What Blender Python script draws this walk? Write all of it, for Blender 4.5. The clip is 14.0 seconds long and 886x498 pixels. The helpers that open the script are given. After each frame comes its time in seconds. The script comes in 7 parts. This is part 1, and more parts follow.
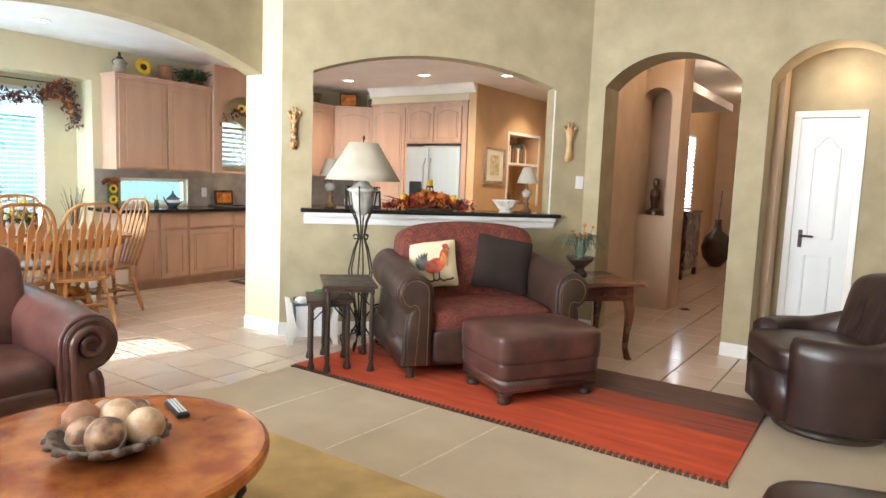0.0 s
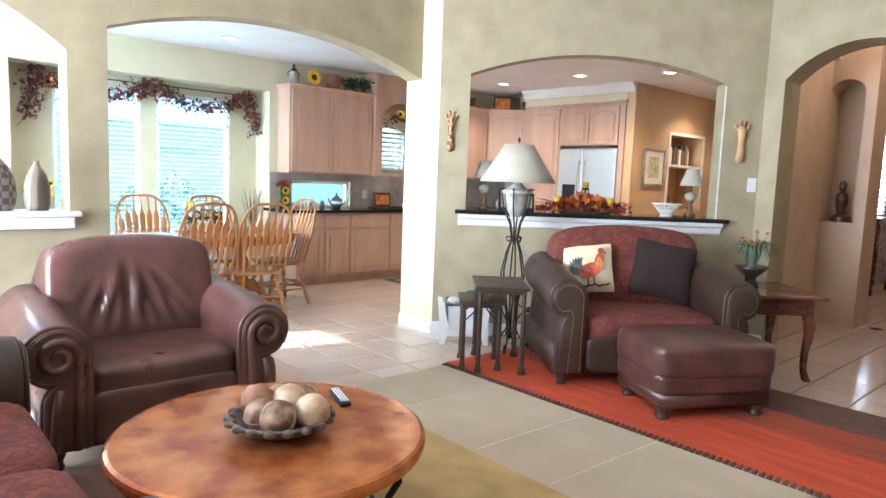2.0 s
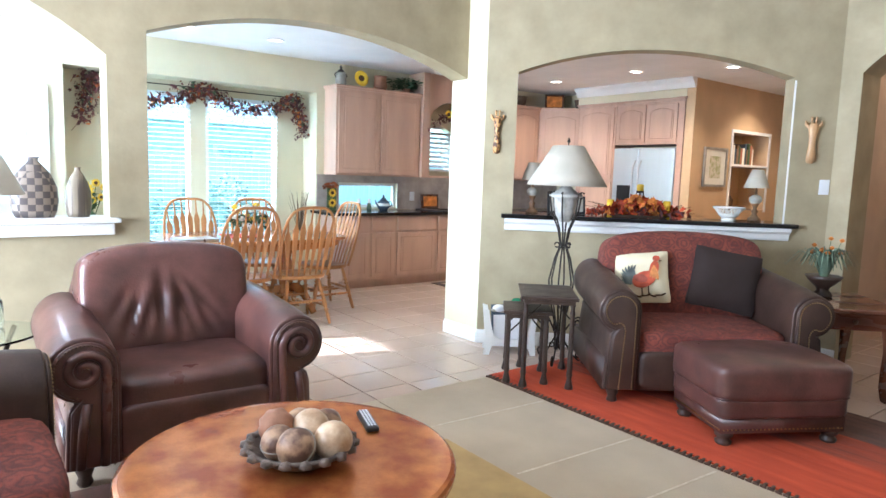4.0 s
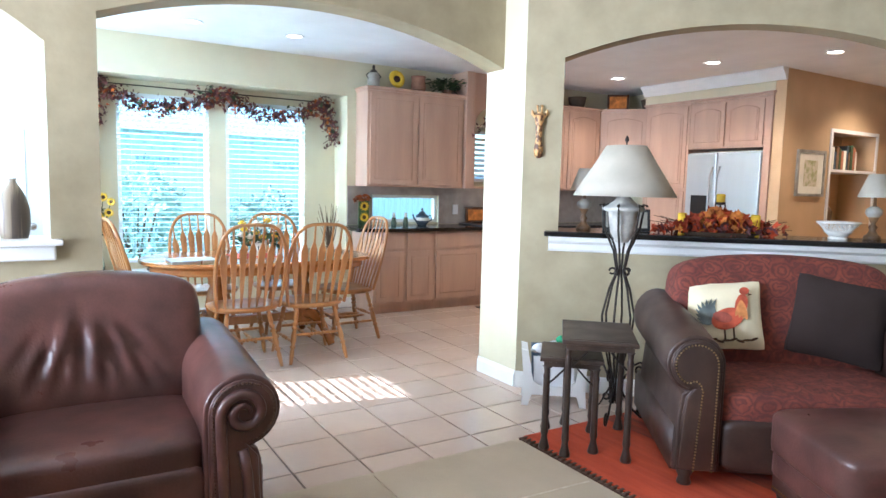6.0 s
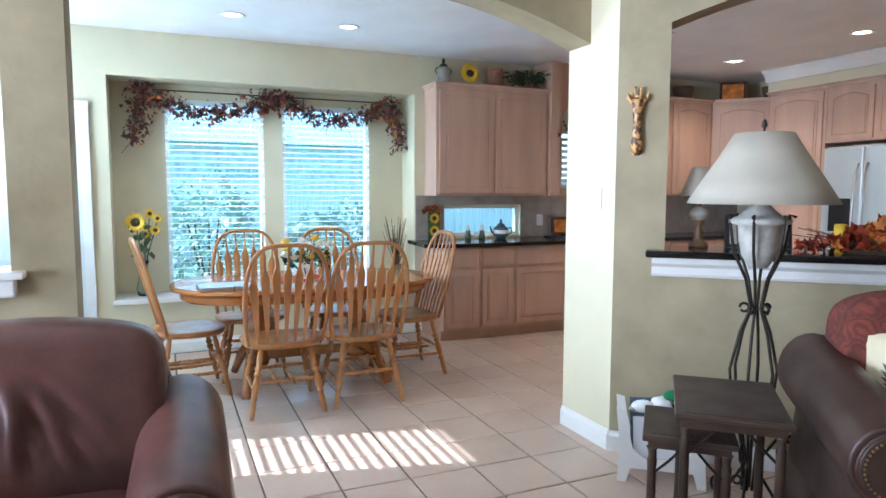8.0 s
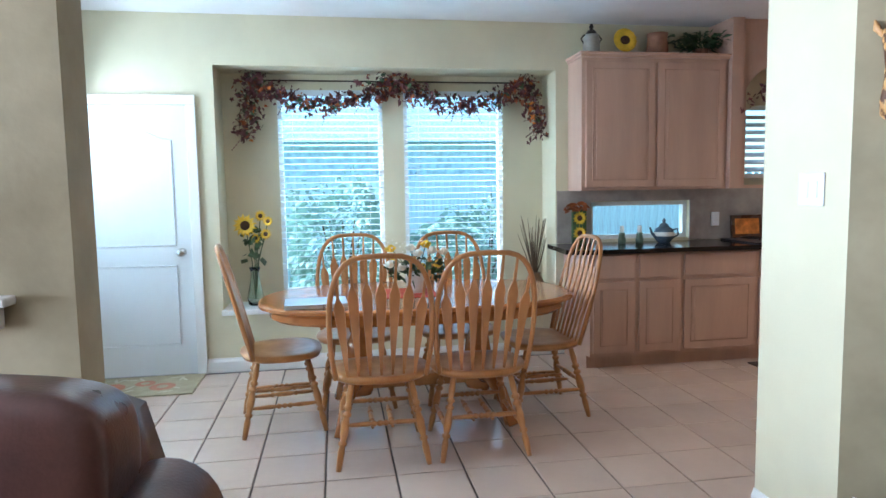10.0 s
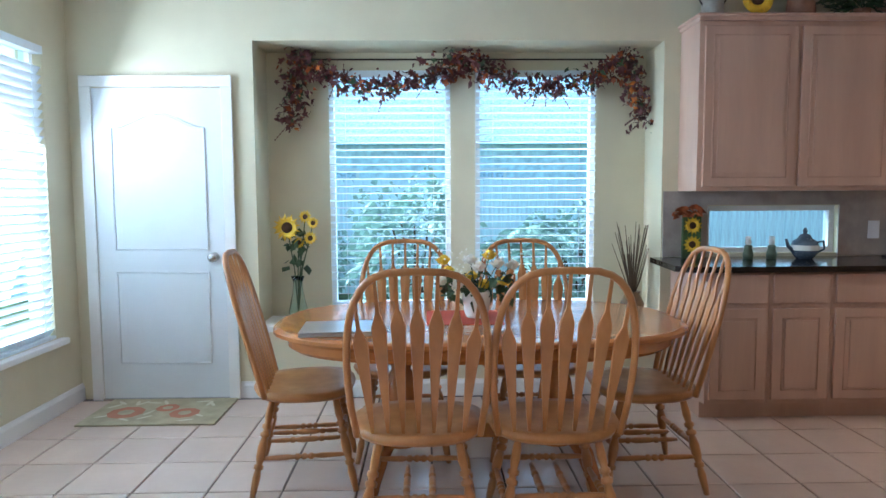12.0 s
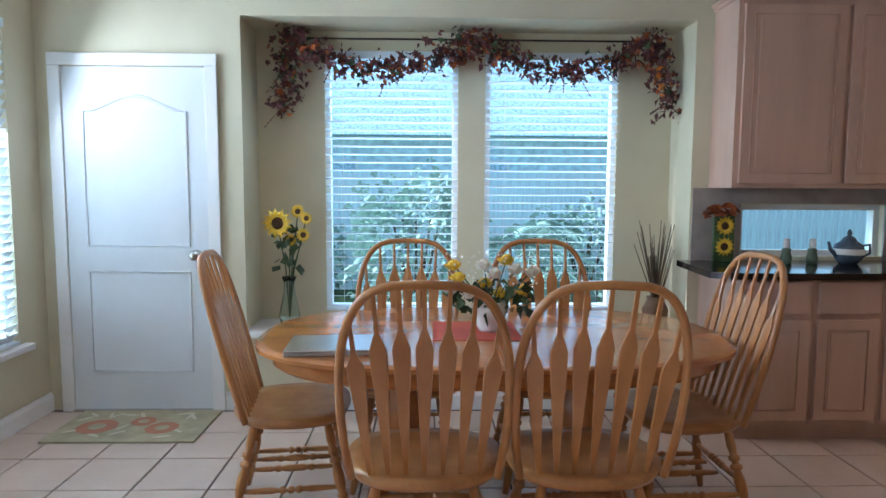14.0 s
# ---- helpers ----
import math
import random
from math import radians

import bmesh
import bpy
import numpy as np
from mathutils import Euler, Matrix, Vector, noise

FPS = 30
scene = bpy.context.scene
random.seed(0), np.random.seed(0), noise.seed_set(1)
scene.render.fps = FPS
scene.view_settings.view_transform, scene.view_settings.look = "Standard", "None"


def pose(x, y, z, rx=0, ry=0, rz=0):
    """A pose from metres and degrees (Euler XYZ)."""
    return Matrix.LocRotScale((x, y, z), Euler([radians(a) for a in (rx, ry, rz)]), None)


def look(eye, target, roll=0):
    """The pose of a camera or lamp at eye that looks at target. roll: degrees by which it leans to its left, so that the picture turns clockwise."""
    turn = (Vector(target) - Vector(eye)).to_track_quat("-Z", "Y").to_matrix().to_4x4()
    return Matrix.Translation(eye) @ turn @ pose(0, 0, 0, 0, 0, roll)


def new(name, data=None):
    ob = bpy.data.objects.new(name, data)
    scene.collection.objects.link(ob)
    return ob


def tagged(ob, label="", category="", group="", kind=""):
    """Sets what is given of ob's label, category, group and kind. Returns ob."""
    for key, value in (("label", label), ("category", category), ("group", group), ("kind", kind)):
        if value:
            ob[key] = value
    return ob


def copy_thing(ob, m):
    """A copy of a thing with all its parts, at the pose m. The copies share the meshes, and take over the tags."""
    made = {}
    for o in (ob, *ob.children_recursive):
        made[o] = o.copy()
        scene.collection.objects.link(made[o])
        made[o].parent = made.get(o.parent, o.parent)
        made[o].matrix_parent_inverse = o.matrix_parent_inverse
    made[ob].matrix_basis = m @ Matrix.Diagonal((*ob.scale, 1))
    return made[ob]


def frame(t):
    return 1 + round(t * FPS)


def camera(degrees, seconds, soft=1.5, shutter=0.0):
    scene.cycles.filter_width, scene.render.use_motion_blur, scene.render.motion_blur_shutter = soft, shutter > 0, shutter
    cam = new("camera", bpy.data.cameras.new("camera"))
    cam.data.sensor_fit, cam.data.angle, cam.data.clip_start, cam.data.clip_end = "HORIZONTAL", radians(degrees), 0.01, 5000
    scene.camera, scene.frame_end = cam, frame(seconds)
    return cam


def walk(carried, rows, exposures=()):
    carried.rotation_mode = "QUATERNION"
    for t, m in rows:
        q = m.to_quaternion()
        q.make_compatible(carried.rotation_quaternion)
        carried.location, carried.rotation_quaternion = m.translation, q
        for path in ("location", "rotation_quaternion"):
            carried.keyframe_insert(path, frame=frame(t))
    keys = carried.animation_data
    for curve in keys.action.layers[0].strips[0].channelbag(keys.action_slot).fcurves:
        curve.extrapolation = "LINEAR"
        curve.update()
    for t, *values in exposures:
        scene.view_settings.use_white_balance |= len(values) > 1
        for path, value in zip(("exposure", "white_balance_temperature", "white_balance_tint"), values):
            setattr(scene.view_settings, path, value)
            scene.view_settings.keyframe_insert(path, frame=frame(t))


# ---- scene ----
cam = camera(68.8, 14.0)
PATH = [
    (0, (0.388, 0.894, 1.359), (-0.735, 2.535, 1.146), 2.2),
    (0.5, (0.383, 0.872, 1.366), (-0.84, 2.439, 1.15), 2.2),
    (1, (0.368, 0.869, 1.36), (-0.953, 2.354, 1.143), 2.1),
    (1.5, (0.359, 0.884, 1.358), (-1.049, 2.288, 1.138), 2.0),
    (2, (0.338, 0.896, 1.341), (-1.128, 2.239, 1.123), 2.2),
    (2.5, (0.332, 0.878, 1.346), (-1.169, 2.181, 1.126), 2.3),
    (3, (0.336, 0.891, 1.356), (-1.191, 2.163, 1.134), 2.2),
    (5.5, (-0.166, 1.638, 1.394), (-1.826, 2.734, 1.182), 1.5),
    (6, (-0.334, 1.827, 1.368), (-2.028, 2.873, 1.171), 1.4),
    (6.5, (-0.532, 1.915, 1.384), (-2.236, 2.944, 1.19), 1.4),
    (7, (-0.692, 2.081, 1.378), (-2.432, 3.049, 1.193), 1.1),
    (9.5, (-1.634, 2.781, 1.372), (-3.577, 3.221, 1.192), -0.9),
    (10, (-1.86, 2.873, 1.359), (-3.826, 3.195, 1.177), -0.9),
    (10.5, (-2.094, 2.907, 1.357), (-4.07, 3.151, 1.17), -0.7),
    (11, (-2.323, 2.967, 1.291), (-4.309, 3.14, 1.134), -0.7),
    (11.5, (-2.531, 3.067, 1.273), (-4.523, 3.158, 1.127), -0.5),
    (12, (-2.711, 3.109, 1.304), (-4.704, 3.155, 1.145), -0.3),
    (12.5, (-2.903, 3.053, 1.269), (-4.897, 3.117, 1.126), 0.1),
    (13, (-3.002, 3.044, 1.305), (-4.995, 3.103, 1.142), 0.1),
    (13.5, (-3.054, 3.061, 1.322), (-5.046, 3.109, 1.144), 0.2),
    (14, (-3.102, 3.076, 1.317), (-5.093, 3.125, 1.134), 0.3),
]
walk(cam, [(t, look(eye, target, roll)) for t, eye, target, roll in PATH],
     exposures=[(0.0, 2.25, 6650, 15), (1.5, 2.26, 5950, 15), (3.0, 2.27, 5600, 15), (6.5, 1.99, 5520, 16), (9.5, 1.38, 5470, 16), (11.0, 1.42, 5520, 17), (12.5, 1.06, 5450, 19), (14.0, 0.88, 5650, 21)])
# ---------------------------------------------------------------- world, sun, large lights
SUN_ELEV, SUN_AZ = radians(36), math.atan2(0.26, 1.0)
world = bpy.data.worlds.new("sky")
scene.world = world
world.use_nodes = True
wn = world.node_tree
sky = wn.nodes.new("ShaderNodeTexSky")
sky.sky_type, sky.sun_disc = "NISHITA", False
sky.sun_elevation, sky.sun_rotation = SUN_ELEV, SUN_AZ + math.pi
wn.links.new(sky.outputs[0], wn.nodes["Background"].inputs[0])
wn.nodes["Background"].inputs[1].default_value = 0.15


def lamp(name, kind, m, energy, color=(1, 1, 1), **kw):
    d = bpy.data.lights.new(name, kind)
    d.energy, d.color = energy, color
    for k, v in kw.items():
        if k == "size":
            d.shape, d.size, d.size_y = "RECTANGLE", v[0], v[1]
        elif k == "angle":
            d.angle = v
        elif k == "radius":
            d.shadow_soft_size = v
        elif k == "cone":
            d.spot_size, d.spot_blend = v
    ob = new(name, d)
    ob.matrix_world = m
    return ob


ce = math.cos(SUN_ELEV)
lamp("sun", "SUN", look((-20 * 0.25 * ce, -20 * ce, 20 * math.sin(SUN_ELEV)), (0, 0, 0)), 5.0, (1.0, 0.95, 0.88), angle=radians(0.3))
# stands in for unseen living-room windows; wall_south itself is solid
lamp("living_window_light", "AREA", look((-2.6, -2.50, 1.45), (-3.1, 4.0, 0.0)), 246, (0.84, 0.94, 1.0), size=(3.6, 2.2))
# weak fill lamp added before the solid east wall, no window there
lamp("east_window_light", "AREA", look((3.9, 2.6, 1.9), (-1.0, 2.6, 1.0)), 2, (0.88, 0.95, 1.0), size=(2.6, 1.8))
lamp("nook_window_light", "AREA", look((-5.6, 0.55, 1.45), (-4.8, 4.0, 0.1)), 74, (0.82, 0.94, 1.0), size=(2.2, 1.7))
lamp("recess_window_light", "AREA", look((-8.3, 3.35, 3.2), (-6.0, 3.35, 0.8)), 105, (0.70, 0.92, 1.0), size=(3.0, 1.0))


# ---------------------------------------------------------------- materials
def mat(name, color, rough=0.6, metal=0.0, vary=0.12, scale=6.0, bump=0.15, fine=120.0, color2=None, coat=0.0, per=0.0, contrast=0.0, stretch=(1, 1, 1)):
    """A surface with broad mottling, fine grain and relief."""
    m = bpy.data.materials.new(name)
    m.use_nodes = True
    nt = m.node_tree
    b = nt.nodes["Principled BSDF"]
    b.inputs["Metallic"].default_value = metal
    b.inputs["Coat Weight"].default_value = coat
    tc = nt.nodes.new("ShaderNodeTexCoord")
    mp = nt.nodes.new("ShaderNodeMapping")
    mp.inputs["Scale"].default_value = stretch
    if per:
        geo = nt.nodes.new("ShaderNodeNewGeometry")
    nt.links.new(geo.outputs["Position"] if per else tc.outputs["Object"], mp.inputs[0])
    n1 = nt.nodes.new("ShaderNodeTexNoise")
    n1.inputs["Scale"].default_value, n1.inputs["Detail"].default_value = scale, 5
    n2 = nt.nodes.new("ShaderNodeTexNoise")
    n2.inputs["Scale"].default_value, n2.inputs["Detail"].default_value = fine, 3
    for n in (n1, n2):
        nt.links.new(mp.outputs[0], n.inputs["Vector"])
    ramp = nt.nodes.new("ShaderNodeMapRange")
    ramp.inputs[1].default_value, ramp.inputs[2].default_value = 0.3 + contrast, 0.7 - contrast
    nt.links.new(n1.outputs[0], ramp.inputs[0])
    mix = nt.nodes.new("ShaderNodeMix")
    mix.data_type = "RGBA"
    c2 = color2 or tuple(c * (1 - vary * 1.6) for c in color)
    c1 = color if color2 else tuple(min(1, c * (1 + vary * 0.6)) for c in color)
    mix.inputs[6].default_value, mix.inputs[7].default_value = (*c1, 1), (*c2, 1)
    nt.links.new(ramp.outputs[0], mix.inputs[0])
    hsv = nt.nodes.new("ShaderNodeHueSaturation")
    nt.links.new(mix.outputs[2], hsv.inputs["Color"])
    val = nt.nodes.new("ShaderNodeMath")
    val.operation = "MULTIPLY_ADD"
    nt.links.new(n2.outputs[0], val.inputs[0])
    val.inputs[1].default_value, val.inputs[2].default_value = vary, 1 - vary / 2
    last = val.outputs[0]
    if per:
        oi = nt.nodes.new("ShaderNodeObjectInfo")
        v2 = nt.nodes.new("ShaderNodeMath")
        v2.operation = "MULTIPLY_ADD"
        nt.links.new(oi.outputs["Random"], v2.inputs[0])
        v2.inputs[1].default_value = per
        nt.links.new(last, v2.inputs[2])
        last = v2.outputs[0]
    nt.links.new(last, hsv.inputs["Value"])
    nt.links.new(hsv.outputs[0], b.inputs["Base Color"])
    rr = nt.nodes.new("ShaderNodeMath")
    rr.operation = "MULTIPLY_ADD"
    nt.links.new(n1.outputs[0], rr.inputs[0])
    rr.inputs[1].default_value, rr.inputs[2].default_value = 0.2, max(0.02, rough - 0.1)
    nt.links.new(rr.outputs[0], b.inputs["Roughness"])
    if bump:
        bp = nt.nodes.new("ShaderNodeBump")
        bp.inputs["Strength"].default_value, bp.inputs["Distance"].default_value = bump, 0.004
        nt.links.new(n2.outputs[0], bp.inputs["Height"])
        nt.links.new(bp.outputs[0], b.inputs["Normal"])
    return m


OLIVE = mat("olive_faux_plaster", (0.40, 0.335, 0.21), 0.75, vary=0.10, scale=4.5, bump=0.3, fine=30, color2=(0.315, 0.262, 0.16), contrast=0.0)
CREAM = mat("cream_paint", (0.66, 0.60, 0.42), 0.6, vary=0.04, scale=3, bump=0.1)
GOLD = mat("golden_yellow_paint", (0.60, 0.41, 0.23), 0.6, vary=0.06, scale=3, bump=0.1)
TAN = mat("tan_hall_paint", (0.60, 0.45, 0.32), 0.65, vary=0.08, scale=3, bump=0.1)
WHITE = mat("white_trim_paint", (0.80, 0.79, 0.76), 0.35, vary=0.03, scale=4, bump=0.05)
CEIL = mat("white_ceiling_paint", (0.78, 0.77, 0.76), 0.8, vary=0.04, scale=3, bump=0.25, fine=60)
DOORW = mat("white_door_paint", (0.70, 0.72, 0.72), 0.4, vary=0.03, scale=3, bump=0.12, fine=80)
TILE = mat("beige_ceramic_tile", (0.57, 0.44, 0.355), 0.17, vary=0.05, scale=3, bump=0.0, fine=25, per=0.10)
GROUT = mat("grey_brown_grout", (0.13, 0.10, 0.085), 0.9, vary=0.2, scale=12)
CARPET = mat("beige_carpet", (0.52, 0.42, 0.30), 0.95, vary=0.07, scale=3, bump=1.0, fine=260)
# darker oak for door beads, painting in the shade of the panel relief
GROOVE = mat("shaded_oak_bead", (0.47, 0.29, 0.20), 0.5, vary=0.15)
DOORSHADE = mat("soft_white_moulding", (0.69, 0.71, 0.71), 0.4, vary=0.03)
PICKLED = mat("pickled_pink_oak", (0.58, 0.375, 0.275), 0.45, vary=0.10, scale=5, bump=0.12, fine=60, stretch=(1, 1, 0.12))
OAK = mat("golden_oak", (0.53, 0.238, 0.075), 0.33, vary=0.22, scale=9, bump=0.1, fine=70, coat=0.25, stretch=(1, 1, 0.25), color2=(0.37, 0.148, 0.040))
TABLEOAK = mat("reddish_polished_oak", (0.50, 0.195, 0.058), 0.22, vary=0.2, scale=7, bump=0.06, fine=60, coat=0.4, stretch=(1, 0.2, 1), color2=(0.36, 0.125, 0.034))
DARKWOOD = mat("dark_stained_wood", (0.085, 0.032, 0.016), 0.28, vary=0.3, scale=8, bump=0.1, coat=0.3)
BLACKWOOD = mat("black_brown_wood", (0.050, 0.030, 0.021), 0.4, vary=0.3, scale=8, bump=0.15)
LEATHER = mat("oxblood_brown_leather", (0.125, 0.052, 0.042), 0.31, vary=0.3, scale=5, bump=0.22, fine=110, color2=(0.066, 0.029, 0.024), contrast=0.08)
LEATHER2 = mat("dark_brown_leather", (0.055, 0.029, 0.021), 0.42, vary=0.3, scale=6, bump=0.2, fine=90)
BLACKLEATHER = mat("black_brown_glossy_leather", (0.034, 0.017, 0.014), 0.34, vary=0.3, scale=6, bump=0.12, fine=110)
CHERRY = mat("dark_cherry_wood", (0.17, 0.055, 0.028), 0.26, vary=0.3, scale=8, bump=0.08, coat=0.4, stretch=(0.3, 1, 1), color2=(0.09, 0.03, 0.017))
GRANITE = mat("black_granite", (0.012, 0.011, 0.012), 0.12, vary=0.5, scale=60, bump=0.0)
IRON = mat("dark_wrought_iron", (0.040, 0.030, 0.024), 0.45, metal=0.6, vary=0.3, scale=20)
STEEL = mat("brushed_steel", (0.62, 0.62, 0.63), 0.3, metal=1.0, vary=0.06, scale=4, bump=0.05, stretch=(1, 1, 0.1))
NICKEL = mat("satin_nickel", (0.55, 0.53, 0.5), 0.25, metal=1.0, vary=0.05)
SPLASH = mat("grey_stone_backsplash", (0.40, 0.35, 0.31), 0.35, vary=0.15, scale=9, bump=0.2)
BLINDM = mat("white_blind_slat", (0.74, 0.81, 0.86), 0.45, vary=0.03, bump=0.0)


# ---------------------------------------------------------------- mesh helpers
def part(name, bm, material, parent=None, label="", smooth=False, mods=()):
    me = bpy.data.meshes.new(name)
    bmesh.ops.recalc_face_normals(bm, faces=bm.faces)
    if smooth:
        for f in bm.faces:
            f.smooth = True
    bm.to_mesh(me)
    bm.free()
    for m in (material if isinstance(material, (list, tuple)) else [material]):
        me.materials.append(m)
    ob = new(name, me)
    ob.parent = parent
    if label:
        ob["label"] = label
    return ob


def thing(name, m, label, category, group="", kind=""):
    ob = new(name)
    ob.matrix_world = m
    ob.empty_display_size = 0.1
    return tagged(ob, label, category, group, kind)


def box(bm, x0, x1, y0, y1, z0, z1, bevel=0.0, seg=2, m=None):
    vs = [bm.verts.new((x, y, z)) for x in (x0, x1) for y in (y0, y1) for z in (z0, z1)]
    fs = [bm.faces.new([vs[i] for i in q]) for q in ((0, 1, 3, 2), (4, 6, 7, 5), (0, 4, 5, 1), (2, 3, 7, 6), (0, 2, 6, 4), (1, 5, 7, 3))]
    if bevel:
        es = list({e for f in fs for e in f.edges})
        r = bmesh.ops.bevel(bm, geom=es, offset=bevel, segments=seg, profile=0.5, affect="EDGES")
        vs = list({v for f in r["faces"] for v in f.verts} | {v for v in vs if v.is_valid})
    if m is not None:
        bmesh.ops.transform(bm, matrix=m, verts=vs)
    return vs


def boxes(*args, bevel=0.0):
    bm = bmesh.new()
    for a in args:
        box(bm, *a, bevel=bevel)
    return bm


def prism(bm, pts, o, u, v, n, depth):
    """Extrudes the outline pts, given in (u, v) from o, by depth along n."""
    o, u, v, n = Vector(o), Vector(u), Vector(v), Vector(n)
    a = [bm.verts.new(o + u * p[0] + v * p[1]) for p in pts]
    b = [bm.verts.new(o + u * p[0] + v * p[1] + n * depth) for p in pts]
    bm.faces.new(a)
    bm.faces.new(b[::-1])
    for i in range(len(a)):
        j = (i + 1) % len(a)
        bm.faces.new((a[j], a[i], b[i], b[j]))


def arch(u0, u1, zs, za, n=18):
    """Points of a segmental arch from (u0, zs) over the apex za to (u1, zs)."""
    w, h = (u1 - u0) / 2, za - zs
    r = (w * w + h * h) / (2 * h)
    c, t = (u0 + u1) / 2, math.asin(min(1, w / r))
    return [(c + r * math.sin(-t + 2 * t * i / n), za - r + r * math.cos(-t + 2 * t * i / n)) for i in range(n + 1)]


def wall(name, p0, p1, thick, height, openings, material, label="", z0=0.0):
    """A wall whose face runs from p0 to p1, thick to the left of that way. openings: (u0, u1, bottom, spring, apex)."""
    p0, p1 = Vector((*p0, 0)), Vector((*p1, 0))
    u = (p1 - p0).normalized()
    n = Vector((-u.y, u.x, 0))
    L = (p1 - p0).length
    bm = bmesh.new()
    at = 0.0
    up = (0, 0, 1)
    for a, b, zb, zs, za in sorted(openings):
        if a > at:
            prism(bm, [(at, z0), (a, z0), (a, height), (at, height)], p0, u, up, n, thick)
        if zb > z0:
            prism(bm, [(a, z0), (b, z0), (b, zb), (a, zb)], p0, u, up, n, thick)
        top = arch(a, b, zs, za) if za > zs else [(a, zs), (b, zs)]
        prism(bm, top + [(b, height), (a, height)], p0, u, up, n, thick)
        at = b
    if at < L:
        prism(bm, [(at, z0), (L, z0), (L, height), (at, height)], p0, u, up, n, thick)
    ob = part(name, bm, material)
    return tagged(ob, label or "plaster wall", "wall", kind="structure")


def lathe(profile, n=24, closed=False):
    bm = bmesh.new()
    rings = []
    for r, z in profile:
        if r < 1e-5:
            rings.append([bm.verts.new((0, 0, z))])
        else:
            rings.append([bm.verts.new((r * math.cos(2 * math.pi * i / n), r * math.sin(2 * math.pi * i / n), z)) for i in range(n)])
    for a, b in zip(rings, rings[1:]):
        for i in range(n):
            j = (i + 1) % n
            if len(a) == 1 and len(b) == 1:
                continue
            if len(a) == 1:
                bm.faces.new((a[0], b[i], b[j]))
            elif len(b) == 1:
                bm.faces.new((a[i], a[j], b[0]))
            else:
                bm.faces.new((a[i], a[j], b[j], b[i]))
    return bm


def move(bm, m):
    bmesh.ops.transform(bm, matrix=m, verts=bm.verts)
    return bm


def tube(points, radius, n=8, bm=None, closed=False):
    """A round rod along points; radius is one number or one for each point."""
    bm = bm or bmesh.new()
    pts = [Vector(p) for p in points]
    rad = radius if isinstance(radius, (list, tuple)) else [radius] * len(pts)
    rings, prev = [], None
    for i, p in enumerate(pts):
        if closed:
            d = pts[(i + 1) % len(pts)] - pts[i - 1]
        else:
            d = pts[min(i + 1, len(pts) - 1)] - pts[max(i - 1, 0)]
        d.normalize()
        ref = prev if prev is not None else (Vector((0, 0, 1)) if abs(d.z) < 0.9 else Vector((1, 0, 0)))
        a = (ref - d * ref.dot(d)).normalized()
        b = d.cross(a)
        prev = a
        rings.append([bm.verts.new(p + (a * math.cos(2 * math.pi * k / n) + b * math.sin(2 * math.pi * k / n)) * rad[i]) for k in range(n)])
    pairs = list(zip(rings, rings[1:])) + ([(rings[-1], rings[0])] if closed else [])
    for a, b in pairs:
        for k in range(n):
            bm.faces.new((a[k], a[(k + 1) % n], b[(k + 1) % n], b[k]))
    if not closed:
        bm.faces.new(rings[0])
        bm.faces.new(rings[-1][::-1])
    return bm


def cushion(w, d, h, puff=0.3, n=10, corner=0.18):
    """A soft rounded box, centred, with domed faces."""
    bm = bmesh.new()
    bmesh.ops.create_cube(bm, size=2)
    bmesh.ops.subdivide_edges(bm, edges=bm.edges, cuts=n, use_grid_fill=True)
    e = 2 / corner ** 0.5 if corner < 1 else 2
    for v in bm.verts:
        x, y, z = v.co
        k = (abs(x) ** e + abs(y) ** e + abs(z) ** e) ** (1 / e)
        x, y, z = x / k, y / k, z / k
        q = 1 + puff * (1 - x * x) * (1 - y * y)
        v.co = (x * w / 2, y * d / 2, z * h / 2 * q)
    return bm




# ---------------------------------------------------------------- structure
WA = radians(48)                      # the way of the angled bar wall
WU, WN = Vector((math.cos(WA), math.sin(WA), 0)), Vector((math.sin(WA), -math.cos(WA), 0))
W0 = Vector((-3.76, 4.55, 0))


def bar_pose(u, n, z=0.0, turn=0.0):
    """A pose at u along the angled wall and n in front of it, its -y to the room."""
    p = W0 + WU * u + WN * n
    return pose(p.x, p.y, z, 0, 0, 48 + turn)


def onwall(u, n, z):
    p = W0 + WU * u + WN * n
    return (p.x, p.y, z)


T, TX, TY = 0.335, -3.18, 3.12
floor = tagged(part("floor", boxes((-7.3, 4.2, -2.8, 15.2, -0.2, -0.009)), GROUT), "grey-brown mortar bed under beige tiles", "floor", kind="structure")
carpet = tagged(part("carpet_floor", boxes((-3.0, 4.1, -2.7, 5.42, -0.009, 0.004)), CARPET), "beige looped carpet of the living room", "carpet", kind="structure")

wall("wall_far", (-6.9, 0.85), (-6.9, 2.01), 0.14, 2.9, [(0.14, 0.97, 0.0, 2.01, 2.01)], CREAM, "cream painted wall with the white back door")
wall("wall_far_right", (-6.9, 4.63), (-6.9, 8.9), 0.14, 2.9, [(0.30, 1.17, 0.93, 1.24, 1.24), (1.61, 2.05, 1.42, 1.93, 2.03)], CREAM, "cream kitchen wall with a strip window and an arched window")
wall("wall_recess", (-7.25, 1.9), (-7.25, 4.75), 0.15, 2.9, [(0.53, 1.37, 0.54, 2.17, 2.17), (1.54, 2.38, 0.54, 2.17, 2.17)], CREAM, "cream recess wall with two tall windows")
tagged(part("recess_side", boxes((-7.25, -7.04, 1.94, 2.01, 0, 2.9)), CREAM), "cream side of the window recess", "wall", kind="structure")
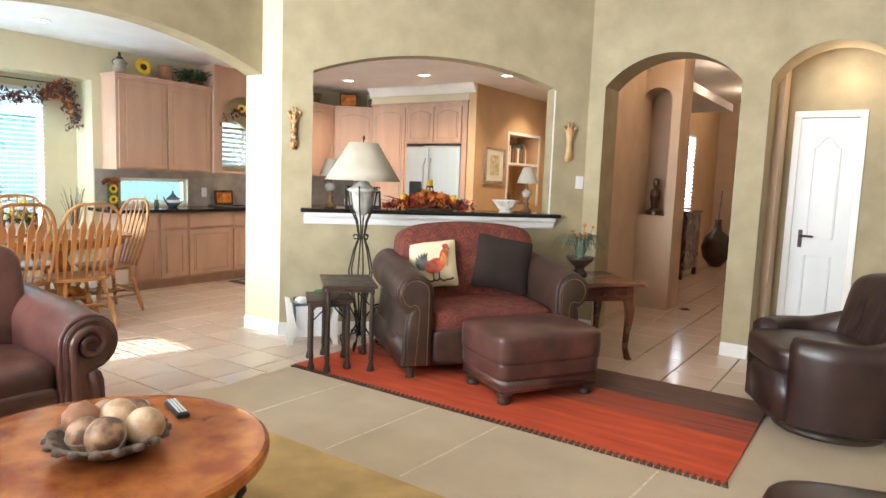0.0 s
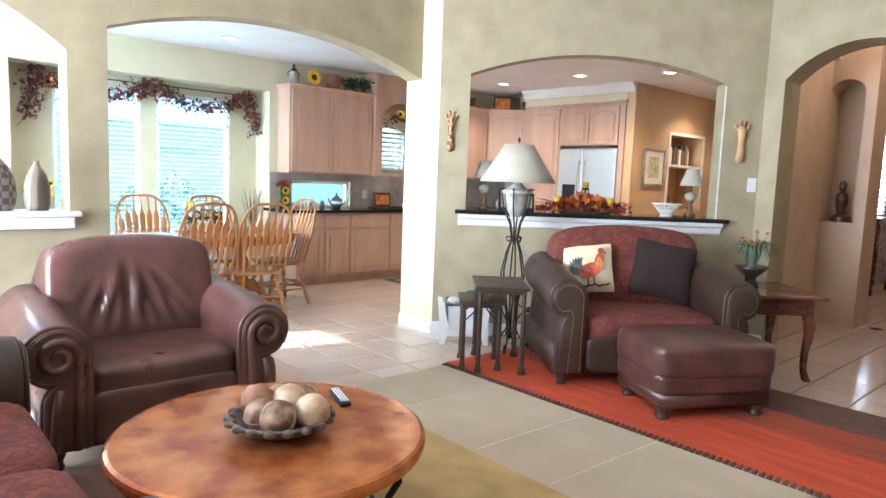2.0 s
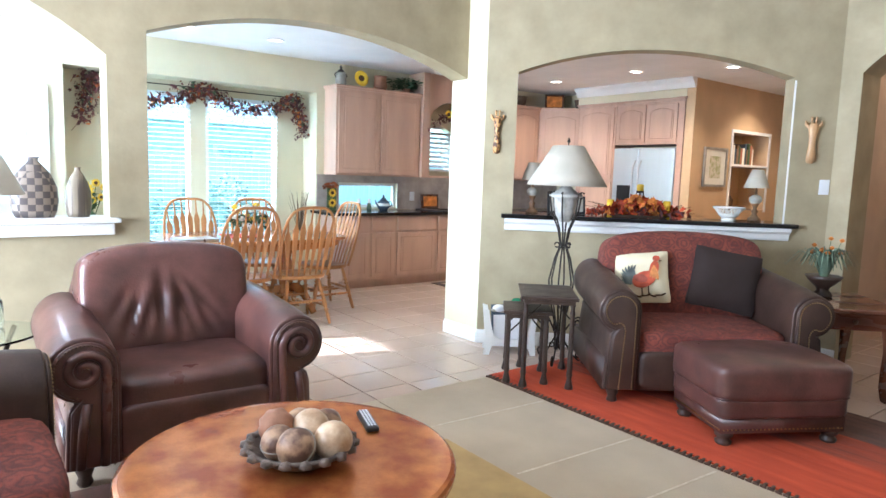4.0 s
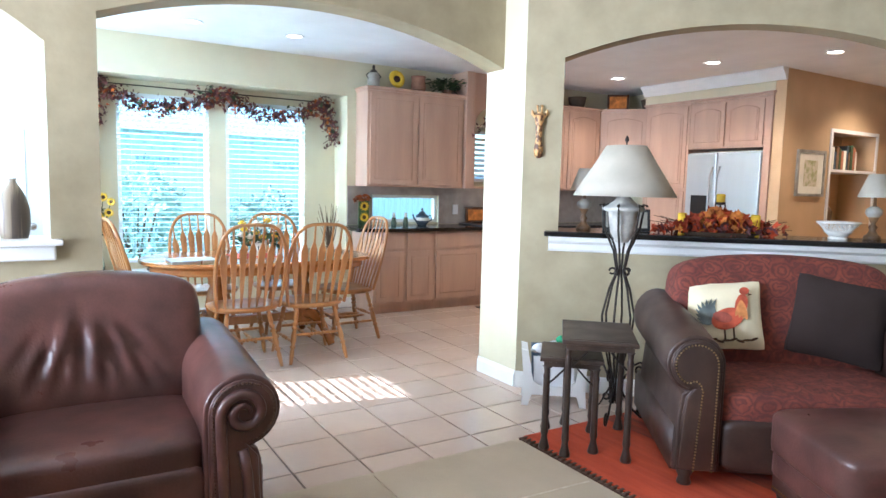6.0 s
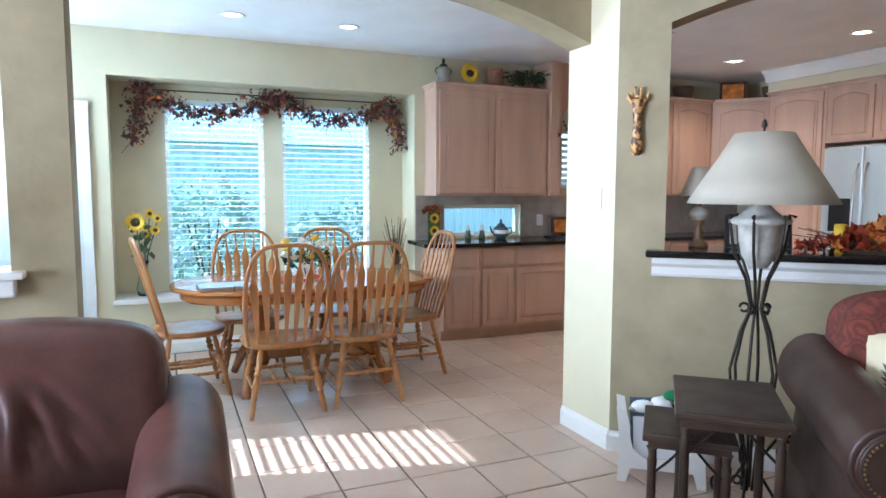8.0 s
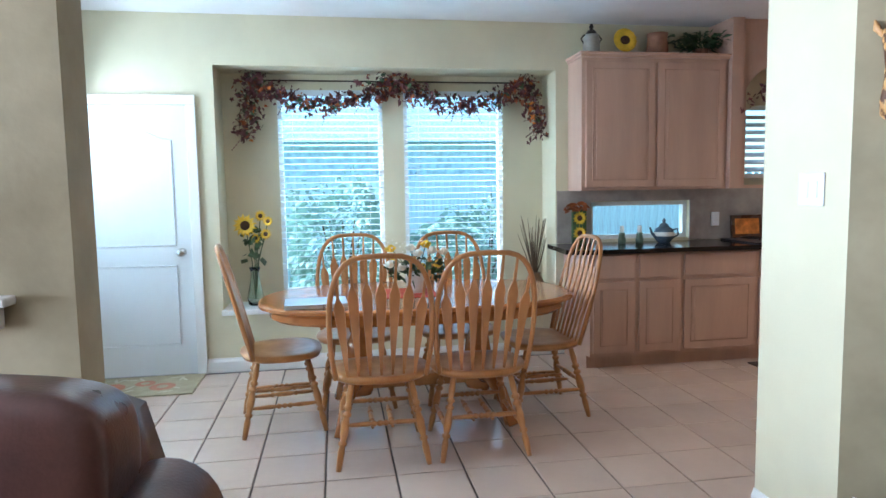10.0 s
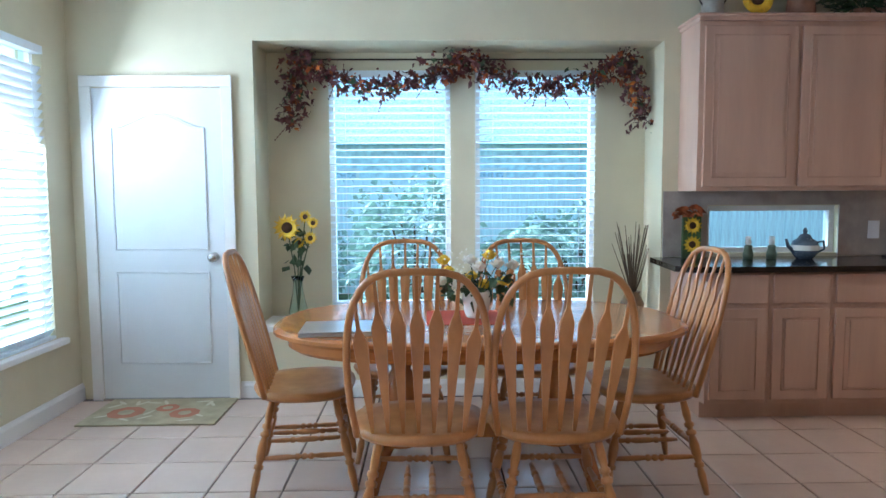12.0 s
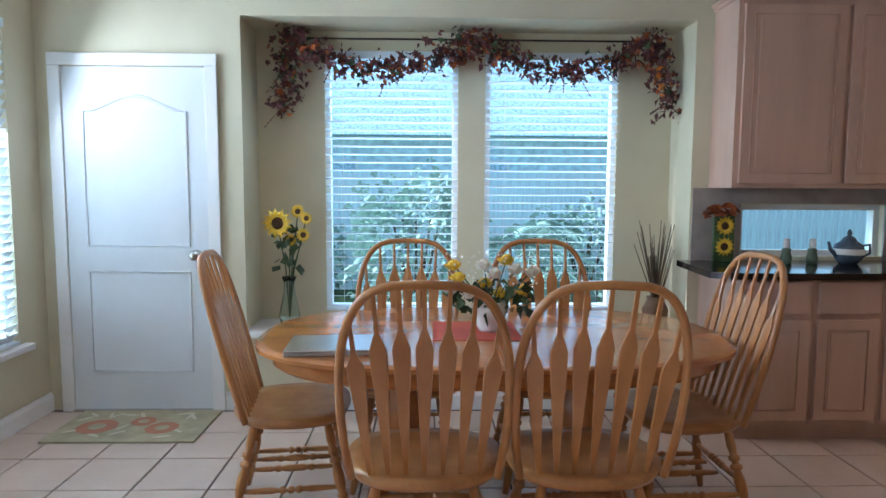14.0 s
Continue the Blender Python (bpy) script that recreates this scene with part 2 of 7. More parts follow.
tagged(part("recess_side", boxes((-7.25, -7.04, 4.63, 4.70, 0, 2.9)), CREAM), "cream side of the window recess", "wall", kind="structure")
tagged(part("recess_head", boxes((-7.25, -6.9, 2.01, 4.63, 2.295, 2.9)), CREAM), "cream soffit over the window recess", "wall", kind="structure")
tagged(part("recess_base", boxes((-7.25, -6.9, 2.01, 4.63, 0, 0.44)), CREAM), "cream low wall under the window recess", "wall", kind="structure")
tagged(part("window_ledge", boxes((-7.25, -6.86, 2.0, 4.64, 0.44, 0.48), bevel=0.006), WHITE), "white ledge of the window recess", "ledge", kind="structure")
wall("wall_nook_left", (-4.0, 0.85), (-7.04, 0.85), 0.15, 2.9, [(0.62, 1.20, 0.46, 2.28, 2.28), (1.70, 2.63, 0.46, 2.2, 2.2)], CREAM, "cream nook wall with two blinded windows")
wall("arch_wall", (-4.0, -2.7), (-4.0, 4.55), 0.20, 3.5, [(2.2, 4.55, 1.03, 2.0, 2.42), (4.77, 7.25, 0.0, 2.17, 2.40)], OLIVE, "olive faux-plaster wall with arched openings")
tagged(part("pillar_face", boxes((-4.2, -3.76, 4.55, 4.75, 0, 3.5)), CREAM), "cream painted pillar between arch and bar wall", "wall", kind="structure")
wall("bar_wall", tuple(W0[:2]), onwall(2.71, 0, 0)[:2], 0.16, 3.5, [(0.25, 2.37, 1.03, 2.21, 2.40)], OLIVE, "olive faux-plaster wall with an arched bar opening")
E1 = onwall(2.71, 0, 0)
wall("hall_arch_wall", (E1[0], E1[1]), (0.62, E1[1]), 0.34, 3.5, [(0.15, 1.28, 0.0, 2.24, 2.50), (1.49, 2.38, 0.0, 2.23, 2.50)], OLIVE, "olive faux-plaster wall with two deep arches")
HY = E1[1]
wall("door_niche_wall", (-0.5, 7.2), (0.75, 7.2), 0.12, 3.5, [(0.195, 0.64, 0.0, 2.0, 2.0)], OLIVE, "olive wall with a white door in the arch")
tagged(part("niche_side", boxes((-0.62, -0.40, HY + 0.34, 7.32, 0, 3.5)), TAN), "tan side of the door arch", "wall", kind="structure")
tagged(part("niche_side", boxes((0.5, 0.62, HY + 0.34, 7.32, 0, 3.5)), TAN), "tan side of the door arch", "wall", kind="structure")
wall("hall_left_wall", (-1.96, HY + 0.34), (-1.96, 8.2), 0.12, 3.5, [], TAN, "tan hall wall")
wall("hall_niche_wall", (-2.08, 8.2), (-1.56, 8.2), 0.35, 3.5, [(0.10, 0.42, 1.05, 2.35, 2.46)], TAN, "tan hall wall with a tall arched niche")
tagged(part("niche_back", boxes((-2.08, -1.56, 8.552, 8.62, 0, 3.5)), TAN), "tan back of the wall niche", "wall", kind="structure")
wall("hall_right_wall", (-0.62, 15.0), (-0.62, 7.3), 0.12, 3.5, [], TAN, "tan hall wall")
wall("hall_end_wall", (-2.75, 15.0), (-0.5, 15.0), 0.12, 3.5, [], TAN, "tan end wall with a shuttered window")
wall("hall_far_left_wall", (-2.6, 8.6), (-2.6, 15.0), 0.12, 3.5, [], GOLD, "golden wall beyond the hall")
wall("kitchen_gold_wall", (-4.3, 8.85), (-4.3, 12.4), 0.12, 2.9, [(0.50, 1.47, 1.03, 2.06, 2.06)], GOLD, "golden-yellow kitchen wall with a shelf niche")
tagged(part("shelf_niche_back", boxes((-4.75, -4.7, 9.2, 10.7, 0.8, 2.3), (-4.7, -4.42, 9.25, 9.33, 0.8, 2.3), (-4.7, -4.42, 10.34, 10.42, 0.8, 2.3), (-4.7, -4.42, 9.33, 10.34, 2.08, 2.2), (-4.7, -4.42, 9.33, 10.34, 0.9, 1.02)), GOLD), "golden back of the shelf niche", "wall", kind="structure")
wall("kitchen_side_wall", (-2.75, 12.4), (-2.75, 8.7), 0.12, 2.9, [], GOLD, "golden-yellow kitchen wall")
wall("kitchen_side_wall", (-2.75, 8.7), (-2.2, 8.7), 0.12, 2.9, [], GOLD, "golden-yellow kitchen wall")
wall("kitchen_side_wall", (-2.2, 8.7), (-2.2, 6.75), 0.12, 2.9, [], GOLD, "golden-yellow kitchen wall")
wall("kitchen_end_wall", (-4.4, 12.4), (-2.6, 12.4), 0.12, 2.9, [], GOLD, "golden-yellow end wall")
wall("kitchen_back_wall", (-7.04, 8.85), (-4.42, 8.85), 0.12, 2.9, [], CREAM, "cream wall behind the kitchen cabinets")
wall("wall_east", (4.0, 7.0), (4.0, -2.7), 0.12, 3.5, [], OLIVE, "olive living-room wall")
wall("wall_south", (4.12, -2.7), (-4.2, -2.7), 0.12, 3.5, [], OLIVE, "olive living-room wall")
wall("wall_north_east", (0.62, HY), (4.0, HY), 0.12, 3.5, [], OLIVE, "olive living-room wall")
tagged(part("ceiling_living", boxes((-4.2, 4.12, -2.82, 7.4, 3.4, 3.55)), CEIL), "white living-room ceiling", "ceiling", kind="structure")
bm = bmesh.new()
prism(bm, [(-7.4, 0.7), (-4.1, 0.7), (-4.1, 4.6), (-3.8, 4.62), (-1.9, 6.73), (-1.9, 12.6), (-7.4, 12.6)], (0, 0, 2.66), (1, 0, 0), (0, 1, 0), (0, 0, 1), 0.12)
tagged(part("ceiling_kitchen", bm, CEIL), "white kitchen and breakfast-nook ceiling", "ceiling", kind="structure")
tagged(part("ceiling_hall", boxes((-3.6, -0.4, 6.95, 15.1, 3.1, 3.2)), CEIL), "white hall ceiling", "ceiling", kind="structure")

for x, y in ((-1.415, 8.433), (-1.788, 9.096)):
    inset = tagged(part("tile_inset", boxes((-0.05, 0.05, -0.05, 0.05, -0.009, 0.003)), GRANITE), "small black diamond inset in the hall tiles", "tile", kind="structure")
    inset.matrix_world = pose(x, y, 0, 0, 0, 45)

# crown and base mouldings
def trim(name, p0, p1, h, t, z0=0.0, label="white painted baseboard"):
    p0, p1 = Vector((*p0, 0)), Vector((*p1, 0))
    u = (p1 - p0).normalized()
    n = Vector((u.y, -u.x, 0))
    bm = bmesh.new()
    prism(bm, [(0, z0), (t, z0), (t, z0 + h * 0.75), (t * 0.45, z0 + h * 0.92), (t * 0.4, z0 + h), (0, z0 + h)], p0, n, (0, 0, 1), u, (p1 - p0).length)
    return tagged(part(name, bm, WHITE), label, "baseboard", kind="structure")


for a, b in (((-6.9, 1.88), (-6.9, 4.7)), ((-4.2, 0.85), (-6.9, 0.85)), ((-4.2, 4.55), (-3.76, 4.55)), ((-4.0, -2.7), (-4.0, 2.07))):
    trim("baseboard", a, b, 0.11, 0.016)
for u0, u1 in ((0.0, 2.71),):
    trim("baseboard", onwall(u0, 0, 0)[:2], onwall(u1, 0, 0)[:2], 0.11, 0.016)
trim("baseboard", (E1[0], HY), (E1[0] + 0.15, HY), 0.11, 0.016)
trim("baseboard", (E1[0] + 1.28, HY), (E1[0] + 1.49, HY), 0.11, 0.016)
trim("baseboard", (0.45, HY), (4.0, HY), 0.11, 0.016)


# bar sill: granite slab on a white moulding
def along(bm, u0, u1, n0, n1, z0, z1, bevel=0.0):
    box(bm, u0, u1, -n1, -n0, z0, z1, bevel=bevel, m=pose(W0.x, W0.y, 0, 0, 0, 48))
    return bm


tagged(part("bar_top", along(bmesh.new(), 0.16, 2.46, -0.34, 0.10, 1.05, 1.085, 0.008), GRANITE), "polished black granite bar top", "bar top", kind="structure")
bm = bmesh.new()
prism(bm, [(0, 0.95), (0.02, 0.95), (0.03, 0.965), (0.035, 1.0), (0.065, 1.02), (0.07, 1.049), (0, 1.049)], onwall(0.19, 0.001, 0), WN, (0, 0, 1), WU, 2.23)
tagged(part("bar_moulding", bm, WHITE), "white moulding under the bar top", "moulding", kind="structure")
bm = bmesh.new()
along(bm, 2.372, 2.385, -0.165, 0.004, 1.085, 2.19)
tagged(part("bar_jamb", bm, WHITE), "white corner strip of the bar opening", "trim", kind="structure")
bm = boxes((-4.24, -3.93, -0.55, 1.90, 1.032, 1.06), bevel=0.006)
box(bm, -3.998, -3.955, -0.50, 1.87, 0.96, 1.031, bevel=0.01)
tagged(part("opening_sill", bm, WHITE), "white sill with moulding in the arched opening", "sill", kind="structure")


# ---------------------------------------------------------------- doors and windows
def panel_door(parent, w, h, material, knob_side=1, lever=False):
    """A two-panel door with an arched top panel, its face to -y, its foot at z = 0."""
    part("door_leaf", boxes((0, w, 0.0, 0.04, 0.008, h)), material, parent)
    m = 0.115
    for z0, z1, bow in ((0.24, 0.83, 0.0), (0.98, h - 0.16, 0.09)):
        outline = [(m, z0), (w - m, z0), (w - m, z1 - bow)]
        if bow:
            outline += [(w - m - (w - 2 * m) * s, z1 - bow + bow * (0.5 - 0.5 * math.cos(2 * math.pi * s))) for s in (0.1, 0.2, 0.3, 0.4, 0.5, 0.6, 0.7, 0.8, 0.9)]
        outline += [(m, z1 - bow)]
        bm = tube([(x, -0.001, z) for x, z in outline], 0.009, 6, closed=True)
        part("panel_moulding", bm, DOORSHADE, parent)
    kx = w - 0.07 if knob_side > 0 else 0.07
    if lever:
        bm = tube([(kx, -0.001, 1.0), (kx, -0.05, 1.0), (kx + 0.10, -0.055, 1.0)], 0.009)
        box(bm, kx - 0.016, kx + 0.016, -0.008, -0.0005, 0.90, 1.05)
        part("door_handle", bm, IRON, parent, "dark metal lever handle")
    else:
        bm = move(lathe([(0, 0), (0.03, 0), (0.03, 0.008), (0.012, 0.012), (0.012, 0.035), (0.028, 0.045), (0.03, 0.06), (0.02, 0.07), (0, 0.072)], 16), pose(kx, 0, 0.93, 90))
        part("door_handle", bm, NICKEL, parent, "satin nickel round knob", smooth=True)


def casing(parent, w, h, t=0.07, y=-0.016):
    for nm, a in (("door_frame", (-t, 0, y, 0.0, 0, h)), ("door_frame", (w, w + t, y, 0.0, 0, h)), ("door_frame", (-t, w + t, y, 0.0, h, h + t))):
        bm = boxes(a, bevel=0.004)
        part(nm, bm, WHITE, parent)


d1 = thing("door_back", pose(-6.885, 1.0, 0, 0, 0, 90), "white two-panel back door with a satin knob, closed", "door", kind="structure")
panel_door(d1, 0.81, 2.0, DOORW, 1)
casing(d1, 0.81, 2.005)
d2 = thing("door_closet", pose(-0.29, 7.2, 0), "white two-panel door with a lever handle, closed", "door", kind="structure")
panel_door(d2, 0.42, 1.99, DOORW, -1, True)
casing(d2, 0.42, 1.995, 0.055)
tagged(part("doorstop_wall", boxes((-0.5, 0.6, 7.34, 7.4, 0, 3.0)), TAN), "tan wall behind the closet door", "wall", kind="structure")
tagged(part("door_threshold", boxes((-6.92, -6.86, 1.0, 1.81, 0, 0.012)), NICKEL), "metal threshold of the back door", "threshold", kind="structure")

GLASSM = bpy.data.materials.new("window_glass")
GLASSM.use_nodes = True
g = GLASSM.node_tree.nodes["Principled BSDF"]
g.inputs["Base Color"].default_value = (0.70, 0.97, 1.0, 1)
g.inputs["Transmission Weight"].default_value, g.inputs["Roughness"].default_value, g.inputs["IOR"].default_value = 1.0, 0.0, 1.01


def window(name, m, w, h, label, slats=True, tilt=8, closed_below=None, pitch=0.050, rail=False):
    """A window in its frame with a white blind before it; its face to -y, its sill at z = 0."""
    win = thing(name, m, label, "window", kind="structure")
    f = 0.035
    part("window_frame", boxes((0, f, 0.03, 0.09, 0, h), (w - f, w, 0.03, 0.09, 0, h), (f, w - f, 0.03, 0.09, 0, f), (f, w - f, 0.03, 0.09, h - f, h)), WHITE, win)
    ob = part("pane", boxes((f, w - f, 0.058, 0.062, f, h - f)), GLASSM, win)
    ob.visible_shadow = False
    if rail:
        part("window_frame", boxes((f, w - f, 0.04, 0.08, h * 0.5 - 0.015, h * 0.5 + 0.015)), WHITE, win)
    if slats:
        part("blind_rail", boxes((0.004, w - 0.004, -0.032, 0.024, h - 0.05, h - 0.004)), BLINDM, win)
        part("blind_rail", boxes((0.006, w - 0.006, -0.028, 0.022, 0.006, 0.024)), BLINDM, win)
        meshes = {}
        n = int((h - 0.09) / pitch)
        for i in range(n):
            z = 0.045 + i * pitch
            a = 62 if closed_below and z < closed_below else tilt
            if a not in meshes:
                bm = boxes((0.006, w - 0.006, -0.025, 0.025, -0.0014, 0.0014))
                move(bm, pose(0, 0, 0, a))
                s = part("slat", bm, BLINDM, win)
                meshes[a] = s.data
            else:
                s = new("slat", meshes[a])
                s.parent = win
            s.location = (0, -0.003, z)
        for x in (0.12, w - 0.12):
            part("blind_cord", tube([(x, -0.03, 0.02), (x, -0.03, h - 0.02)], 0.0016, 5), BLINDM, win)
    return win


window("window_1", pose(-7.23, 2.43, 0.54, 0, 0, 90), 0.84, 1.63, "tall white window with an open slatted blind", tilt=-10)
window("window_2", pose(-7.23, 3.44, 0.54, 0, 0, 90), 0.84, 1.63, "tall white window with an open slatted blind", tilt=-10)
window("window_3", pose(-6.63, 0.83, 0.46, 0, 0, 180) @ pose(-0.93, 0, 0), 0.93, 1.74, "nook side window with a white slatted blind", tilt=-54)
window("window_4", pose(-5.20, 0.83, 0.46, 0, 0, 180) @ pose(-0.58, 0, 0), 0.58, 1.82, "narrow nook side window with a half-closed white blind", tilt=16, closed_below=0.62)
window("window_5", pose(-6.91, 4.93, 0.93, 0, 0, 90), 0.87, 0.31, "low strip window between counter and cabinets", slats=False)
window("window_6", pose(-6.91, 6.24, 1.42, 0, 0, 90), 0.44, 0.61, "small kitchen window behind plantation shutters", slats=False)
tagged(part("window_sill", boxes((-6.7, -5.62, 0.80, 0.90, 0.42, 0.458), bevel=0.008) , WHITE), "white sill of the side window", "sill", kind="structure")
tagged(part("window_sill", boxes((-5.28, -4.55, 0.80, 0.90, 0.42, 0.458), bevel=0.008) , WHITE), "white sill of the side window", "sill", kind="structure")


# ---------------------------------------------------------------- dining set
def turned(r, L, beads=()):
    """A turned rod along z from 0 to L, with rings at the heights given."""
    prof = [(0, 0), (r * 0.75, 0)]
    k = 10
    for i in range(1, k):
        s = i / k
        prof.append((r * (0.78 + 0.5 * math.sin(math.pi * s)), L * s))
    for b in beads:
        prof += [(r * 0.8, L * b - 0.012), (r * 1.35, L * b - 0.006), (r * 1.35, L * b + 0.006), (r * 0.8, L * b + 0.012)]
    prof = sorted(prof, key=lambda p: p[1]) + [(r * 0.7, L), (0, L)]
    return lathe(prof, 10)


def between(bm, a, b):
    a, b = Vector(a), Vector(b)
    return move(bm, Matrix.Translation(a) @ (b - a).to_track_quat("Z", "Y").to_matrix().to_4x4())


def make_chair(label):
    """An arrow-back Windsor chair that looks to -y, its back at +y."""
    c = thing("dining_chair", Matrix.Identity(4), label, "chair", "chairs round the dining table")
    # saddle seat
    bm = bmesh.new()
    n, rings = 36, 5
    top, bot = [], []
    for k in range(rings + 1):
        f = k / rings
        ra, rb = [], []
        for i in range(n):
            t = 2 * math.pi * i / n
            ex = 2.6
            cx = abs(math.cos(t)) ** (2 / ex) * math.copysign(1, math.cos(t)) * (0.256 - 0.018 * math.sin(t)) * f
            cy = abs(math.sin(t)) ** (2 / ex) * math.copysign(1, math.sin(t)) * 0.232 * f
            dip = -0.014 * (1 - f * f) if f < 1 else 0
            ra.append((cx, cy, 0.455 + dip - (0.008 if f == 1 else 0)))
            rb.append((cx * 0.94, cy * 0.94, 0.418))
        top.append([bm.verts.new(p) for p in ra] if k else [bm.verts.new((0, 0, 0.441))])
        bot.append([bm.verts.new(p) for p in rb] if k else [bm.verts.new((0, 0, 0.418))])
    for R, s in ((top, 1), (bot, -1)):
        for a, b in zip(R, R[1:]):
            for i in range(n):
                j = (i + 1) % n
                bm.faces.new((a[0], b[i], b[j]) if len(a) == 1 else (a[i], a[j], b[j], b[i]))
    for i in range(n):
        j = (i + 1) % n
        bm.faces.new((top[-1][i], top[-1][j], bot[-1][j], bot[-1][i]))
    part("seat", bm, OAK, c, smooth=True)
    # hoop
    lean = lambda z: 0.155 + (z - 0.44) * 0.26
    hoop = []
    for i in range(25):
        t = math.pi * i / 24
        w = 0.287
        s, c_ = max(0.0, math.sin(t)), math.cos(t)
        x = -math.copysign(abs(c_) ** 0.55, c_) * w * (0.78 + 0.22 * s ** 0.6)
        z = 0.44 + 0.62 * s ** 0.8
        hoop.append((x, lean(z) + 0.015 * (1 - (x / w) ** 2), z))
    part("back_hoop", tube(hoop, 0.0135, 8), OAK, c, smooth=True)
    # arrow spindles
    for k in range(7):
        s = (k - 3) / 3
        x0, x1 = s * 0.165, s * 0.212
        zt = 0.44 + 0.62 * max(0.0, 1 - (abs(x1) / 0.287) ** 3.64) ** 0.4 - 0.008
        bm = bmesh.new()
        prof = [(0, 0.006), (0.15, 0.011), (0.45, 0.020), (0.66, 0.0265), (0.705, 0.0265), (0.75, 0.018), (0.80, 0.0075), (1, 0.006)]
        cols = []
        for u, hw in prof:
            z = 0.44 + (zt - 0.44) * u
            x = x0 + (x1 - x0) * u
            y = lean(z) + 0.012 * (1 - s * s) * u
            th = 0.006 if hw > 0.008 else hw
            cols.append([bm.verts.new(q) for q in ((x - hw, y - th * 0.4, z), (x, y - th, z), (x + hw, y - th * 0.4, z), (x + hw * 0.9, y + th, z), (x - hw * 0.9, y + th, z))])
        for a, b in zip(cols, cols[1:]):
            for i in range(5):
                bm.faces.new((a[i], a[(i + 1) % 5], b[(i + 1) % 5], b[i]))
        bm.faces.new(cols[0]), bm.faces.new(cols[-1][::-1])
        part("spindle", bm, OAK, c)
    # legs, splayed, and stretchers
    feet = {}
    for sx in (-1, 1):
        for sy in (-1, 1):
            a, b = (sx * 0.225, sy * 0.225, 0.0), (sx * 0.145, sy * 0.135, 0.425)
            part("leg", between(turned(0.017, (Vector(b) - Vector(a)).length, (0.30, 0.62, 0.70)), a, b), OAK, c, smooth=True)
            feet[sx, sy] = lambda f, a=a, b=b: Vector(a).lerp(Vector(b), f)
    for sx in (-1, 1):
        a, b = feet[sx, -1](0.38), feet[sx, 1](0.38)
        part("stretcher", between(turned(0.011, (b - a).length, (0.42, 0.5, 0.58)), a, b), OAK, c, smooth=True)
    for sy in (-1, 1):
        a, b = feet[-1, sy](0.50), feet[1, sy](0.50)
        part("stretcher", between(turned(0.011, (b - a).length, (0.38, 0.46, 0.54, 0.62)), a, b), OAK, c, smooth=True)
    for x in (-0.05, 0.05):
        a, b = feet[-1, -1](0.38).lerp(feet[1, -1](0.38), 0.5) , None
        part("stretcher", between(turned(0.011, 0.33, (0.3, 0.7)), (x, -0.17, 0.185), (x, 0.16, 0.185)), OAK, c, smooth=True)
    return c


chair = make_chair("golden oak arrow-back dining chair, its back to the living room")
chair.matrix_world = pose(-5.17, 3.07, 0, 0, 0, -90)
for x, y, turn, label in (
        (-5.17, 3.585, -90, ""),
        (-5.71, 2.53, 187, "golden oak arrow-back dining chair by the white back door"),
        (-5.64, 4.09, 2, "golden oak arrow-back dining chair beside the kitchen counter"),
        (-6.03, 2.98, 90, "golden oak arrow-back dining chair between the table and windows"),
        (-6.03, 3.64, 91, "golden oak arrow-back dining chair between the table and windows")):
    k = copy_thing(chair, pose(x, y, 0, 0, 0, turn))
    if label:
        k["label"] = label

table = thing("dining_table", pose(-5.66, 3.34, 0), "golden oak double-pedestal dining table with rounded ends", "table")


def slab(L, W, z0, z1, e=2.6, n=64):
    bm = bmesh.new()
    ring = []
    for i in range(n):
        t = 2 * math.pi * i / n
        ring.append((abs(math.cos(t)) ** (2 / e) * math.copysign(W / 2, math.cos(t)), abs(math.sin(t)) ** (2 / e) * math.copysign(L / 2, math.sin(t))))
    levels = [(0.97, z0), (1.0, z0 + (z1 - z0) * 0.25), (1.0, z0 + (z1 - z0) * 0.7), (0.985, z1 - 0.003), (0.97, z1)]
    R = [[bm.verts.new((x * s, y * s, z)) for x, y in ring] for s, z in levels]
    for a, b in zip(R, R[1:]):
        for i in range(n):
            j = (i + 1) % n
            bm.faces.new((a[i], a[j], b[j], b[i]))
    bm.faces.new(R[0][::-1]), bm.faces.new(R[-1])
    return bm


part("tabletop", slab(1.84, 1.08, 0.718, 0.750, 2.7), TABLEOAK, table)
part("apron", slab(1.72, 0.96, 0.650, 0.718, 2.7), TABLEOAK, table)
part("leaf_seam", boxes((-0.52, 0.52, -0.0012, 0.0012, 0.7495, 0.7508)), DARKWOOD, table)
for sy in (-1, 1):
    bm = lathe([(0, 0.16), (0.075, 0.16), (0.085, 0.20), (0.06, 0.26), (0.085, 0.36), (0.07, 0.46), (0.045, 0.52), (0.07, 0.60), (0.09, 0.655), (0, 0.655)], 20)
    part("pedestal", move(bm, pose(0, sy * 0.36, 0)), TABLEOAK, table, smooth=True)
    for sx in (-1, 1):
        pts = [(0.05, 0.24), (0.14, 0.25), (0.24, 0.19), (0.31, 0.10), (0.36, 0.03)]
        bm = tube([(sx * x, sy * (0.36 + x * 0.35), z) for x, z in pts], [0.045, 0.045, 0.038, 0.03, 0.03], 10)
        part("leg", bm, TABLEOAK, table, smooth=True)
part("stretcher", boxes((-0.03, 0.03, -0.33, 0.33, 0.19, 0.26), bevel=0.008), OAK, table)


# ---------------------------------------------------------------- leather seats
def bevel_all(bm, off, seg=3):
    es = [e for e in bm.edges if len(e.link_faces) == 2 and e.calc_face_angle(0) > 0.5]
    bmesh.ops.bevel(bm, geom=es, offset=off, segments=seg, profile=0.6, affect="EDGES", clamp_overlap=True)
    return bm


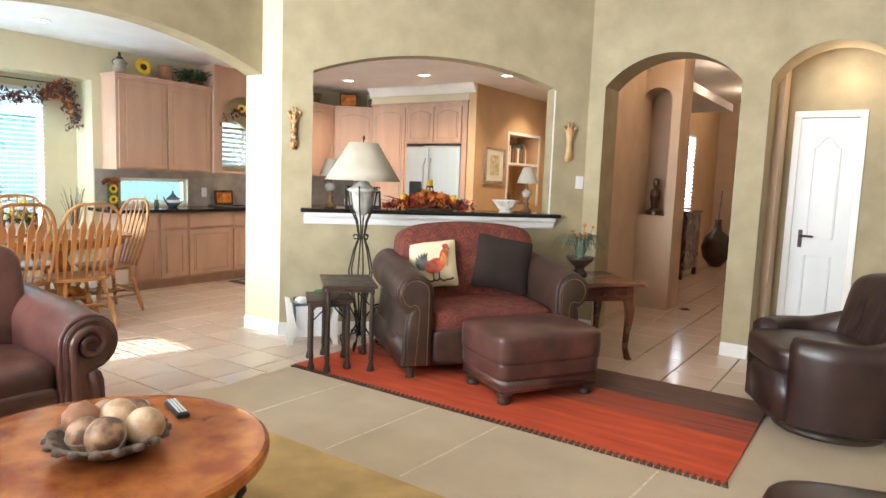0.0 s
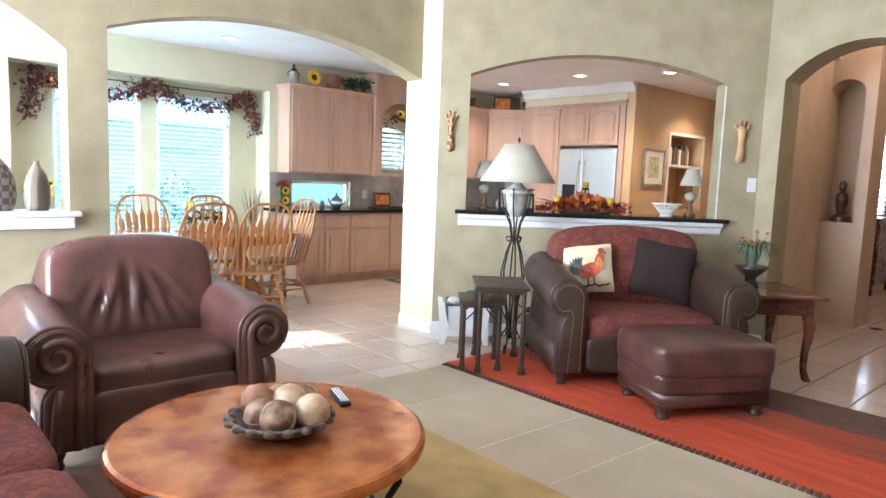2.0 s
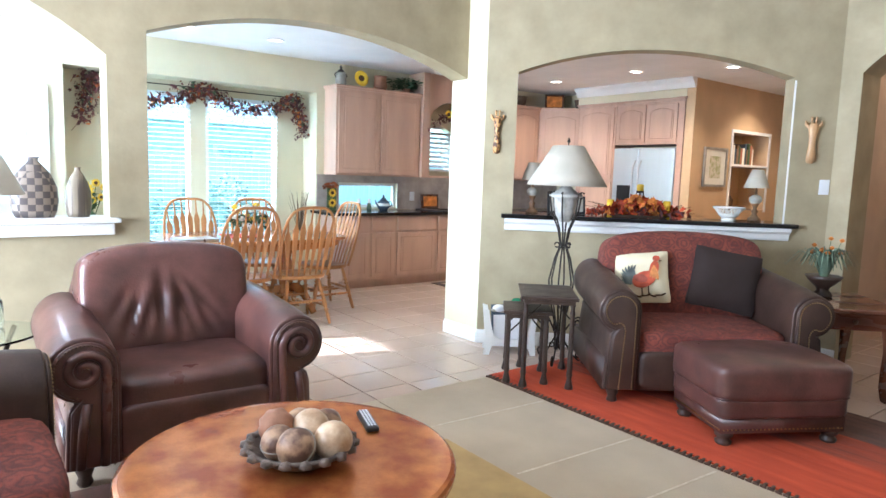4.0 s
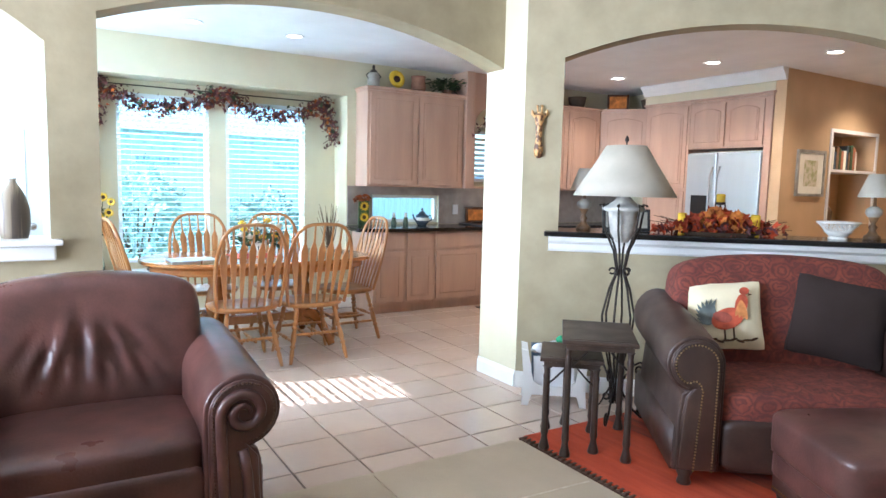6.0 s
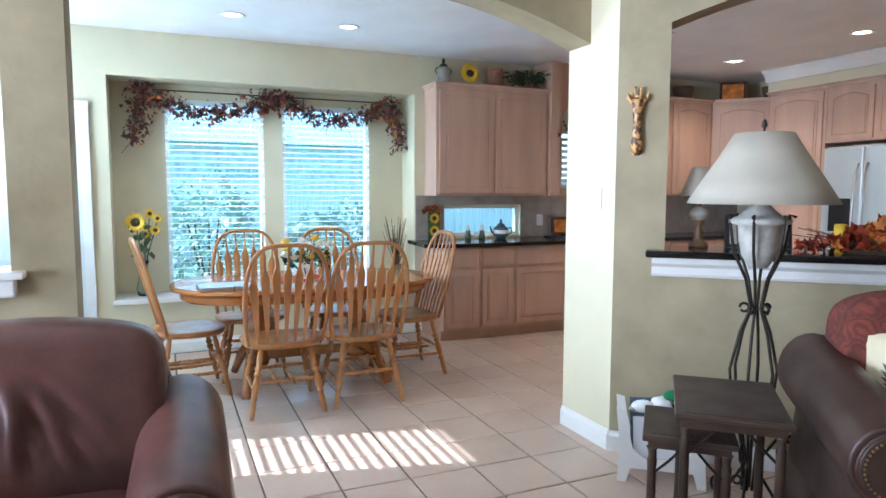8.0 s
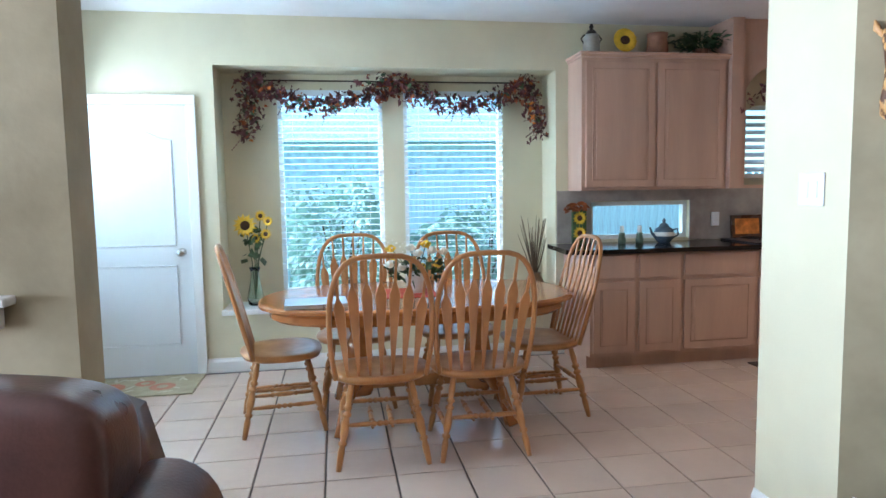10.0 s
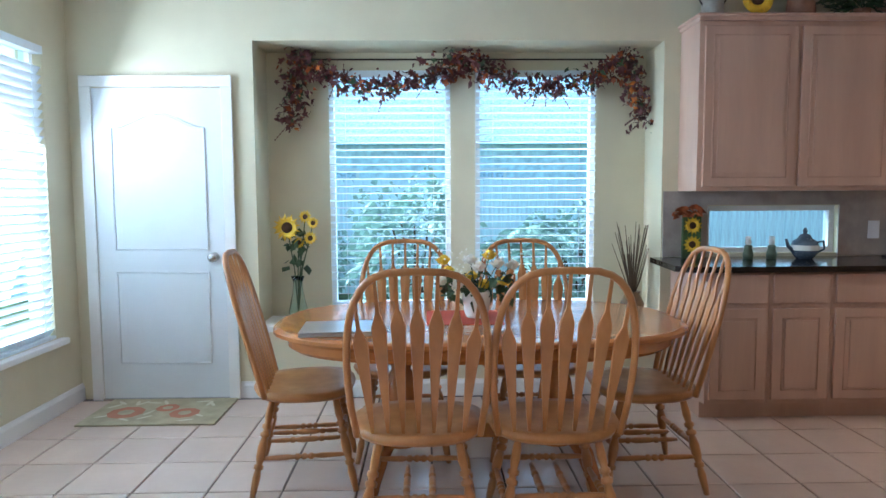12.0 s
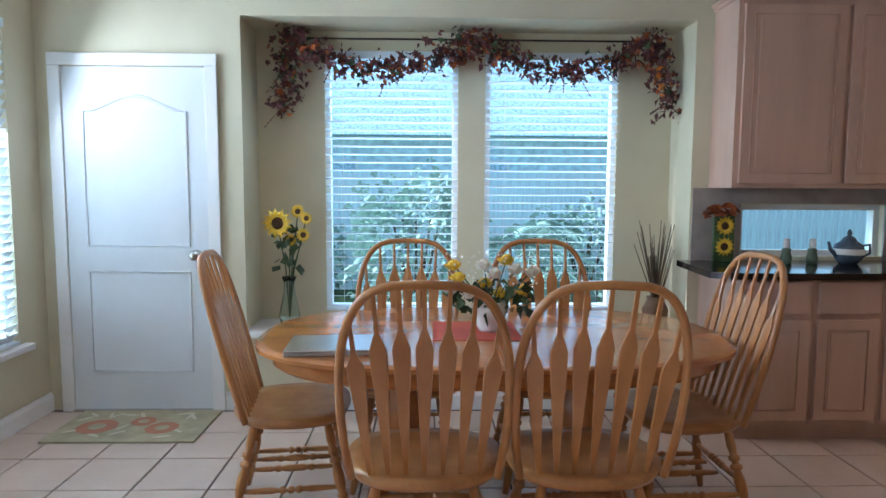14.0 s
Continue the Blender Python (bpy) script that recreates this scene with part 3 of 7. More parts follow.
def make_armchair(name, m, label, W, D, H, body, fabric, nails=True, seat_h=0.46, arm_h=0.66, back_round=False, splits=1, back_w=0.13, slope=0.06, taper=0.0, rolls=False, r=0.145):
    """A rolled-arm seat that looks to -y; its floor middle at the origin."""
    c = thing(name, m, label, "armchair")
    aw = 0.25
    sw = W - 2 * aw
    part("frame", bevel_all(boxes((-W / 2 + 0.05, W / 2 - 0.05, -D / 2 + 0.05, D / 2 - 0.04, 0.10, 0.30)), 0.02), body, c, smooth=True)
    cz = arm_h - r
    for s in (-1, 1):
        # an arm that rolls outwards over its upright, with an undercut scroll
        cx = s * (W / 2 - 0.13)
        outline = [(-r + 0.004, 0.11), (-r, 0.40), (-r, cz)]
        outline += [(r * math.cos(radians(a)), cz + r * math.sin(radians(a))) for a in range(165, -76, -15)]
        outline += [(0.055, cz - r * 1.08), (0.068, 0.34), (0.078, 0.11)]
        bm = bmesh.new()
        steps = 7
        rings = []
        for k in range(steps + 1):
            f = k / steps
            y_ = -D / 2 + 0.012 + (D * 0.86 - 0.012) * f
            ring = []
            for u, z in outline:
                lift = slope * f * max(0.0, min(1.0, (z - 0.30) / (arm_h - 0.30)))
                ring.append(bm.verts.new((cx + s * u - s * taper * f, y_, z + lift + 0.006 * math.sin(f * 5) * (z > cz))))
            rings.append(ring)
        n_ = len(outline)
        for A, B in zip(rings, rings[1:]):
            for i in range(n_):
                bm.faces.new((A[i], A[(i + 1) % n_], B[(i + 1) % n_], B[i]))
        bm.faces.new(rings[0]), bm.faces.new(rings[-1][::-1])
        bmesh.ops.recalc_face_normals(bm, faces=bm.faces)
        es = [e for e in bm.edges if len(e.link_faces) == 2 and e.calc_face_angle(0) > 0.6]
        bmesh.ops.bevel(bm, geom=es, offset=0.016, segments=3, profile=0.6, affect="EDGES", clamp_overlap=True)
        arm = part("arm", bm, body, c, smooth=True)
        # the padded front panel follows the scroll
        inset = [(-r + 0.024, 0.12), (-r + 0.022, cz)] + [((r - 0.022) * math.cos(radians(a)), cz + (r - 0.022) * math.sin(radians(a))) for a in range(165, -91, -15)] + [(0.034, cz - r - 0.02), (0.046, 0.36), (0.058, 0.12)]
        bm = bmesh.new()
        prism(bm, [(s * u, z) for u, z in inset], (cx, -D / 2 - 0.006, 0), (1, 0, 0), (0, 0, 1), (0, 1, 0), 0.03)
        bmesh.ops.recalc_face_normals(bm, faces=bm.faces)
        bevel_all(bm, 0.006, 2)
        part("scroll_panel", bm, body, arm, smooth=True)
        part("scroll_welt", tube([(cx + s * u, -D / 2 + 0.004, z) for u, z in inset], 0.007, 6), body, arm, smooth=True)
        curl = lambda rad, turns, start, m_: [((rad * (1 - 0.78 * i / m_)) * math.cos(math.pi - 2 * math.pi * turns * i / m_), cz + (rad * (1 - 0.78 * i / m_)) * math.sin(math.pi - 2 * math.pi * turns * i / m_)) for i in range(start, m_ + 1)]
        if rolls:
            line = [(-0.066, 0.125), (-0.074, 0.30), (-0.080, cz - 0.08)] + curl(0.082, 1.5, 0, 34)
            part("front_roll", tube([(cx + s * u, -D / 2 - 0.010, z) for u, z in line], [0.020] * (len(line) - 12) + [0.020 - 0.001 * k for k in range(12)], 8), body, arm, smooth=True)
            line = [(0.024, 0.125), (0.010, 0.30), (-0.006, cz - 0.135)]
            part("front_roll", tube([(cx + s * u, -D / 2 - 0.008, z) for u, z in line], 0.020, 8), body, arm, smooth=True)
        if nails:
            q = r - 0.037
            track = [(-q + 0.003, 0.12), (-q, cz)] + [(q * math.cos(radians(a)), cz + q * math.sin(radians(a))) for a in range(170, -61, -10)]
            track += [(0.030, cz - 0.082), (0.004, cz - 0.070), (-0.020, cz - 0.086), (-0.030, cz - 0.12), (-0.020, 0.32), (-0.008, 0.12)]
            if rolls:
                track = [(-0.102, 0.12), (-0.108, cz)] + [(0.110 * math.cos(radians(a)), cz + 0.110 * math.sin(radians(a))) for a in range(170, -81, -10)]
            bm = bmesh.new()
            left = 0.0
            for (u0, z0), (u1, z1) in zip(track, track[1:]):
                L = math.hypot(u1 - u0, z1 - z0)
                while left < L:
                    q = left / L
                    bmesh.ops.create_icosphere(bm, subdivisions=1, radius=0.005, matrix=Matrix.Translation((cx + s * (u0 + (u1 - u0) * q), -D / 2 - 0.007, z0 + (z1 - z0) * q)))
                    left += 0.0145
                left -= L
            tagged(part("nail_trim", bm, BRONZE if rolls else BRASS, arm, "row of dull metal nailheads"), kind="stuff")
    for k in range(splits):
        w = sw / splits + 0.03
        x = -sw / 2 + sw / splits * (k + 0.5)
        bm = move(cushion(w, D * 0.72, 0.19, 0.12, corner=0.08), pose(x, -0.12, seat_h - 0.09))
        part("seat_cushion", bm, fabric, c, smooth=True)
    bh = H - seat_h + 0.12
    bm = cushion(sw + 2 * back_w, 0.30, bh, 0.10, n=46 if rolls else 26, corner=0.075)
    folds = ((-0.27, 0.30, 0.030, 0.010, -0.02, 0.16), (-0.185, 0.16, 0.024, 0.022, -0.10, 0.20), (-0.115, 0.10, 0.020, 0.014, -0.17, 0.14), (-0.04, -0.02, 0.026, 0.024, -0.06, 0.22), (0.03, -0.12, 0.020, 0.015, -0.20, 0.13), (0.085, -0.20, 0.026, 0.022, -0.08, 0.18), (0.155, -0.32, 0.022, 0.012, -0.20, 0.15), (0.22, -0.42, 0.030, 0.012, 0.02, 0.16))
    for v in bm.verts:
        if v.co.y < 0 and rolls:
            # creases of the leather that gather above the seat
            zz = v.co.z / bh
            for x0, lean, wide, deep, zc, zl in folds:
                e = (v.co.x - x0 - lean * (zz + 0.15)) / wide
                v.co.y += 1.25 * deep * (math.exp(-e * e) - 0.55 * math.exp(-(e - 1.7) ** 2)) * math.exp(-((zz - zc) / zl) ** 2)
        top = max(0.0, v.co.z / (bh / 2)) ** 3
        v.co.x *= 1 - 0.05 * top
        v.co.z -= 0.016 * top * (2 * v.co.x / (sw + 2 * back_w)) ** 2
    move(bm, pose(0, D / 2 - 0.28, seat_h - 0.06 + bh / 2, -9))
    part("back_cushion", bm, fabric, c, smooth=True)
    if back_round:
        outline = [(-sw / 2 - back_w, 0.12)] + [(-sw / 2 - back_w + (sw + 2 * back_w) * i / 20, 0.70 + 0.26 * (1 - abs(2 * i / 20 - 1) ** 4)) for i in range(21)] + [(sw / 2 + back_w, 0.12)]
        outline = [(x, min(z, H - 0.02)) for x, z in outline]
    else:
        b = sw / 2 + back_w
        outline = [(-b, 0.12), (-b - 0.02, H - 0.25), (-b + 0.03, H - 0.06), (-b + 0.12, H - 0.02), (b - 0.12, H - 0.02), (b - 0.03, H - 0.06), (b + 0.02, H - 0.25), (b, 0.12)]
    bm = bmesh.new()
    prism(bm, outline, (0, D / 2 - 0.20, 0), (1, 0, 0), (0, 0, 1), (0, 1, 0), 0.17)
    bevel_all(bm, 0.05, 4)
    part("back", bm, body, c, smooth=True)
    for y_ in (D / 2 - 0.195, D / 2 - 0.035):
        part("piping", tube([(x * 0.985, y_, z * 0.992) for x, z in outline], 0.006, 6), body, c, smooth=True)
    bm = cushion(sw - 0.02, 0.14, 0.24, 0.06, n=12, corner=0.06)
    part("front_rail", move(bm, pose(0, -D / 2 + 0.075, 0.235)), body, c, smooth=True)
    for sx in (-1, 1):
        for sy in (-1, 1):
            bm = lathe([(0, 0), (0.022, 0), (0.034, 0.02), (0.026, 0.045), (0.038, 0.075), (0.03, 0.115), (0, 0.115)], 14)
            part("foot", move(bm, pose(sx * (W / 2 - 0.13), sy * (D / 2 - 0.10), 0)), BLACKWOOD, c, smooth=True)
    return c


def make_ottoman(name, m, label, W, D, H, body):
    """A pillow-topped ottoman over two welted bands, on turned feet."""
    c = thing(name, m, label, "ottoman")
    part("base", bevel_all(boxes((-W / 2 + 0.026, W / 2 - 0.026, -D / 2 + 0.026, D / 2 - 0.026, 0.085, 0.18)), 0.02), body, c, smooth=True)
    part("middle_band", move(cushion(W, D, 0.12, 0.02, n=14, corner=0.045), pose(0, 0, 0.222)), body, c, smooth=True)
    top = cushion(W + 0.03, D + 0.03, H - 0.25, 0.16, n=20, corner=0.075)
    for v in top.verts:
        # shallow hollows and puckers of a used seat
        v.co.z -= 0.010 * max(0.0, v.co.z) / H * (1 + math.sin(v.co.x * 11 + 1) * math.cos(v.co.y * 9)) * 2
    part("top_cushion", move(top, pose(0, 0, (H + 0.25) / 2)), body, c, smooth=True)
    for z, g in ((0.272, -0.008), (0.172, -0.018)):
        w, d = W / 2 + g, D / 2 + g
        q = 0.045
        ring = []
        for cx, cy, a0 in ((w - q, d - q, 0), (-w + q, d - q, 90), (-w + q, -d + q, 180), (w - q, -d + q, 270)):
            ring += [(cx + q * math.cos(radians(a0 + k * 22.5)), cy + q * math.sin(radians(a0 + k * 22.5)), z) for k in range(5)]
        part("welt", tube(ring, 0.0065, 6, closed=True), body, c, smooth=True)
    bm = bmesh.new()
    for k in range(30):
        f = (k + 0.5) / 30 - 0.5
        for p in ((f * (W - 0.06), -D / 2 + 0.024, 0.105), (f * (W - 0.06), D / 2 - 0.024, 0.105)):
            bmesh.ops.create_icosphere(bm, subdivisions=1, radius=0.005, matrix=Matrix.Translation(p))
        for p in ((-W / 2 + 0.024, f * (D - 0.06), 0.105), (W / 2 - 0.024, f * (D - 0.06), 0.105)):
            bmesh.ops.create_icosphere(bm, subdivisions=1, radius=0.005, matrix=Matrix.Translation(p))
    tagged(part("nail_trim", bm, BRASS, c, "row of dull brass nailheads"), kind="stuff")
    for s in (-1, 1):
        for sy in (-1, 1):
            bm = lathe([(0, 0), (0.024, 0), (0.040, 0.018), (0.044, 0.032), (0.030, 0.045), (0.046, 0.062), (0.048, 0.078), (0.034, 0.095), (0, 0.095)], 16)
            part("foot", move(bm, pose(s * (W / 2 - 0.075), sy * (D / 2 - 0.075), 0)), BLACKWOOD, c, smooth=True)
    return c


BRONZE = mat("darkened_bronze", (0.16, 0.10, 0.07), 0.4, metal=0.8, vary=0.2)
BRASS = mat("dull_brass", (0.45, 0.33, 0.16), 0.35, metal=1.0, vary=0.1)
REDWEAVE = mat("red_medallion_weave", (0.225, 0.050, 0.030), 0.9, vary=0.25, scale=14, bump=0.8, fine=200, color2=(0.145, 0.034, 0.024), contrast=0.1)


def medallions(m, dark, pale):
    """Adds a woven repeat of ringed medallions to a fabric."""
    nt = m.node_tree
    b = nt.nodes["Principled BSDF"]
    tc = nt.nodes.new("ShaderNodeTexCoord")
    mp = nt.nodes.new("ShaderNodeMapping")
    mp.inputs["Scale"].default_value = (8.5, 8.5, 11)
    wob = nt.nodes.new("ShaderNodeTexNoise")
    wob.inputs["Scale"].default_value, wob.inputs["Detail"].default_value = 22, 3
    off = nt.nodes.new("ShaderNodeVectorMath")
    off.operation = "MULTIPLY_ADD"
    off.inputs[1].default_value = (0.06, 0.06, 0.06)
    nt.links.new(tc.outputs["Object"], wob.inputs["Vector"])
    nt.links.new(wob.outputs["Color"], off.inputs[0])
    nt.links.new(tc.outputs["Object"], off.inputs[2])
    nt.links.new(off.outputs[0], mp.inputs[0])
    vo = nt.nodes.new("ShaderNodeTexVoronoi")
    vo.inputs["Scale"].default_value, vo.inputs["Randomness"].default_value = 1.0, 0.12
    nt.links.new(mp.outputs[0], vo.inputs["Vector"])
    ring = nt.nodes.new("ShaderNodeMath")
    ring.operation = "SINE"
    mul = nt.nodes.new("ShaderNodeMath")
    mul.operation = "MULTIPLY"
    mul.inputs[1].default_value = 30
    nt.links.new(vo.outputs["Distance"], mul.inputs[0])
    nt.links.new(mul.outputs[0], ring.inputs[0])
    rp = nt.nodes.new("ShaderNodeMapRange")
    rp.inputs[1].default_value, rp.inputs[2].default_value = -0.6, 1.0
    rp.inputs[4].default_value = 0.75
    nt.links.new(ring.outputs[0], rp.inputs[0])
    old = b.inputs["Base Color"].links[0].from_socket
    mx = nt.nodes.new("ShaderNodeMix")
    mx.data_type = "RGBA"
    nt.links.new(rp.outputs[0], mx.inputs[0])
    nt.links.new(old, mx.inputs[6])
    mx.inputs[7].default_value = (*dark, 1)
    nt.links.new(mx.outputs[2], b.inputs["Base Color"])


medallions(REDWEAVE, (0.085, 0.026, 0.020), (0.3, 0.1, 0.06))
arm1 = make_armchair("leather_armchair", pose(-3.14, 1.975, 0, 0, 0, 88), "oxblood leather armchair with rolled arms before the arch wall", 1.18, 0.98, 0.89, LEATHER, LEATHER, r=0.138, arm_h=0.67, back_w=0.075, taper=0.0, rolls=True)
arm2 = make_armchair("chair_and_a_half", bar_pose(1.43, 0.87, 0, 4), "wide brown leather chair with red patterned fabric cushions below the bar", 1.42, 1.0, 0.95, LEATHER2, REDWEAVE, seat_h=0.48, arm_h=0.73, back_round=True, r=0.128, back_w=0.09, slope=0.09)
ott = make_ottoman("leather_ottoman", pose(-1.47, 4.66, 0, 0, 0, 60), "oxblood leather ottoman on turned feet, on the red rug", 0.76, 0.56, 0.46, LEATHER)
sofa = make_armchair("patterned_sofa", pose(-1.79, 0.86, 0, 0, 0, 180), "brown leather sofa with red patterned seat cushions beside the coffee table", 1.9, 1.0, 0.90, LEATHER2, REDWEAVE, splits=2)

# swivel tub chair
tub = thing("tub_chair", pose(0.20, 5.22, 0, 0, 0, -62) @ Matrix.Diagonal((1.08, 1.08, 1.05, 1)), "black-brown leather swivel tub chair at the rug's end", "armchair")
part("base", lathe([(0, 0), (0.27, 0), (0.28, 0.03), (0.20, 0.06), (0, 0.06)], 28), BLACKWOOD, tub, smooth=True)
bm = lathe([(0, 0.06), (0.33, 0.06), (0.38, 0.12), (0.395, 0.30), (0.36, 0.36), (0, 0.36)], 36)
part("body", bm, BLACKLEATHER, tub, smooth=True)
bm = bmesh.new()
rows = []
for i in range(41):
    t = radians(-52 + 284 * i / 40)
    back = max(0.0, math.sin(t)) ** 1.5
    top = 0.55 + 0.17 * back
    col = []
    for r, z in ((0.40, 0.10), (0.415, 0.30), (0.425, top - 0.09), (0.422, top - 0.03), (0.395, top), (0.34, top + 0.008), (0.295, top - 0.02), (0.285, top - 0.08), (0.28, 0.34)):
        col.append(bm.verts.new((r * math.cos(t), r * math.sin(t), z)))
    rows.append(col)
for a, b in zip(rows, rows[1:]):
    for i in range(8):
        bm.faces.new((a[i], a[i + 1], b[i + 1], b[i]))
bm.faces.new(rows[0]), bm.faces.new(rows[-1][::-1])
part("backrest", bm, BLACKLEATHER, tub, smooth=True)
part("seat_cushion", move(cushion(0.56, 0.62, 0.16, 0.12, n=16, corner=0.12), pose(0, -0.07, 0.42)), BLACKLEATHER, tub, smooth=True)
bm = cushion(0.60, 0.20, 0.42, 0.25, n=34, corner=0.14)
for v in bm.verts:
    if v.co.y < 0:
        # gathers of the soft leather
        v.co.y += sum(d * math.exp(-((v.co.x - x0 - 0.2 * v.co.z) / 0.022) ** 2) for x0, d in ((-0.16, 0.012), (-0.07, 0.018), (0.0, 0.012), (0.08, 0.018), (0.17, 0.010))) * math.exp(-((v.co.z + 0.02) / 0.13) ** 2)
part("back_cushion", move(bm, pose(0, 0.24, 0.62, -12)), BLACKLEATHER, tub, smooth=True)
part("front_panel", bevel_all(boxes((-0.24, 0.24, -0.352, -0.26, 0.10, 0.35)), 0.03), BLACKLEATHER, tub, smooth=True)
ott2 = thing("tub_ottoman", pose(0.52, 3.16, 0, 0, 0, 15), "low black-brown leather ottoman beside the striped rug", "ottoman")
part("base", lathe([(0, 0), (0.22, 0), (0.22, 0.05), (0, 0.05)], 24), BLACKWOOD, ott2)
part("top_cushion", move(cushion(0.74, 0.56, 0.38, 0.12, corner=0.12), pose(0, 0, 0.22)), BLACKLEATHER, ott2, smooth=True)

# ---------------------------------------------------------------- coffee table
COPPER = mat("hammered_copper_top", (0.62, 0.225, 0.065), 0.20, metal=0.5, vary=0.3, scale=9, bump=0.12, color2=(0.36, 0.085, 0.03), contrast=0.05)
ct = thing("coffee_table", pose(-1.62, 1.93, 0), "round copper-topped coffee table on an iron base", "coffee table")
part("tabletop", lathe([(0, 0.412), (0.505, 0.412), (0.518, 0.418), (0.524, 0.432), (0.525, 0.448), (0.520, 0.459), (0.508, 0.465), (0.49, 0.466), (0, 0.466)], 64), COPPER, ct, smooth=False)
for i in range(4):
    t = math.pi / 4 + i * math.pi / 2
    pts = [(0.42, 0.42), (0.44, 0.30), (0.36, 0.16), (0.38, 0.05), (0.46, 0.01)]
    part("leg", tube([(r * math.cos(t), r * math.sin(t), z) for r, z in pts], 0.013, 8), IRON, ct, smooth=True)
for z, r in ((0.16, 0.36), (0.41, 0.44)):
    part("ring", tube([(r * math.cos(2 * math.pi * i / 40), r * math.sin(2 * math.pi * i / 40), z) for i in range(40)], 0.009, 6, closed=True), IRON, ct, smooth=True)

# ---------------------------------------------------------------- kitchen
def cab_door(parent, x0, x1, z0, z1, y, arched=False, handle=False, flat=False, name="door"):
    """A framed cabinet door in the plane y, which faces -y."""
    w, h = x1 - x0, z1 - z0
    bm = boxes((x0, x1, y - 0.018, y, z0, z1), bevel=0.003)
    d = part(name, bm, PICKLED, parent)
    if flat:
        return d
    m = 0.055
    if arched:
        top = [(x1 - m - (w - 2 * m) * s, z1 - m - 0.04 + 0.04 * math.sin(math.pi * s)) for s in [i / 12 for i in range(13)]]
    else:
        top = [(x1 - m, z1 - m), (x0 + m, z1 - m)]
    out = [(x0 + m, z0 + m), (x1 - m, z0 + m)] + top
    bm = bmesh.new()
    cx, cz = (x0 + x1) / 2, (z0 + z1) / 2
    prism(bm, [(cx + (x - cx) * 0.88, cz + (z - cz) * 0.93) for x, z in out], (0, y - 0.018, 0), (1, 0, 0), (0, 0, 1), (0, -1, 0), 0.006)
    part("door_panel", bm, PICKLED, d)
    # bead in the darker colour, so that the panel edge reads as shaded
    part("door_bead", tube([(x, y - 0.018, z) for x, z in out], 0.005, 5, closed=True), GROOVE, d)
    return d


def cabinet(name, m, W, D, z0, z1, doors, label, crown=False, toe=0.0, **kw):
    c = thing(name, m, label, "cabinet", kw.get("group", ""))
    part("body", boxes((0, W, -D, 0, z0 + toe, z1)), PICKLED, c)
    if toe:
        part("toe_kick", boxes((0, W, -D + 0.07, 0, z0, z0 + toe)), PICKLED, c)
    if crown:
        bm = bmesh.new()
        box(bm, -0.012, W + 0.012, -D - 0.022, 0, z1, z1 + 0.022)
        box(bm, -0.026, W + 0.026, -D - 0.04, 0, z1 + 0.022, z1 + 0.04, bevel=0.006)
        part("crown", bm, PICKLED, c)
    for d in doors:
        cab_door(c, *d[:4], -D, **(d[4] if len(d) > 4 else {}))
    return c


FAR = lambda y: pose(-6.9, y, 0, 0, 0, 90)
cabinet("upper_cabinet", FAR(4.735), 1.205, 0.29, 1.335, 2.34, [(0.03, 0.59, 1.36, 2.31), (0.616, 1.175, 1.36, 2.31)], "pickled-oak upper cabinet with two panelled doors", crown=True)
cabinet("pilaster", FAR(5.945), 0.10, 0.34, 1.335, 2.655, [], "fluted pickled-oak pilaster beside the cabinet")
y = 4.70
for w in (0.36, 0.36, 0.62, 0.62, 0.62, 0.62, 0.48):
    doors = [(0.02, w - 0.02, 0.13, 0.66), (0.02, w - 0.02, 0.69, 0.86, {"flat": True, "name": "drawer"})]
    cabinet("base_cabinet", FAR(y), w, 0.56, 0.0, 0.872, doors, "pickled-oak base cabinet with a door and a drawer", toe=0.1, group="base cabinets along the kitchen wall")
    y += w + 0.002
bm = bmesh.new()
edge = [(-6.895, 4.56), (-6.36, 4.52), (-6.29, 4.60), (-6.28, 4.80), (-6.28, 8.39), (-6.15, 8.39), (-6.15, 8.845), (-6.895, 8.845)]
prism(bm, edge, (0, 0, 0.873), (1, 0, 0), (0, 1, 0), (0, 0, 1), 0.034)
tagged(part("worktop", bm, GRANITE), "polished black granite worktop", "worktop", kind="structure")
for a in ((4.64, 4.93, 0.91, 1.335), (5.80, 8.84, 0.91, 1.335), (4.93, 5.80, 1.245, 1.335)):
    tagged(part("backsplash", boxes((-6.9, -6.888, a[0], a[1], a[2], a[3])), SPLASH), "grey stone backsplash", "backsplash", kind="structure")
# shuttered alcove
wall("alcove_wall", (-6.62, 6.05), (-6.62, 6.93), 0.05, 2.9, [(0.06, 0.72, 1.36, 2.12, 2.32)], PICKLED, "pickled-oak surround with an arched alcove", z0=1.335)
shut = thing("shutter", pose(-6.87, 6.24, 1.42, 0, 0, 90), "white plantation shutter in the arched kitchen window", "shutter")
part("shutter_frame", boxes((0, 0.03, -0.02, 0.02, 0, 0.52), (0.41, 0.44, -0.02, 0.02, 0, 0.52), (0.03, 0.41, -0.02, 0.02, 0, 0.03), (0.215, 0.225, -0.03, -0.02, 0.05, 0.55)), WHITE, shut)
for i in range(8):
    part("louver", move(boxes((0.03, 0.41, -0.035, 0.035, -0.004, 0.004)), pose(0, 0, 0.07 + i * 0.062, 28)), WHITE, shut)
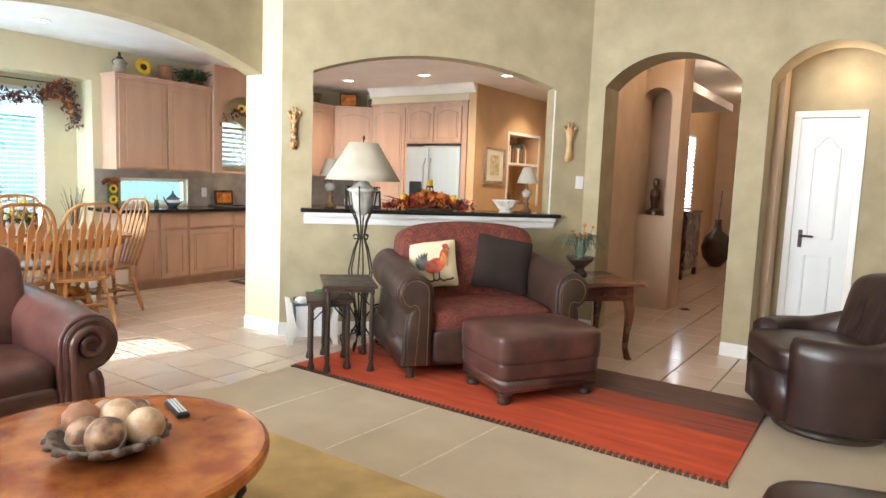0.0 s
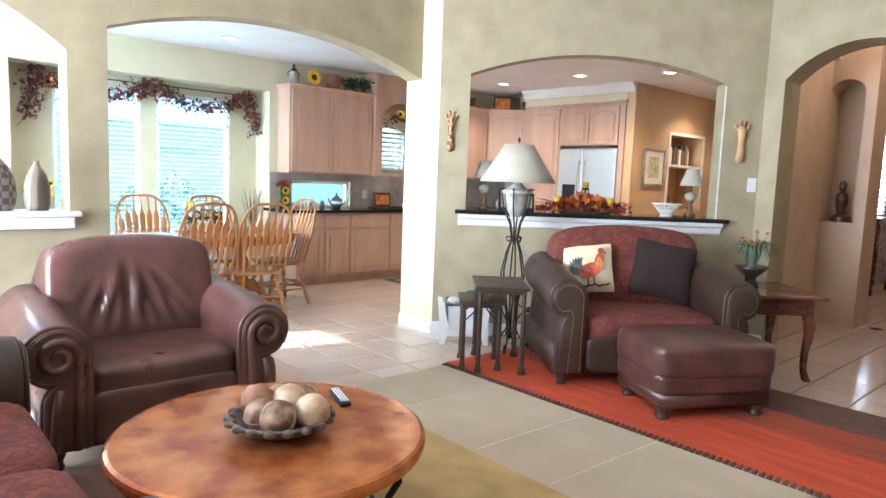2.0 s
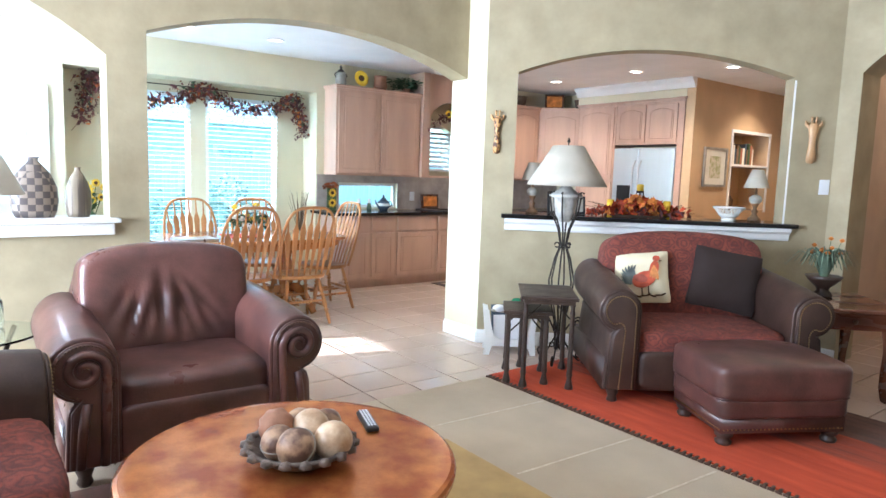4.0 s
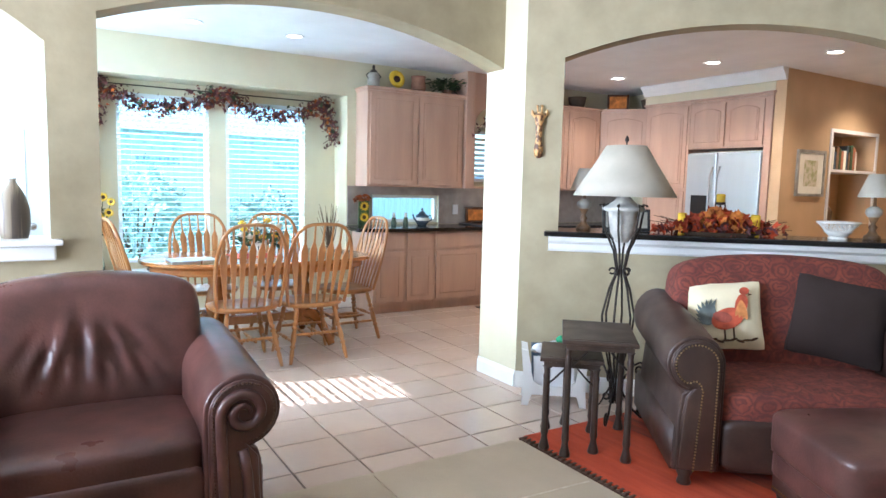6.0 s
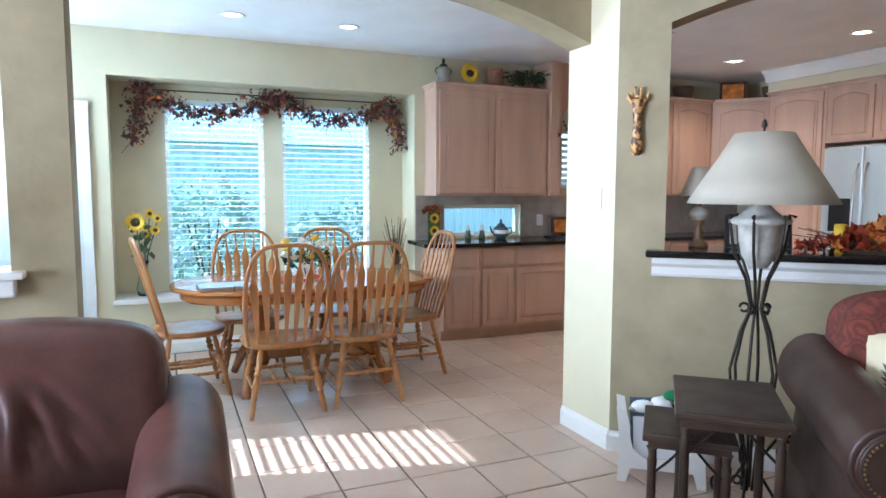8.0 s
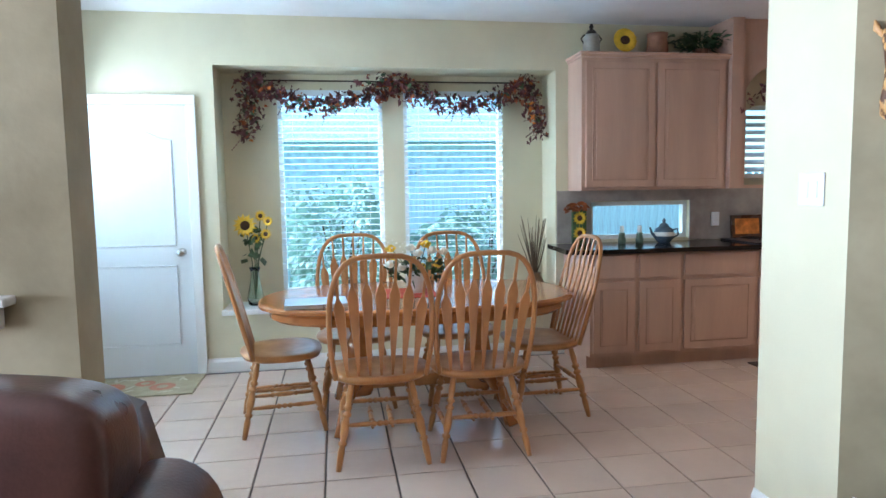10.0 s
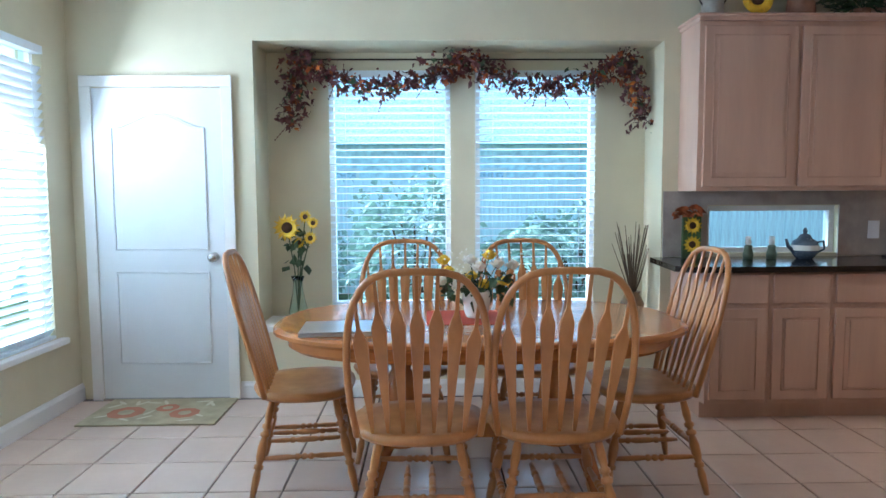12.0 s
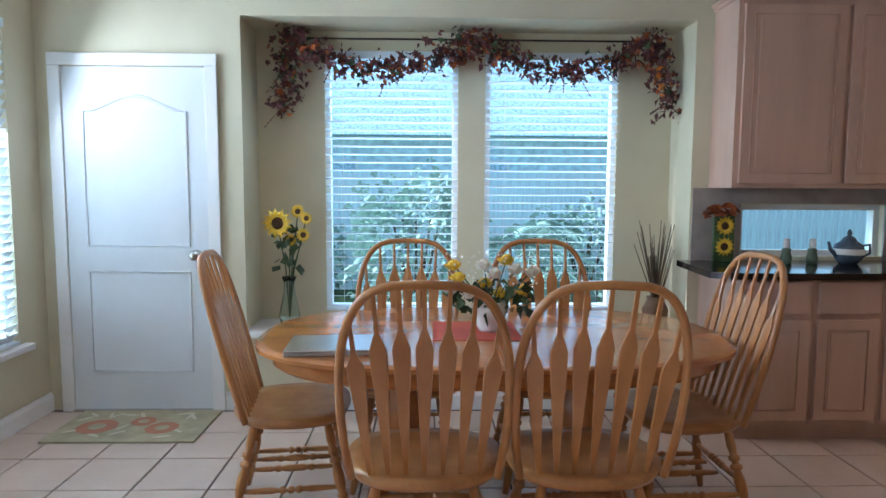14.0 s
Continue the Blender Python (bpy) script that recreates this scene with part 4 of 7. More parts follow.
# corner and back cabinets
cabinet("upper_cabinet", FAR(6.935), 1.13, 0.31, 1.335, 2.36, [(0.03, 0.55, 1.36, 2.33, {"arched": True}), (0.58, 1.10, 1.36, 2.33, {"arched": True})], "pickled-oak upper cabinet beyond the shuttered window", crown=True)
corner = thing("corner_cabinet", Matrix.Identity(4), "diagonal pickled-oak wall cabinet in the kitchen corner", "cabinet")
for z0, z1, out in ((1.335, 2.36, 0.0), (2.36, 2.40, 0.03)):
    bm = bmesh.new()
    prism(bm, [(-6.895, 8.07), (-6.58 + out, 8.07), (-6.15, 8.49 - out), (-6.15, 8.845), (-6.895, 8.845)], (0, 0, z0), (1, 0, 0), (0, 1, 0), (0, 0, 1), z1 - z0)
    part("crown" if out else "body", bm, PICKLED, corner)
diag = part("door", move(boxes((0.03, 0.57, -0.018, 0.0, 1.36, 2.33), bevel=0.003), pose(-6.578, 8.068, 0, 0, 0, 44.3)), PICKLED, corner)
arch_top = [(0.515 - 0.43 * i / 12, 2.235 + 0.04 * math.sin(math.pi * i / 12)) for i in range(13)]
part("door_bead", move(tube([(x, -0.018, z) for x, z in [(0.085, 1.415), (0.515, 1.415)] + arch_top], 0.005, 5, closed=True), pose(-6.578, 8.068, 0, 0, 0, 44.3)), GROOVE, diag)
cabinet("tall_cabinet", pose(-6.14, 8.85, 0), 0.66, 0.42, 0.0, 2.40, [(0.03, 0.63, 1.40, 2.37, {"arched": True}), (0.03, 0.63, 0.13, 1.36)], "tall pickled-oak pantry cabinet beside the fridge", crown=True, toe=0.1)
cabinet("fridge_cabinet", pose(-5.475, 8.85, 0), 0.96, 0.42, 1.86, 2.40, [(0.02, 0.47, 1.88, 2.37, {"arched": True}), (0.49, 0.94, 1.88, 2.37, {"arched": True})], "pickled-oak cabinet above the fridge", crown=True)
cabinet("end_panel", pose(-4.51, 8.85, 0), 0.08, 0.45, 0.0, 2.40, [], "pickled-oak end panel beside the fridge", crown=True)
fr = thing("fridge", pose(-5.46, 8.85, 0), "stainless-steel side-by-side fridge with curved handles", "fridge")
FSTEEL = mat("pale_brushed_steel", (0.62, 0.68, 0.72), 0.34, metal=0.6, vary=0.05, scale=4, bump=0.05, stretch=(1, 1, 0.1))
part("body", boxes((0, 0.94, -0.40, 0, 0.02, 1.82)), FSTEEL, fr)
part("door", boxes((0.004, 0.40, -0.46, -0.402, 0.05, 1.81), bevel=0.012), FSTEEL, fr)
part("door", boxes((0.408, 0.936, -0.46, -0.402, 0.05, 1.81), bevel=0.012), FSTEEL, fr)
for x in (0.36, 0.45):
    part("handle", tube([(x, -0.46, 0.75), (x, -0.51, 0.85), (x, -0.52, 1.2), (x, -0.51, 1.55), (x, -0.46, 1.65)], 0.012, 8), STEEL, fr, smooth=True)
BLACKP = mat("black_plastic", (0.015, 0.015, 0.016), 0.35, vary=0.1, bump=0.0)
part("ice_dispenser", boxes((0.09, 0.30, -0.468, -0.459, 1.0, 1.32)), BLACKP, fr)
bm = bmesh.new()
prism(bm, [(0, 2.66), (0.10, 2.66), (0.10, 2.64), (0.06, 2.60), (0.03, 2.54), (0, 2.54)], (-6.15, 8.40, 0), (0, -1, 0), (0, 0, 1), (1, 0, 0), 1.86)
tagged(part("crown_moulding", bm, WHITE), "white crown moulding over the fridge wall", "moulding", kind="structure")
tagged(part("soffit_wall", boxes((-6.15, -4.42, 8.405, 8.85, 2.44, 2.66)), CREAM), "cream soffit over the kitchen cabinets", "wall", kind="structure")
tagged(part("soffit_wall", boxes((-4.42, -4.30, 8.41, 8.85, 0, 2.66)), GOLD), "golden return wall beside the fridge", "wall", kind="structure")


# ---------------------------------------------------------------- small materials
def plain(name, c, r=0.5, **k):
    return mat(name, c, r, vary=k.pop("vary", 0.08), bump=k.pop("bump", 0.05), **k)


def glow(name, color, strength):
    m = bpy.data.materials.new(name)
    m.use_nodes = True
    b = m.node_tree.nodes["Principled BSDF"]
    b.inputs["Base Color"].default_value = (*color, 1)
    b.inputs["Emission Color"].default_value = (*color, 1)
    b.inputs["Emission Strength"].default_value = strength
    return m


SHADE = mat("ivory_linen_shade", (0.46, 0.42, 0.34), 0.8, vary=0.06, scale=8, bump=0.4, fine=220)
URNM = mat("weathered_grey_urn", (0.52, 0.50, 0.45), 0.7, vary=0.25, scale=14)
RED = mat("rust_red_rug_wool", (0.62, 0.085, 0.025), 0.95, vary=0.22, scale=8, bump=0.8, fine=240, color2=(0.46, 0.055, 0.018), stretch=(0.3, 2.2, 1))
REDBROWN = mat("brown_rug_wool", (0.17, 0.075, 0.05), 0.95, vary=0.22, scale=8, bump=0.8, fine=240, color2=(0.105, 0.060, 0.045), stretch=(0.3, 2.2, 1))
DEEPRED = mat("deep_red_rug_wool", (0.50, 0.075, 0.025), 0.95, vary=0.25, scale=7, bump=0.8, fine=240, color2=(0.20, 0.055, 0.035), stretch=(0.25, 3.2, 1))
MUSTARD = mat("mustard_rug_wool", (0.50, 0.34, 0.14), 0.95, vary=0.12, scale=6, bump=0.8, fine=240)
CREAMW = mat("slim_cream_line", (0.72, 0.63, 0.49), 0.9, vary=0.3, scale=30, color2=(0.55, 0.45, 0.33))
LACE = plain("dark_rug_lacing", (0.10, 0.05, 0.03), 0.8)
GREEN = mat("dark_green_leaf", (0.05, 0.10, 0.035), 0.5, vary=0.4, scale=10)
GREY_GREEN = mat("grey_green_leaf", (0.12, 0.17, 0.11), 0.6, vary=0.3, scale=10)
RUST = mat("rust_autumn_leaf", (0.42, 0.10, 0.02), 0.7, vary=0.5, scale=12)
ORANGE = mat("orange_autumn_leaf", (0.70, 0.22, 0.03), 0.7, vary=0.4, scale=12)
WINE = mat("wine_brown_leaf", (0.17, 0.055, 0.055), 0.7, vary=0.5, scale=12)
YELLOW = plain("yellow_petal", (0.85, 0.55, 0.03), 0.6, vary=0.2, scale=14)
IVORY = plain("ivory_petal", (0.80, 0.77, 0.66), 0.6, vary=0.1)
SEEDS = plain("dark_brown_seeds", (0.07, 0.03, 0.01), 0.9, vary=0.3, scale=40)
STEM = plain("brown_dried_twig", (0.11, 0.07, 0.04), 0.8, vary=0.3)
CERAM = plain("white_glazed_ceramic", (0.78, 0.76, 0.70), 0.2)
TERRA = mat("worn_terracotta", (0.35, 0.17, 0.10), 0.75, vary=0.3, scale=10)
STONEW = mat("grey_stoneware", (0.36, 0.34, 0.29), 0.5, vary=0.25, scale=10)
BLUEW = plain("blue_grey_glaze", (0.10, 0.14, 0.18), 0.25, vary=0.3, scale=20)
PLASTICW = plain("white_plastic", (0.78, 0.79, 0.80), 0.35, vary=0.03)
GIRAFFE = mat("spotted_carved_wood", (0.60, 0.33, 0.12), 0.4, vary=0.2, scale=26, color2=(0.10, 0.035, 0.012), contrast=0.17)
PALEWOOD = plain("pale_carved_wood", (0.55, 0.33, 0.16), 0.4, vary=0.2)
TANPOT = mat("brown_glazed_pot", (0.20, 0.11, 0.05), 0.35, vary=0.4, scale=10)
PILLOW = plain("cream_pillow_cloth", (0.70, 0.62, 0.42), 0.9, bump=0.4, fine=200)
BLACKCLOTH = plain("black_brown_cloth", (0.028, 0.016, 0.013), 0.95, bump=0.5, fine=200)
PEARL = mat("mottled_pearl_ball", (0.62, 0.47, 0.32), 0.35, vary=0.3, scale=22, color2=(0.36, 0.22, 0.12))
DARKBALL = mat("striped_brown_ball", (0.40, 0.25, 0.15), 0.4, vary=0.4, scale=16, color2=(0.12, 0.06, 0.04), contrast=0.12)
GREYBOWL = mat("carved_grey_bowl", (0.13, 0.095, 0.075), 0.6, vary=0.35, scale=24, bump=0.9, fine=70)
MAT = mat("tan_floral_doormat", (0.37, 0.32, 0.20), 0.95, vary=0.15, scale=9, bump=0.9, fine=180)
MATRED = plain("faded_red_wool", (0.40, 0.16, 0.09), 0.95)
MATGREEN = plain("faded_cream_wool", (0.50, 0.45, 0.31), 0.95)
CHECK = bpy.data.materials.new("checked_brown_glaze")
CHECK.use_nodes = True
_n = CHECK.node_tree
_c = _n.nodes.new("ShaderNodeTexChecker")
_t = _n.nodes.new("ShaderNodeTexCoord")
_c.inputs["Scale"].default_value = 27
_c.inputs["Color1"].default_value, _c.inputs["Color2"].default_value = (0.24, 0.19, 0.15, 1), (0.085, 0.07, 0.065, 1)
_n.links.new(_t.outputs["Object"], _c.inputs["Vector"])
_n.links.new(_c.outputs[0], _n.nodes["Principled BSDF"].inputs["Base Color"])
_n.nodes["Principled BSDF"].inputs["Roughness"].default_value = 0.3

rng = random.Random(7)


def leaf_quad(bm, p, d, size, width=0.45, droop=0.25):
    """A small pointed leaf of four triangles at p along d."""
    d = Vector(d).normalized()
    s = d.cross(Vector((rng.uniform(-1, 1), rng.uniform(-1, 1), rng.uniform(-1, 1)))).normalized()
    n = d.cross(s)
    p = Vector(p)
    a, b = bm.verts.new(p), bm.verts.new(p + d * size - Vector((0, 0, size * droop)))
    m = p + d * size * 0.5
    l, r = bm.verts.new(m + s * size * width + n * size * 0.1), bm.verts.new(m - s * size * width + n * size * 0.1)
    c = bm.verts.new(m)
    for q in ((a, l, c), (l, b, c), (b, r, c), (r, a, c)):
        bm.faces.new(q)


def lobed_leaf(bm, p, size):
    """A maple-like leaf: a star of five lobes, tilted at random."""
    u = Vector((rng.uniform(-1, 1), rng.uniform(-1, 1), rng.uniform(-1, 1))).normalized()
    v = u.cross(Vector((rng.uniform(-1, 1), rng.uniform(-1, 1), rng.uniform(-1, 1)))).normalized()
    c = bm.verts.new(Vector(p))
    ring = []
    for i in range(10):
        t = 2 * math.pi * i / 10
        r = size * (1.0 if i % 2 == 0 else 0.5) * (0.8 if i in (4, 6) else 1)
        ring.append(bm.verts.new(Vector(p) + u * math.cos(t) * r + v * math.sin(t) * r + u.cross(v) * size * 0.15 * math.cos(2 * t)))
    for i in range(10):
        bm.faces.new((c, ring[i], ring[(i + 1) % 10]))


def sunflower(parent, p, facing, r, name="sunflower"):
    """Petals round a seed disc at p."""
    m = Matrix.Translation(p) @ Vector(facing).to_track_quat("Z", "Y").to_matrix().to_4x4()
    bm = bmesh.new()
    for k in range(26):
        t = 2 * math.pi * k / 26 + rng.uniform(-0.05, 0.05)
        q = r * (0.98 if k % 2 else 0.82)
        a = [bm.verts.new(x) for x in ((r * 0.35 * math.cos(t - 0.13), r * 0.35 * math.sin(t - 0.13), 0.004), (q * 0.7 * math.cos(t - 0.14), q * 0.7 * math.sin(t - 0.14), r * 0.16), (q * math.cos(t), q * math.sin(t), r * 0.10), (q * 0.7 * math.cos(t + 0.14), q * 0.7 * math.sin(t + 0.14), r * 0.16), (r * 0.35 * math.cos(t + 0.13), r * 0.35 * math.sin(t + 0.13), 0.004))]
        bm.faces.new(a)
    f = part(name, move(bm, m), YELLOW, parent)
    part("seed_disc", move(lathe([(0, r * 0.10), (r * 0.2, r * 0.12), (r * 0.38, r * 0.06), (r * 0.40, 0), (0, -0.004)], 16), m), SEEDS, f)


def rose(parent, p, r, material, name="rose"):
    bm = bmesh.new()
    for k in range(11):
        t, w = k * 2.4, 0.25 + 0.07 * k
        rr = r * w
        a = Vector((math.cos(t), math.sin(t), 0))
        b = Vector((-a.y, a.x, 0))
        q = [bm.verts.new(Vector(p) + x) for x in (a * rr * 0.5 - Vector((0, 0, r * 0.6)), a * rr + b * r * 0.45, a * rr * 1.05 + Vector((0, 0, r * (0.65 - 0.05 * k))), a * rr - b * r * 0.45)]
        bm.faces.new(q)
    part(name, bm, material, parent, smooth=False)
    bmc = bmesh.new()
    bmesh.ops.create_icosphere(bmc, subdivisions=2, radius=r * 0.62, matrix=Matrix.Translation(p))
    part("bud", bmc, material, parent, smooth=True)


def vessel(name, m, prof, material, label, category="vase", n=28, parent=None):
    t = thing(name, m, label, category)
    part("body", lathe(prof, n), material, t, smooth=True)
    return t


# ---------------------------------------------------------------- living room: rugs
rug = thing("red_rug", pose(0, 0, 0), "rust-red rug with a laced dark edge and brown bands", "rug")
part("red_field", boxes((-3.0, -0.12, 4.02, 4.62, 0.0045, 0.014)), RED, rug)
part("deep_red_band", boxes((-3.0, -0.12, 4.62, 4.98, 0.0045, 0.014)), DEEPRED, rug)
part("brown_band", boxes((-3.0, -0.12, 4.98, 5.42, 0.0045, 0.014)), REDBROWN, rug, "dark brown woven band")
bm = bmesh.new()
for i in range(84):
    x = -2.985 + i * 0.0345
    box(bm, x, x + 0.013, 3.985, 4.03, 0.004, 0.017)
    box(bm, x - 0.004, x + 0.022, 3.980, 3.992, 0.004, 0.016)
tagged(part("laced_edge", bm, LACE, rug, "dark leather lacing"), kind="stuff")
brug = thing("block_rug", pose(0, 0, 0), "beige and mustard block rug with thin cream lines", "rug")
part("beige_field", boxes((-2.96, 0.1, 3.10, 3.975, 0.0045, 0.010)), CARPET, brug)
part("mustard_field", boxes((-2.30, 0.1, -0.6, 3.10, 0.0045, 0.010)), MUSTARD, brug, "mustard woven field")
part("brown_field", boxes((-2.72, -2.302, -0.6, 2.1, 0.0045, 0.010)), REDBROWN, brug, "brown woven border")
# slim cream lines laid over the beige field, slanting slightly
for x in (-2.47, -1.80, -1.33, -0.45):
    bm = bmesh.new()
    prism(bm, [(x - 0.005, 3.13), (x + 0.005, 3.13), (x + 0.048, 3.95), (x + 0.037, 3.95)], (0, 0, 0.0101), (1, 0, 0), (0, 1, 0), (0, 0, 1), 0.0015)
    part("cream_line", bm, CREAMW, brug, "slim slanting cream line")

# ---------------------------------------------------------------- nesting tables
def nest(m, w, d, h, label):
    t = thing("nesting_table", m, label, "side table", "nesting tables")
    part("tabletop", boxes((-w / 2, w / 2, -d / 2, d / 2, h - 0.022, h), bevel=0.005), BLACKWOOD, t)
    part("inset_panel", boxes((-w / 2 + 0.03, w / 2 - 0.03, -d / 2 + 0.03, d / 2 - 0.03, h, h + 0.002)), BLACKWOOD, t)
    part("apron", boxes((-w / 2 + 0.02, w / 2 - 0.02, -d / 2 + 0.02, d / 2 - 0.02, h - 0.05, h - 0.022)), BLACKWOOD, t)
    for sx in (-1, 1):
        for sy in (-1, 1):
            bm = lathe([(0, 0), (0.027, 0), (0.028, 0.012), (0.018, 0.05), (0.015, 0.07), (0.020, 0.09), (0.017, 0.12), (0.016, h - 0.12), (0.018, h - 0.10), (0.013, h - 0.085), (0.016, h - 0.06), (0.022, h - 0.05), (0, h - 0.05)], 10)
            part("leg", move(bm, pose(sx * (w / 2 - 0.035), sy * (d / 2 - 0.035), 0)), BLACKWOOD, t, smooth=True)
            pts = [(sx * (w / 2 - 0.05), sy * (d / 2 - 0.035), h - 0.14), (sx * (w / 2 - 0.09), sy * (d / 2 - 0.035), h - 0.10), (sx * (w / 2 - 0.13), sy * (d / 2 - 0.035), h - 0.055)]
            part("bracket", tube(pts, 0.005, 6), IRON, t)
    return t


nest(pose(-2.76, 4.30, 0.014, 0, 0, 48), 0.37, 0.52, 0.605, "tall black-brown nesting table on slim turned legs")
nest(pose(-2.845, 4.20, 0.014, 0, 0, 48), 0.32, 0.36, 0.49, "lower black-brown nesting table half under the tall one")

# ---------------------------------------------------------------- floor lamp
lp = thing("floor_lamp", pose(-2.96, 4.66, 0.014), "wrought-iron floor lamp with a stone urn and ivory shade", "floor lamp")
for i in range(6):
    t = math.pi * 2 * i / 6
    prof = [(0.02, 0.10), (0.035, 0.30), (0.085, 0.52), (0.095, 0.62), (0.06, 0.78), (0.022, 0.88), (0.045, 1.0), (0.10, 1.12), (0.115, 1.22), (0.115, 1.27), (0.14, 1.26)]
    part("iron_rod", tube([(r * math.cos(t), r * math.sin(t), z) for r, z in prof], 0.0065, 6), IRON, lp, smooth=True)
for i in range(3):
    t = math.pi * 2 * (i + 0.5) / 3
    for flip, cz_ in ((1, 0.052), (-1, 0.30)):
        curl = [(0.165 - 0.02 * (flip < 0) + (0.042 - 0.0024 * j) * math.sin(0.6 * j) * 1.0, cz_ - flip * (0.042 - 0.0024 * j) * math.cos(0.6 * j)) for j in range(13)]
        lead = [(0.024, 0.20), (0.055, 0.15 if flip > 0 else 0.25), (0.11, 0.060 if flip > 0 else 0.325)]
        part("scroll_foot", tube([(r * math.cos(t), r * math.sin(t), max(0.007, z)) for r, z in lead + curl], 0.0065, 6), IRON, lp, smooth=True)
for z in (0.13, 0.88):
    for j in range(5):
        t = 2 * math.pi * j / 5
        c = [((0.045 + 0.018 * math.cos(a)) * math.cos(t), (0.045 + 0.018 * math.cos(a)) * math.sin(t), z + 0.018 * math.sin(a)) for a in [k * 0.7 for k in range(9)]]
        part("curl", tube(c, 0.006, 6), IRON, lp)
part("urn", move(lathe([(0, 1.05), (0.035, 1.05), (0.042, 1.062), (0.066, 1.10), (0.078, 1.16), (0.084, 1.225), (0.118, 1.235), (0.120, 1.25), (0.088, 1.262), (0.060, 1.285), (0.036, 1.31), (0.030, 1.36), (0, 1.36)], 24), pose(0, 0, 0)), URNM, lp, smooth=True)
bm = bmesh.new()
R = []
for rr, z in ((0.288, 1.315), (0.230, 1.41), (0.166, 1.51), (0.112, 1.60)):
    R.append([bm.verts.new((rr * math.cos(2 * math.pi * i / 48), rr * math.sin(2 * math.pi * i / 48), z)) for i in range(48)])
for z_r in ((0.109, 1.60), (0.163, 1.51), (0.227, 1.41), (0.285, 1.315)):
    R.append([bm.verts.new((z_r[0] * math.cos(2 * math.pi * i / 48), z_r[0] * math.sin(2 * math.pi * i / 48), z_r[1])) for i in range(48)])
for a, b in zip(R, R[1:] + R[:1]):
    for i in range(48):
        bm.faces.new((a[i], a[(i + 1) % 48], b[(i + 1) % 48], b[i]))
part("shade", bm, SHADE, lp, smooth=True)
part("finial", lathe([(0, 1.56), (0.004, 1.56), (0.004, 1.62), (0.012, 1.63), (0.008, 1.65), (0, 1.66)], 10), IRON, lp, smooth=True)

# ---------------------------------------------------------------- magazine rack and toy dog
mr = thing("magazine_rack", bar_pose(0.26, 0.25, 0, 4), "white wooden magazine rack full of magazines by the pillar", "magazine rack")
for s in (-1, 1):
    bm = bmesh.new()
    prism(bm, [(-0.20, 0), (-0.16, 0), (-0.14, 0.07), (0.14, 0.07), (0.16, 0), (0.20, 0), (0.19, 0.16), (0.21, 0.36), (0.17, 0.35), (0.155, 0.26), (0.13, 0.16), (0.08, 0.125), (-0.08, 0.125), (-0.13, 0.16), (-0.155, 0.26), (-0.17, 0.35), (-0.21, 0.36), (-0.19, 0.16)], (0, s * 0.10 - 0.008, 0), (1, 0, 0), (0, 0, 1), (0, 1, 0), 0.016)
    part("side_panel", bm, WHITE, mr)
part("base_panel", boxes((-0.15, 0.15, -0.092, 0.092, 0.075, 0.09)), WHITE, mr)
for i in range(7):
    mg = thing("magazine", mr.matrix_world @ pose(-0.01 * (i % 2), -0.066 + i * 0.020, 0.091, rng.uniform(-5, 5), rng.uniform(-3, 3), 0), "glossy magazine standing in the white rack", "magazine", "magazines in the rack")
    part("page_block", boxes((-0.125, 0.125, -0.004, 0.004, 0, 0.22 + 0.03 * (i % 3))), (PLASTICW, BLUEW, BLACKP, MATRED)[i % 4], mg)
dog = vessel("plush_toy", bar_pose(0.26, 0.26, 0.325, 20) @ Matrix.Diagonal((0.78, 0.72, 0.78, 1)), [(0, -0.02), (0.055, -0.01), (0.075, 0.03), (0.06, 0.075), (0, 0.10)], PLASTICW, "white plush toy with green and red knitwear", "toy")
for x, z, r, mt, nm in ((-0.13, 0.045, 0.05, PLASTICW, "head"), (-0.17, 0.03, 0.03, STONEW, "ear"), (-0.09, 0.02, 0.03, STONEW, "ear"), (0.06, 0.11, 0.045, GREEN, "knit_cap"), (0.13, 0.06, 0.05, PLASTICW, "paw")):
    bm = bmesh.new()
    bmesh.ops.create_icosphere(bm, subdivisions=2, radius=r, matrix=pose(x, -0.03, z) @ Matrix.Diagonal((1.4, 0.9, 0.8, 1)))
    part(nm, bm, plain("green_knit", (0.02, 0.20, 0.09), 0.9) if nm == "knit_cap" else mt, dog, smooth=True)
part("red_stripe", move(boxes((0.09, 0.112, -0.07, 0.02, 0.075, 0.15), bevel=0.008), pose(0, 0, 0, 0, 15, 0)), plain("red_knit", (0.55, 0.03, 0.03), 0.9), dog)

# ---------------------------------------------------------------- pillows
def pillow(name, m, w, h, material, label):
    t = thing(name, m, label, "pillow")
    bm = cushion(w, 0.15, h, 0.0, n=8, corner=0.01)
    for v in bm.verts:
        x, z = v.co.x / (w / 2), v.co.z / (h / 2)
        v.co.y *= max(0.12, (1 - x ** 4) * (1 - z ** 4)) ** 0.6
        k = 1 - 0.055 * (1 - z * z) * abs(x)
        v.co.x *= k
        v.co.z *= 1 - 0.055 * (1 - x * x)
    part("cover", bm, material, t, smooth=True)
    return t


P1 = W0 + WU * 1.12 + WN * 0.84
pl = pillow("rooster_pillow", pose(P1.x, P1.y, 0.725, -16, -6, 40) @ Matrix.Diagonal((1.05, 1.0, 1.05, 1)), 0.35, 0.34, PILLOW, "cream pillow with a painted red and grey rooster")


def flat(pts, y=-0.081, n=0.003):
    bm = bmesh.new()
    prism(bm, pts, (0, y, 0), (1, 0, 0), (0, 0, 1), (0, 1, 0), n)
    return bm


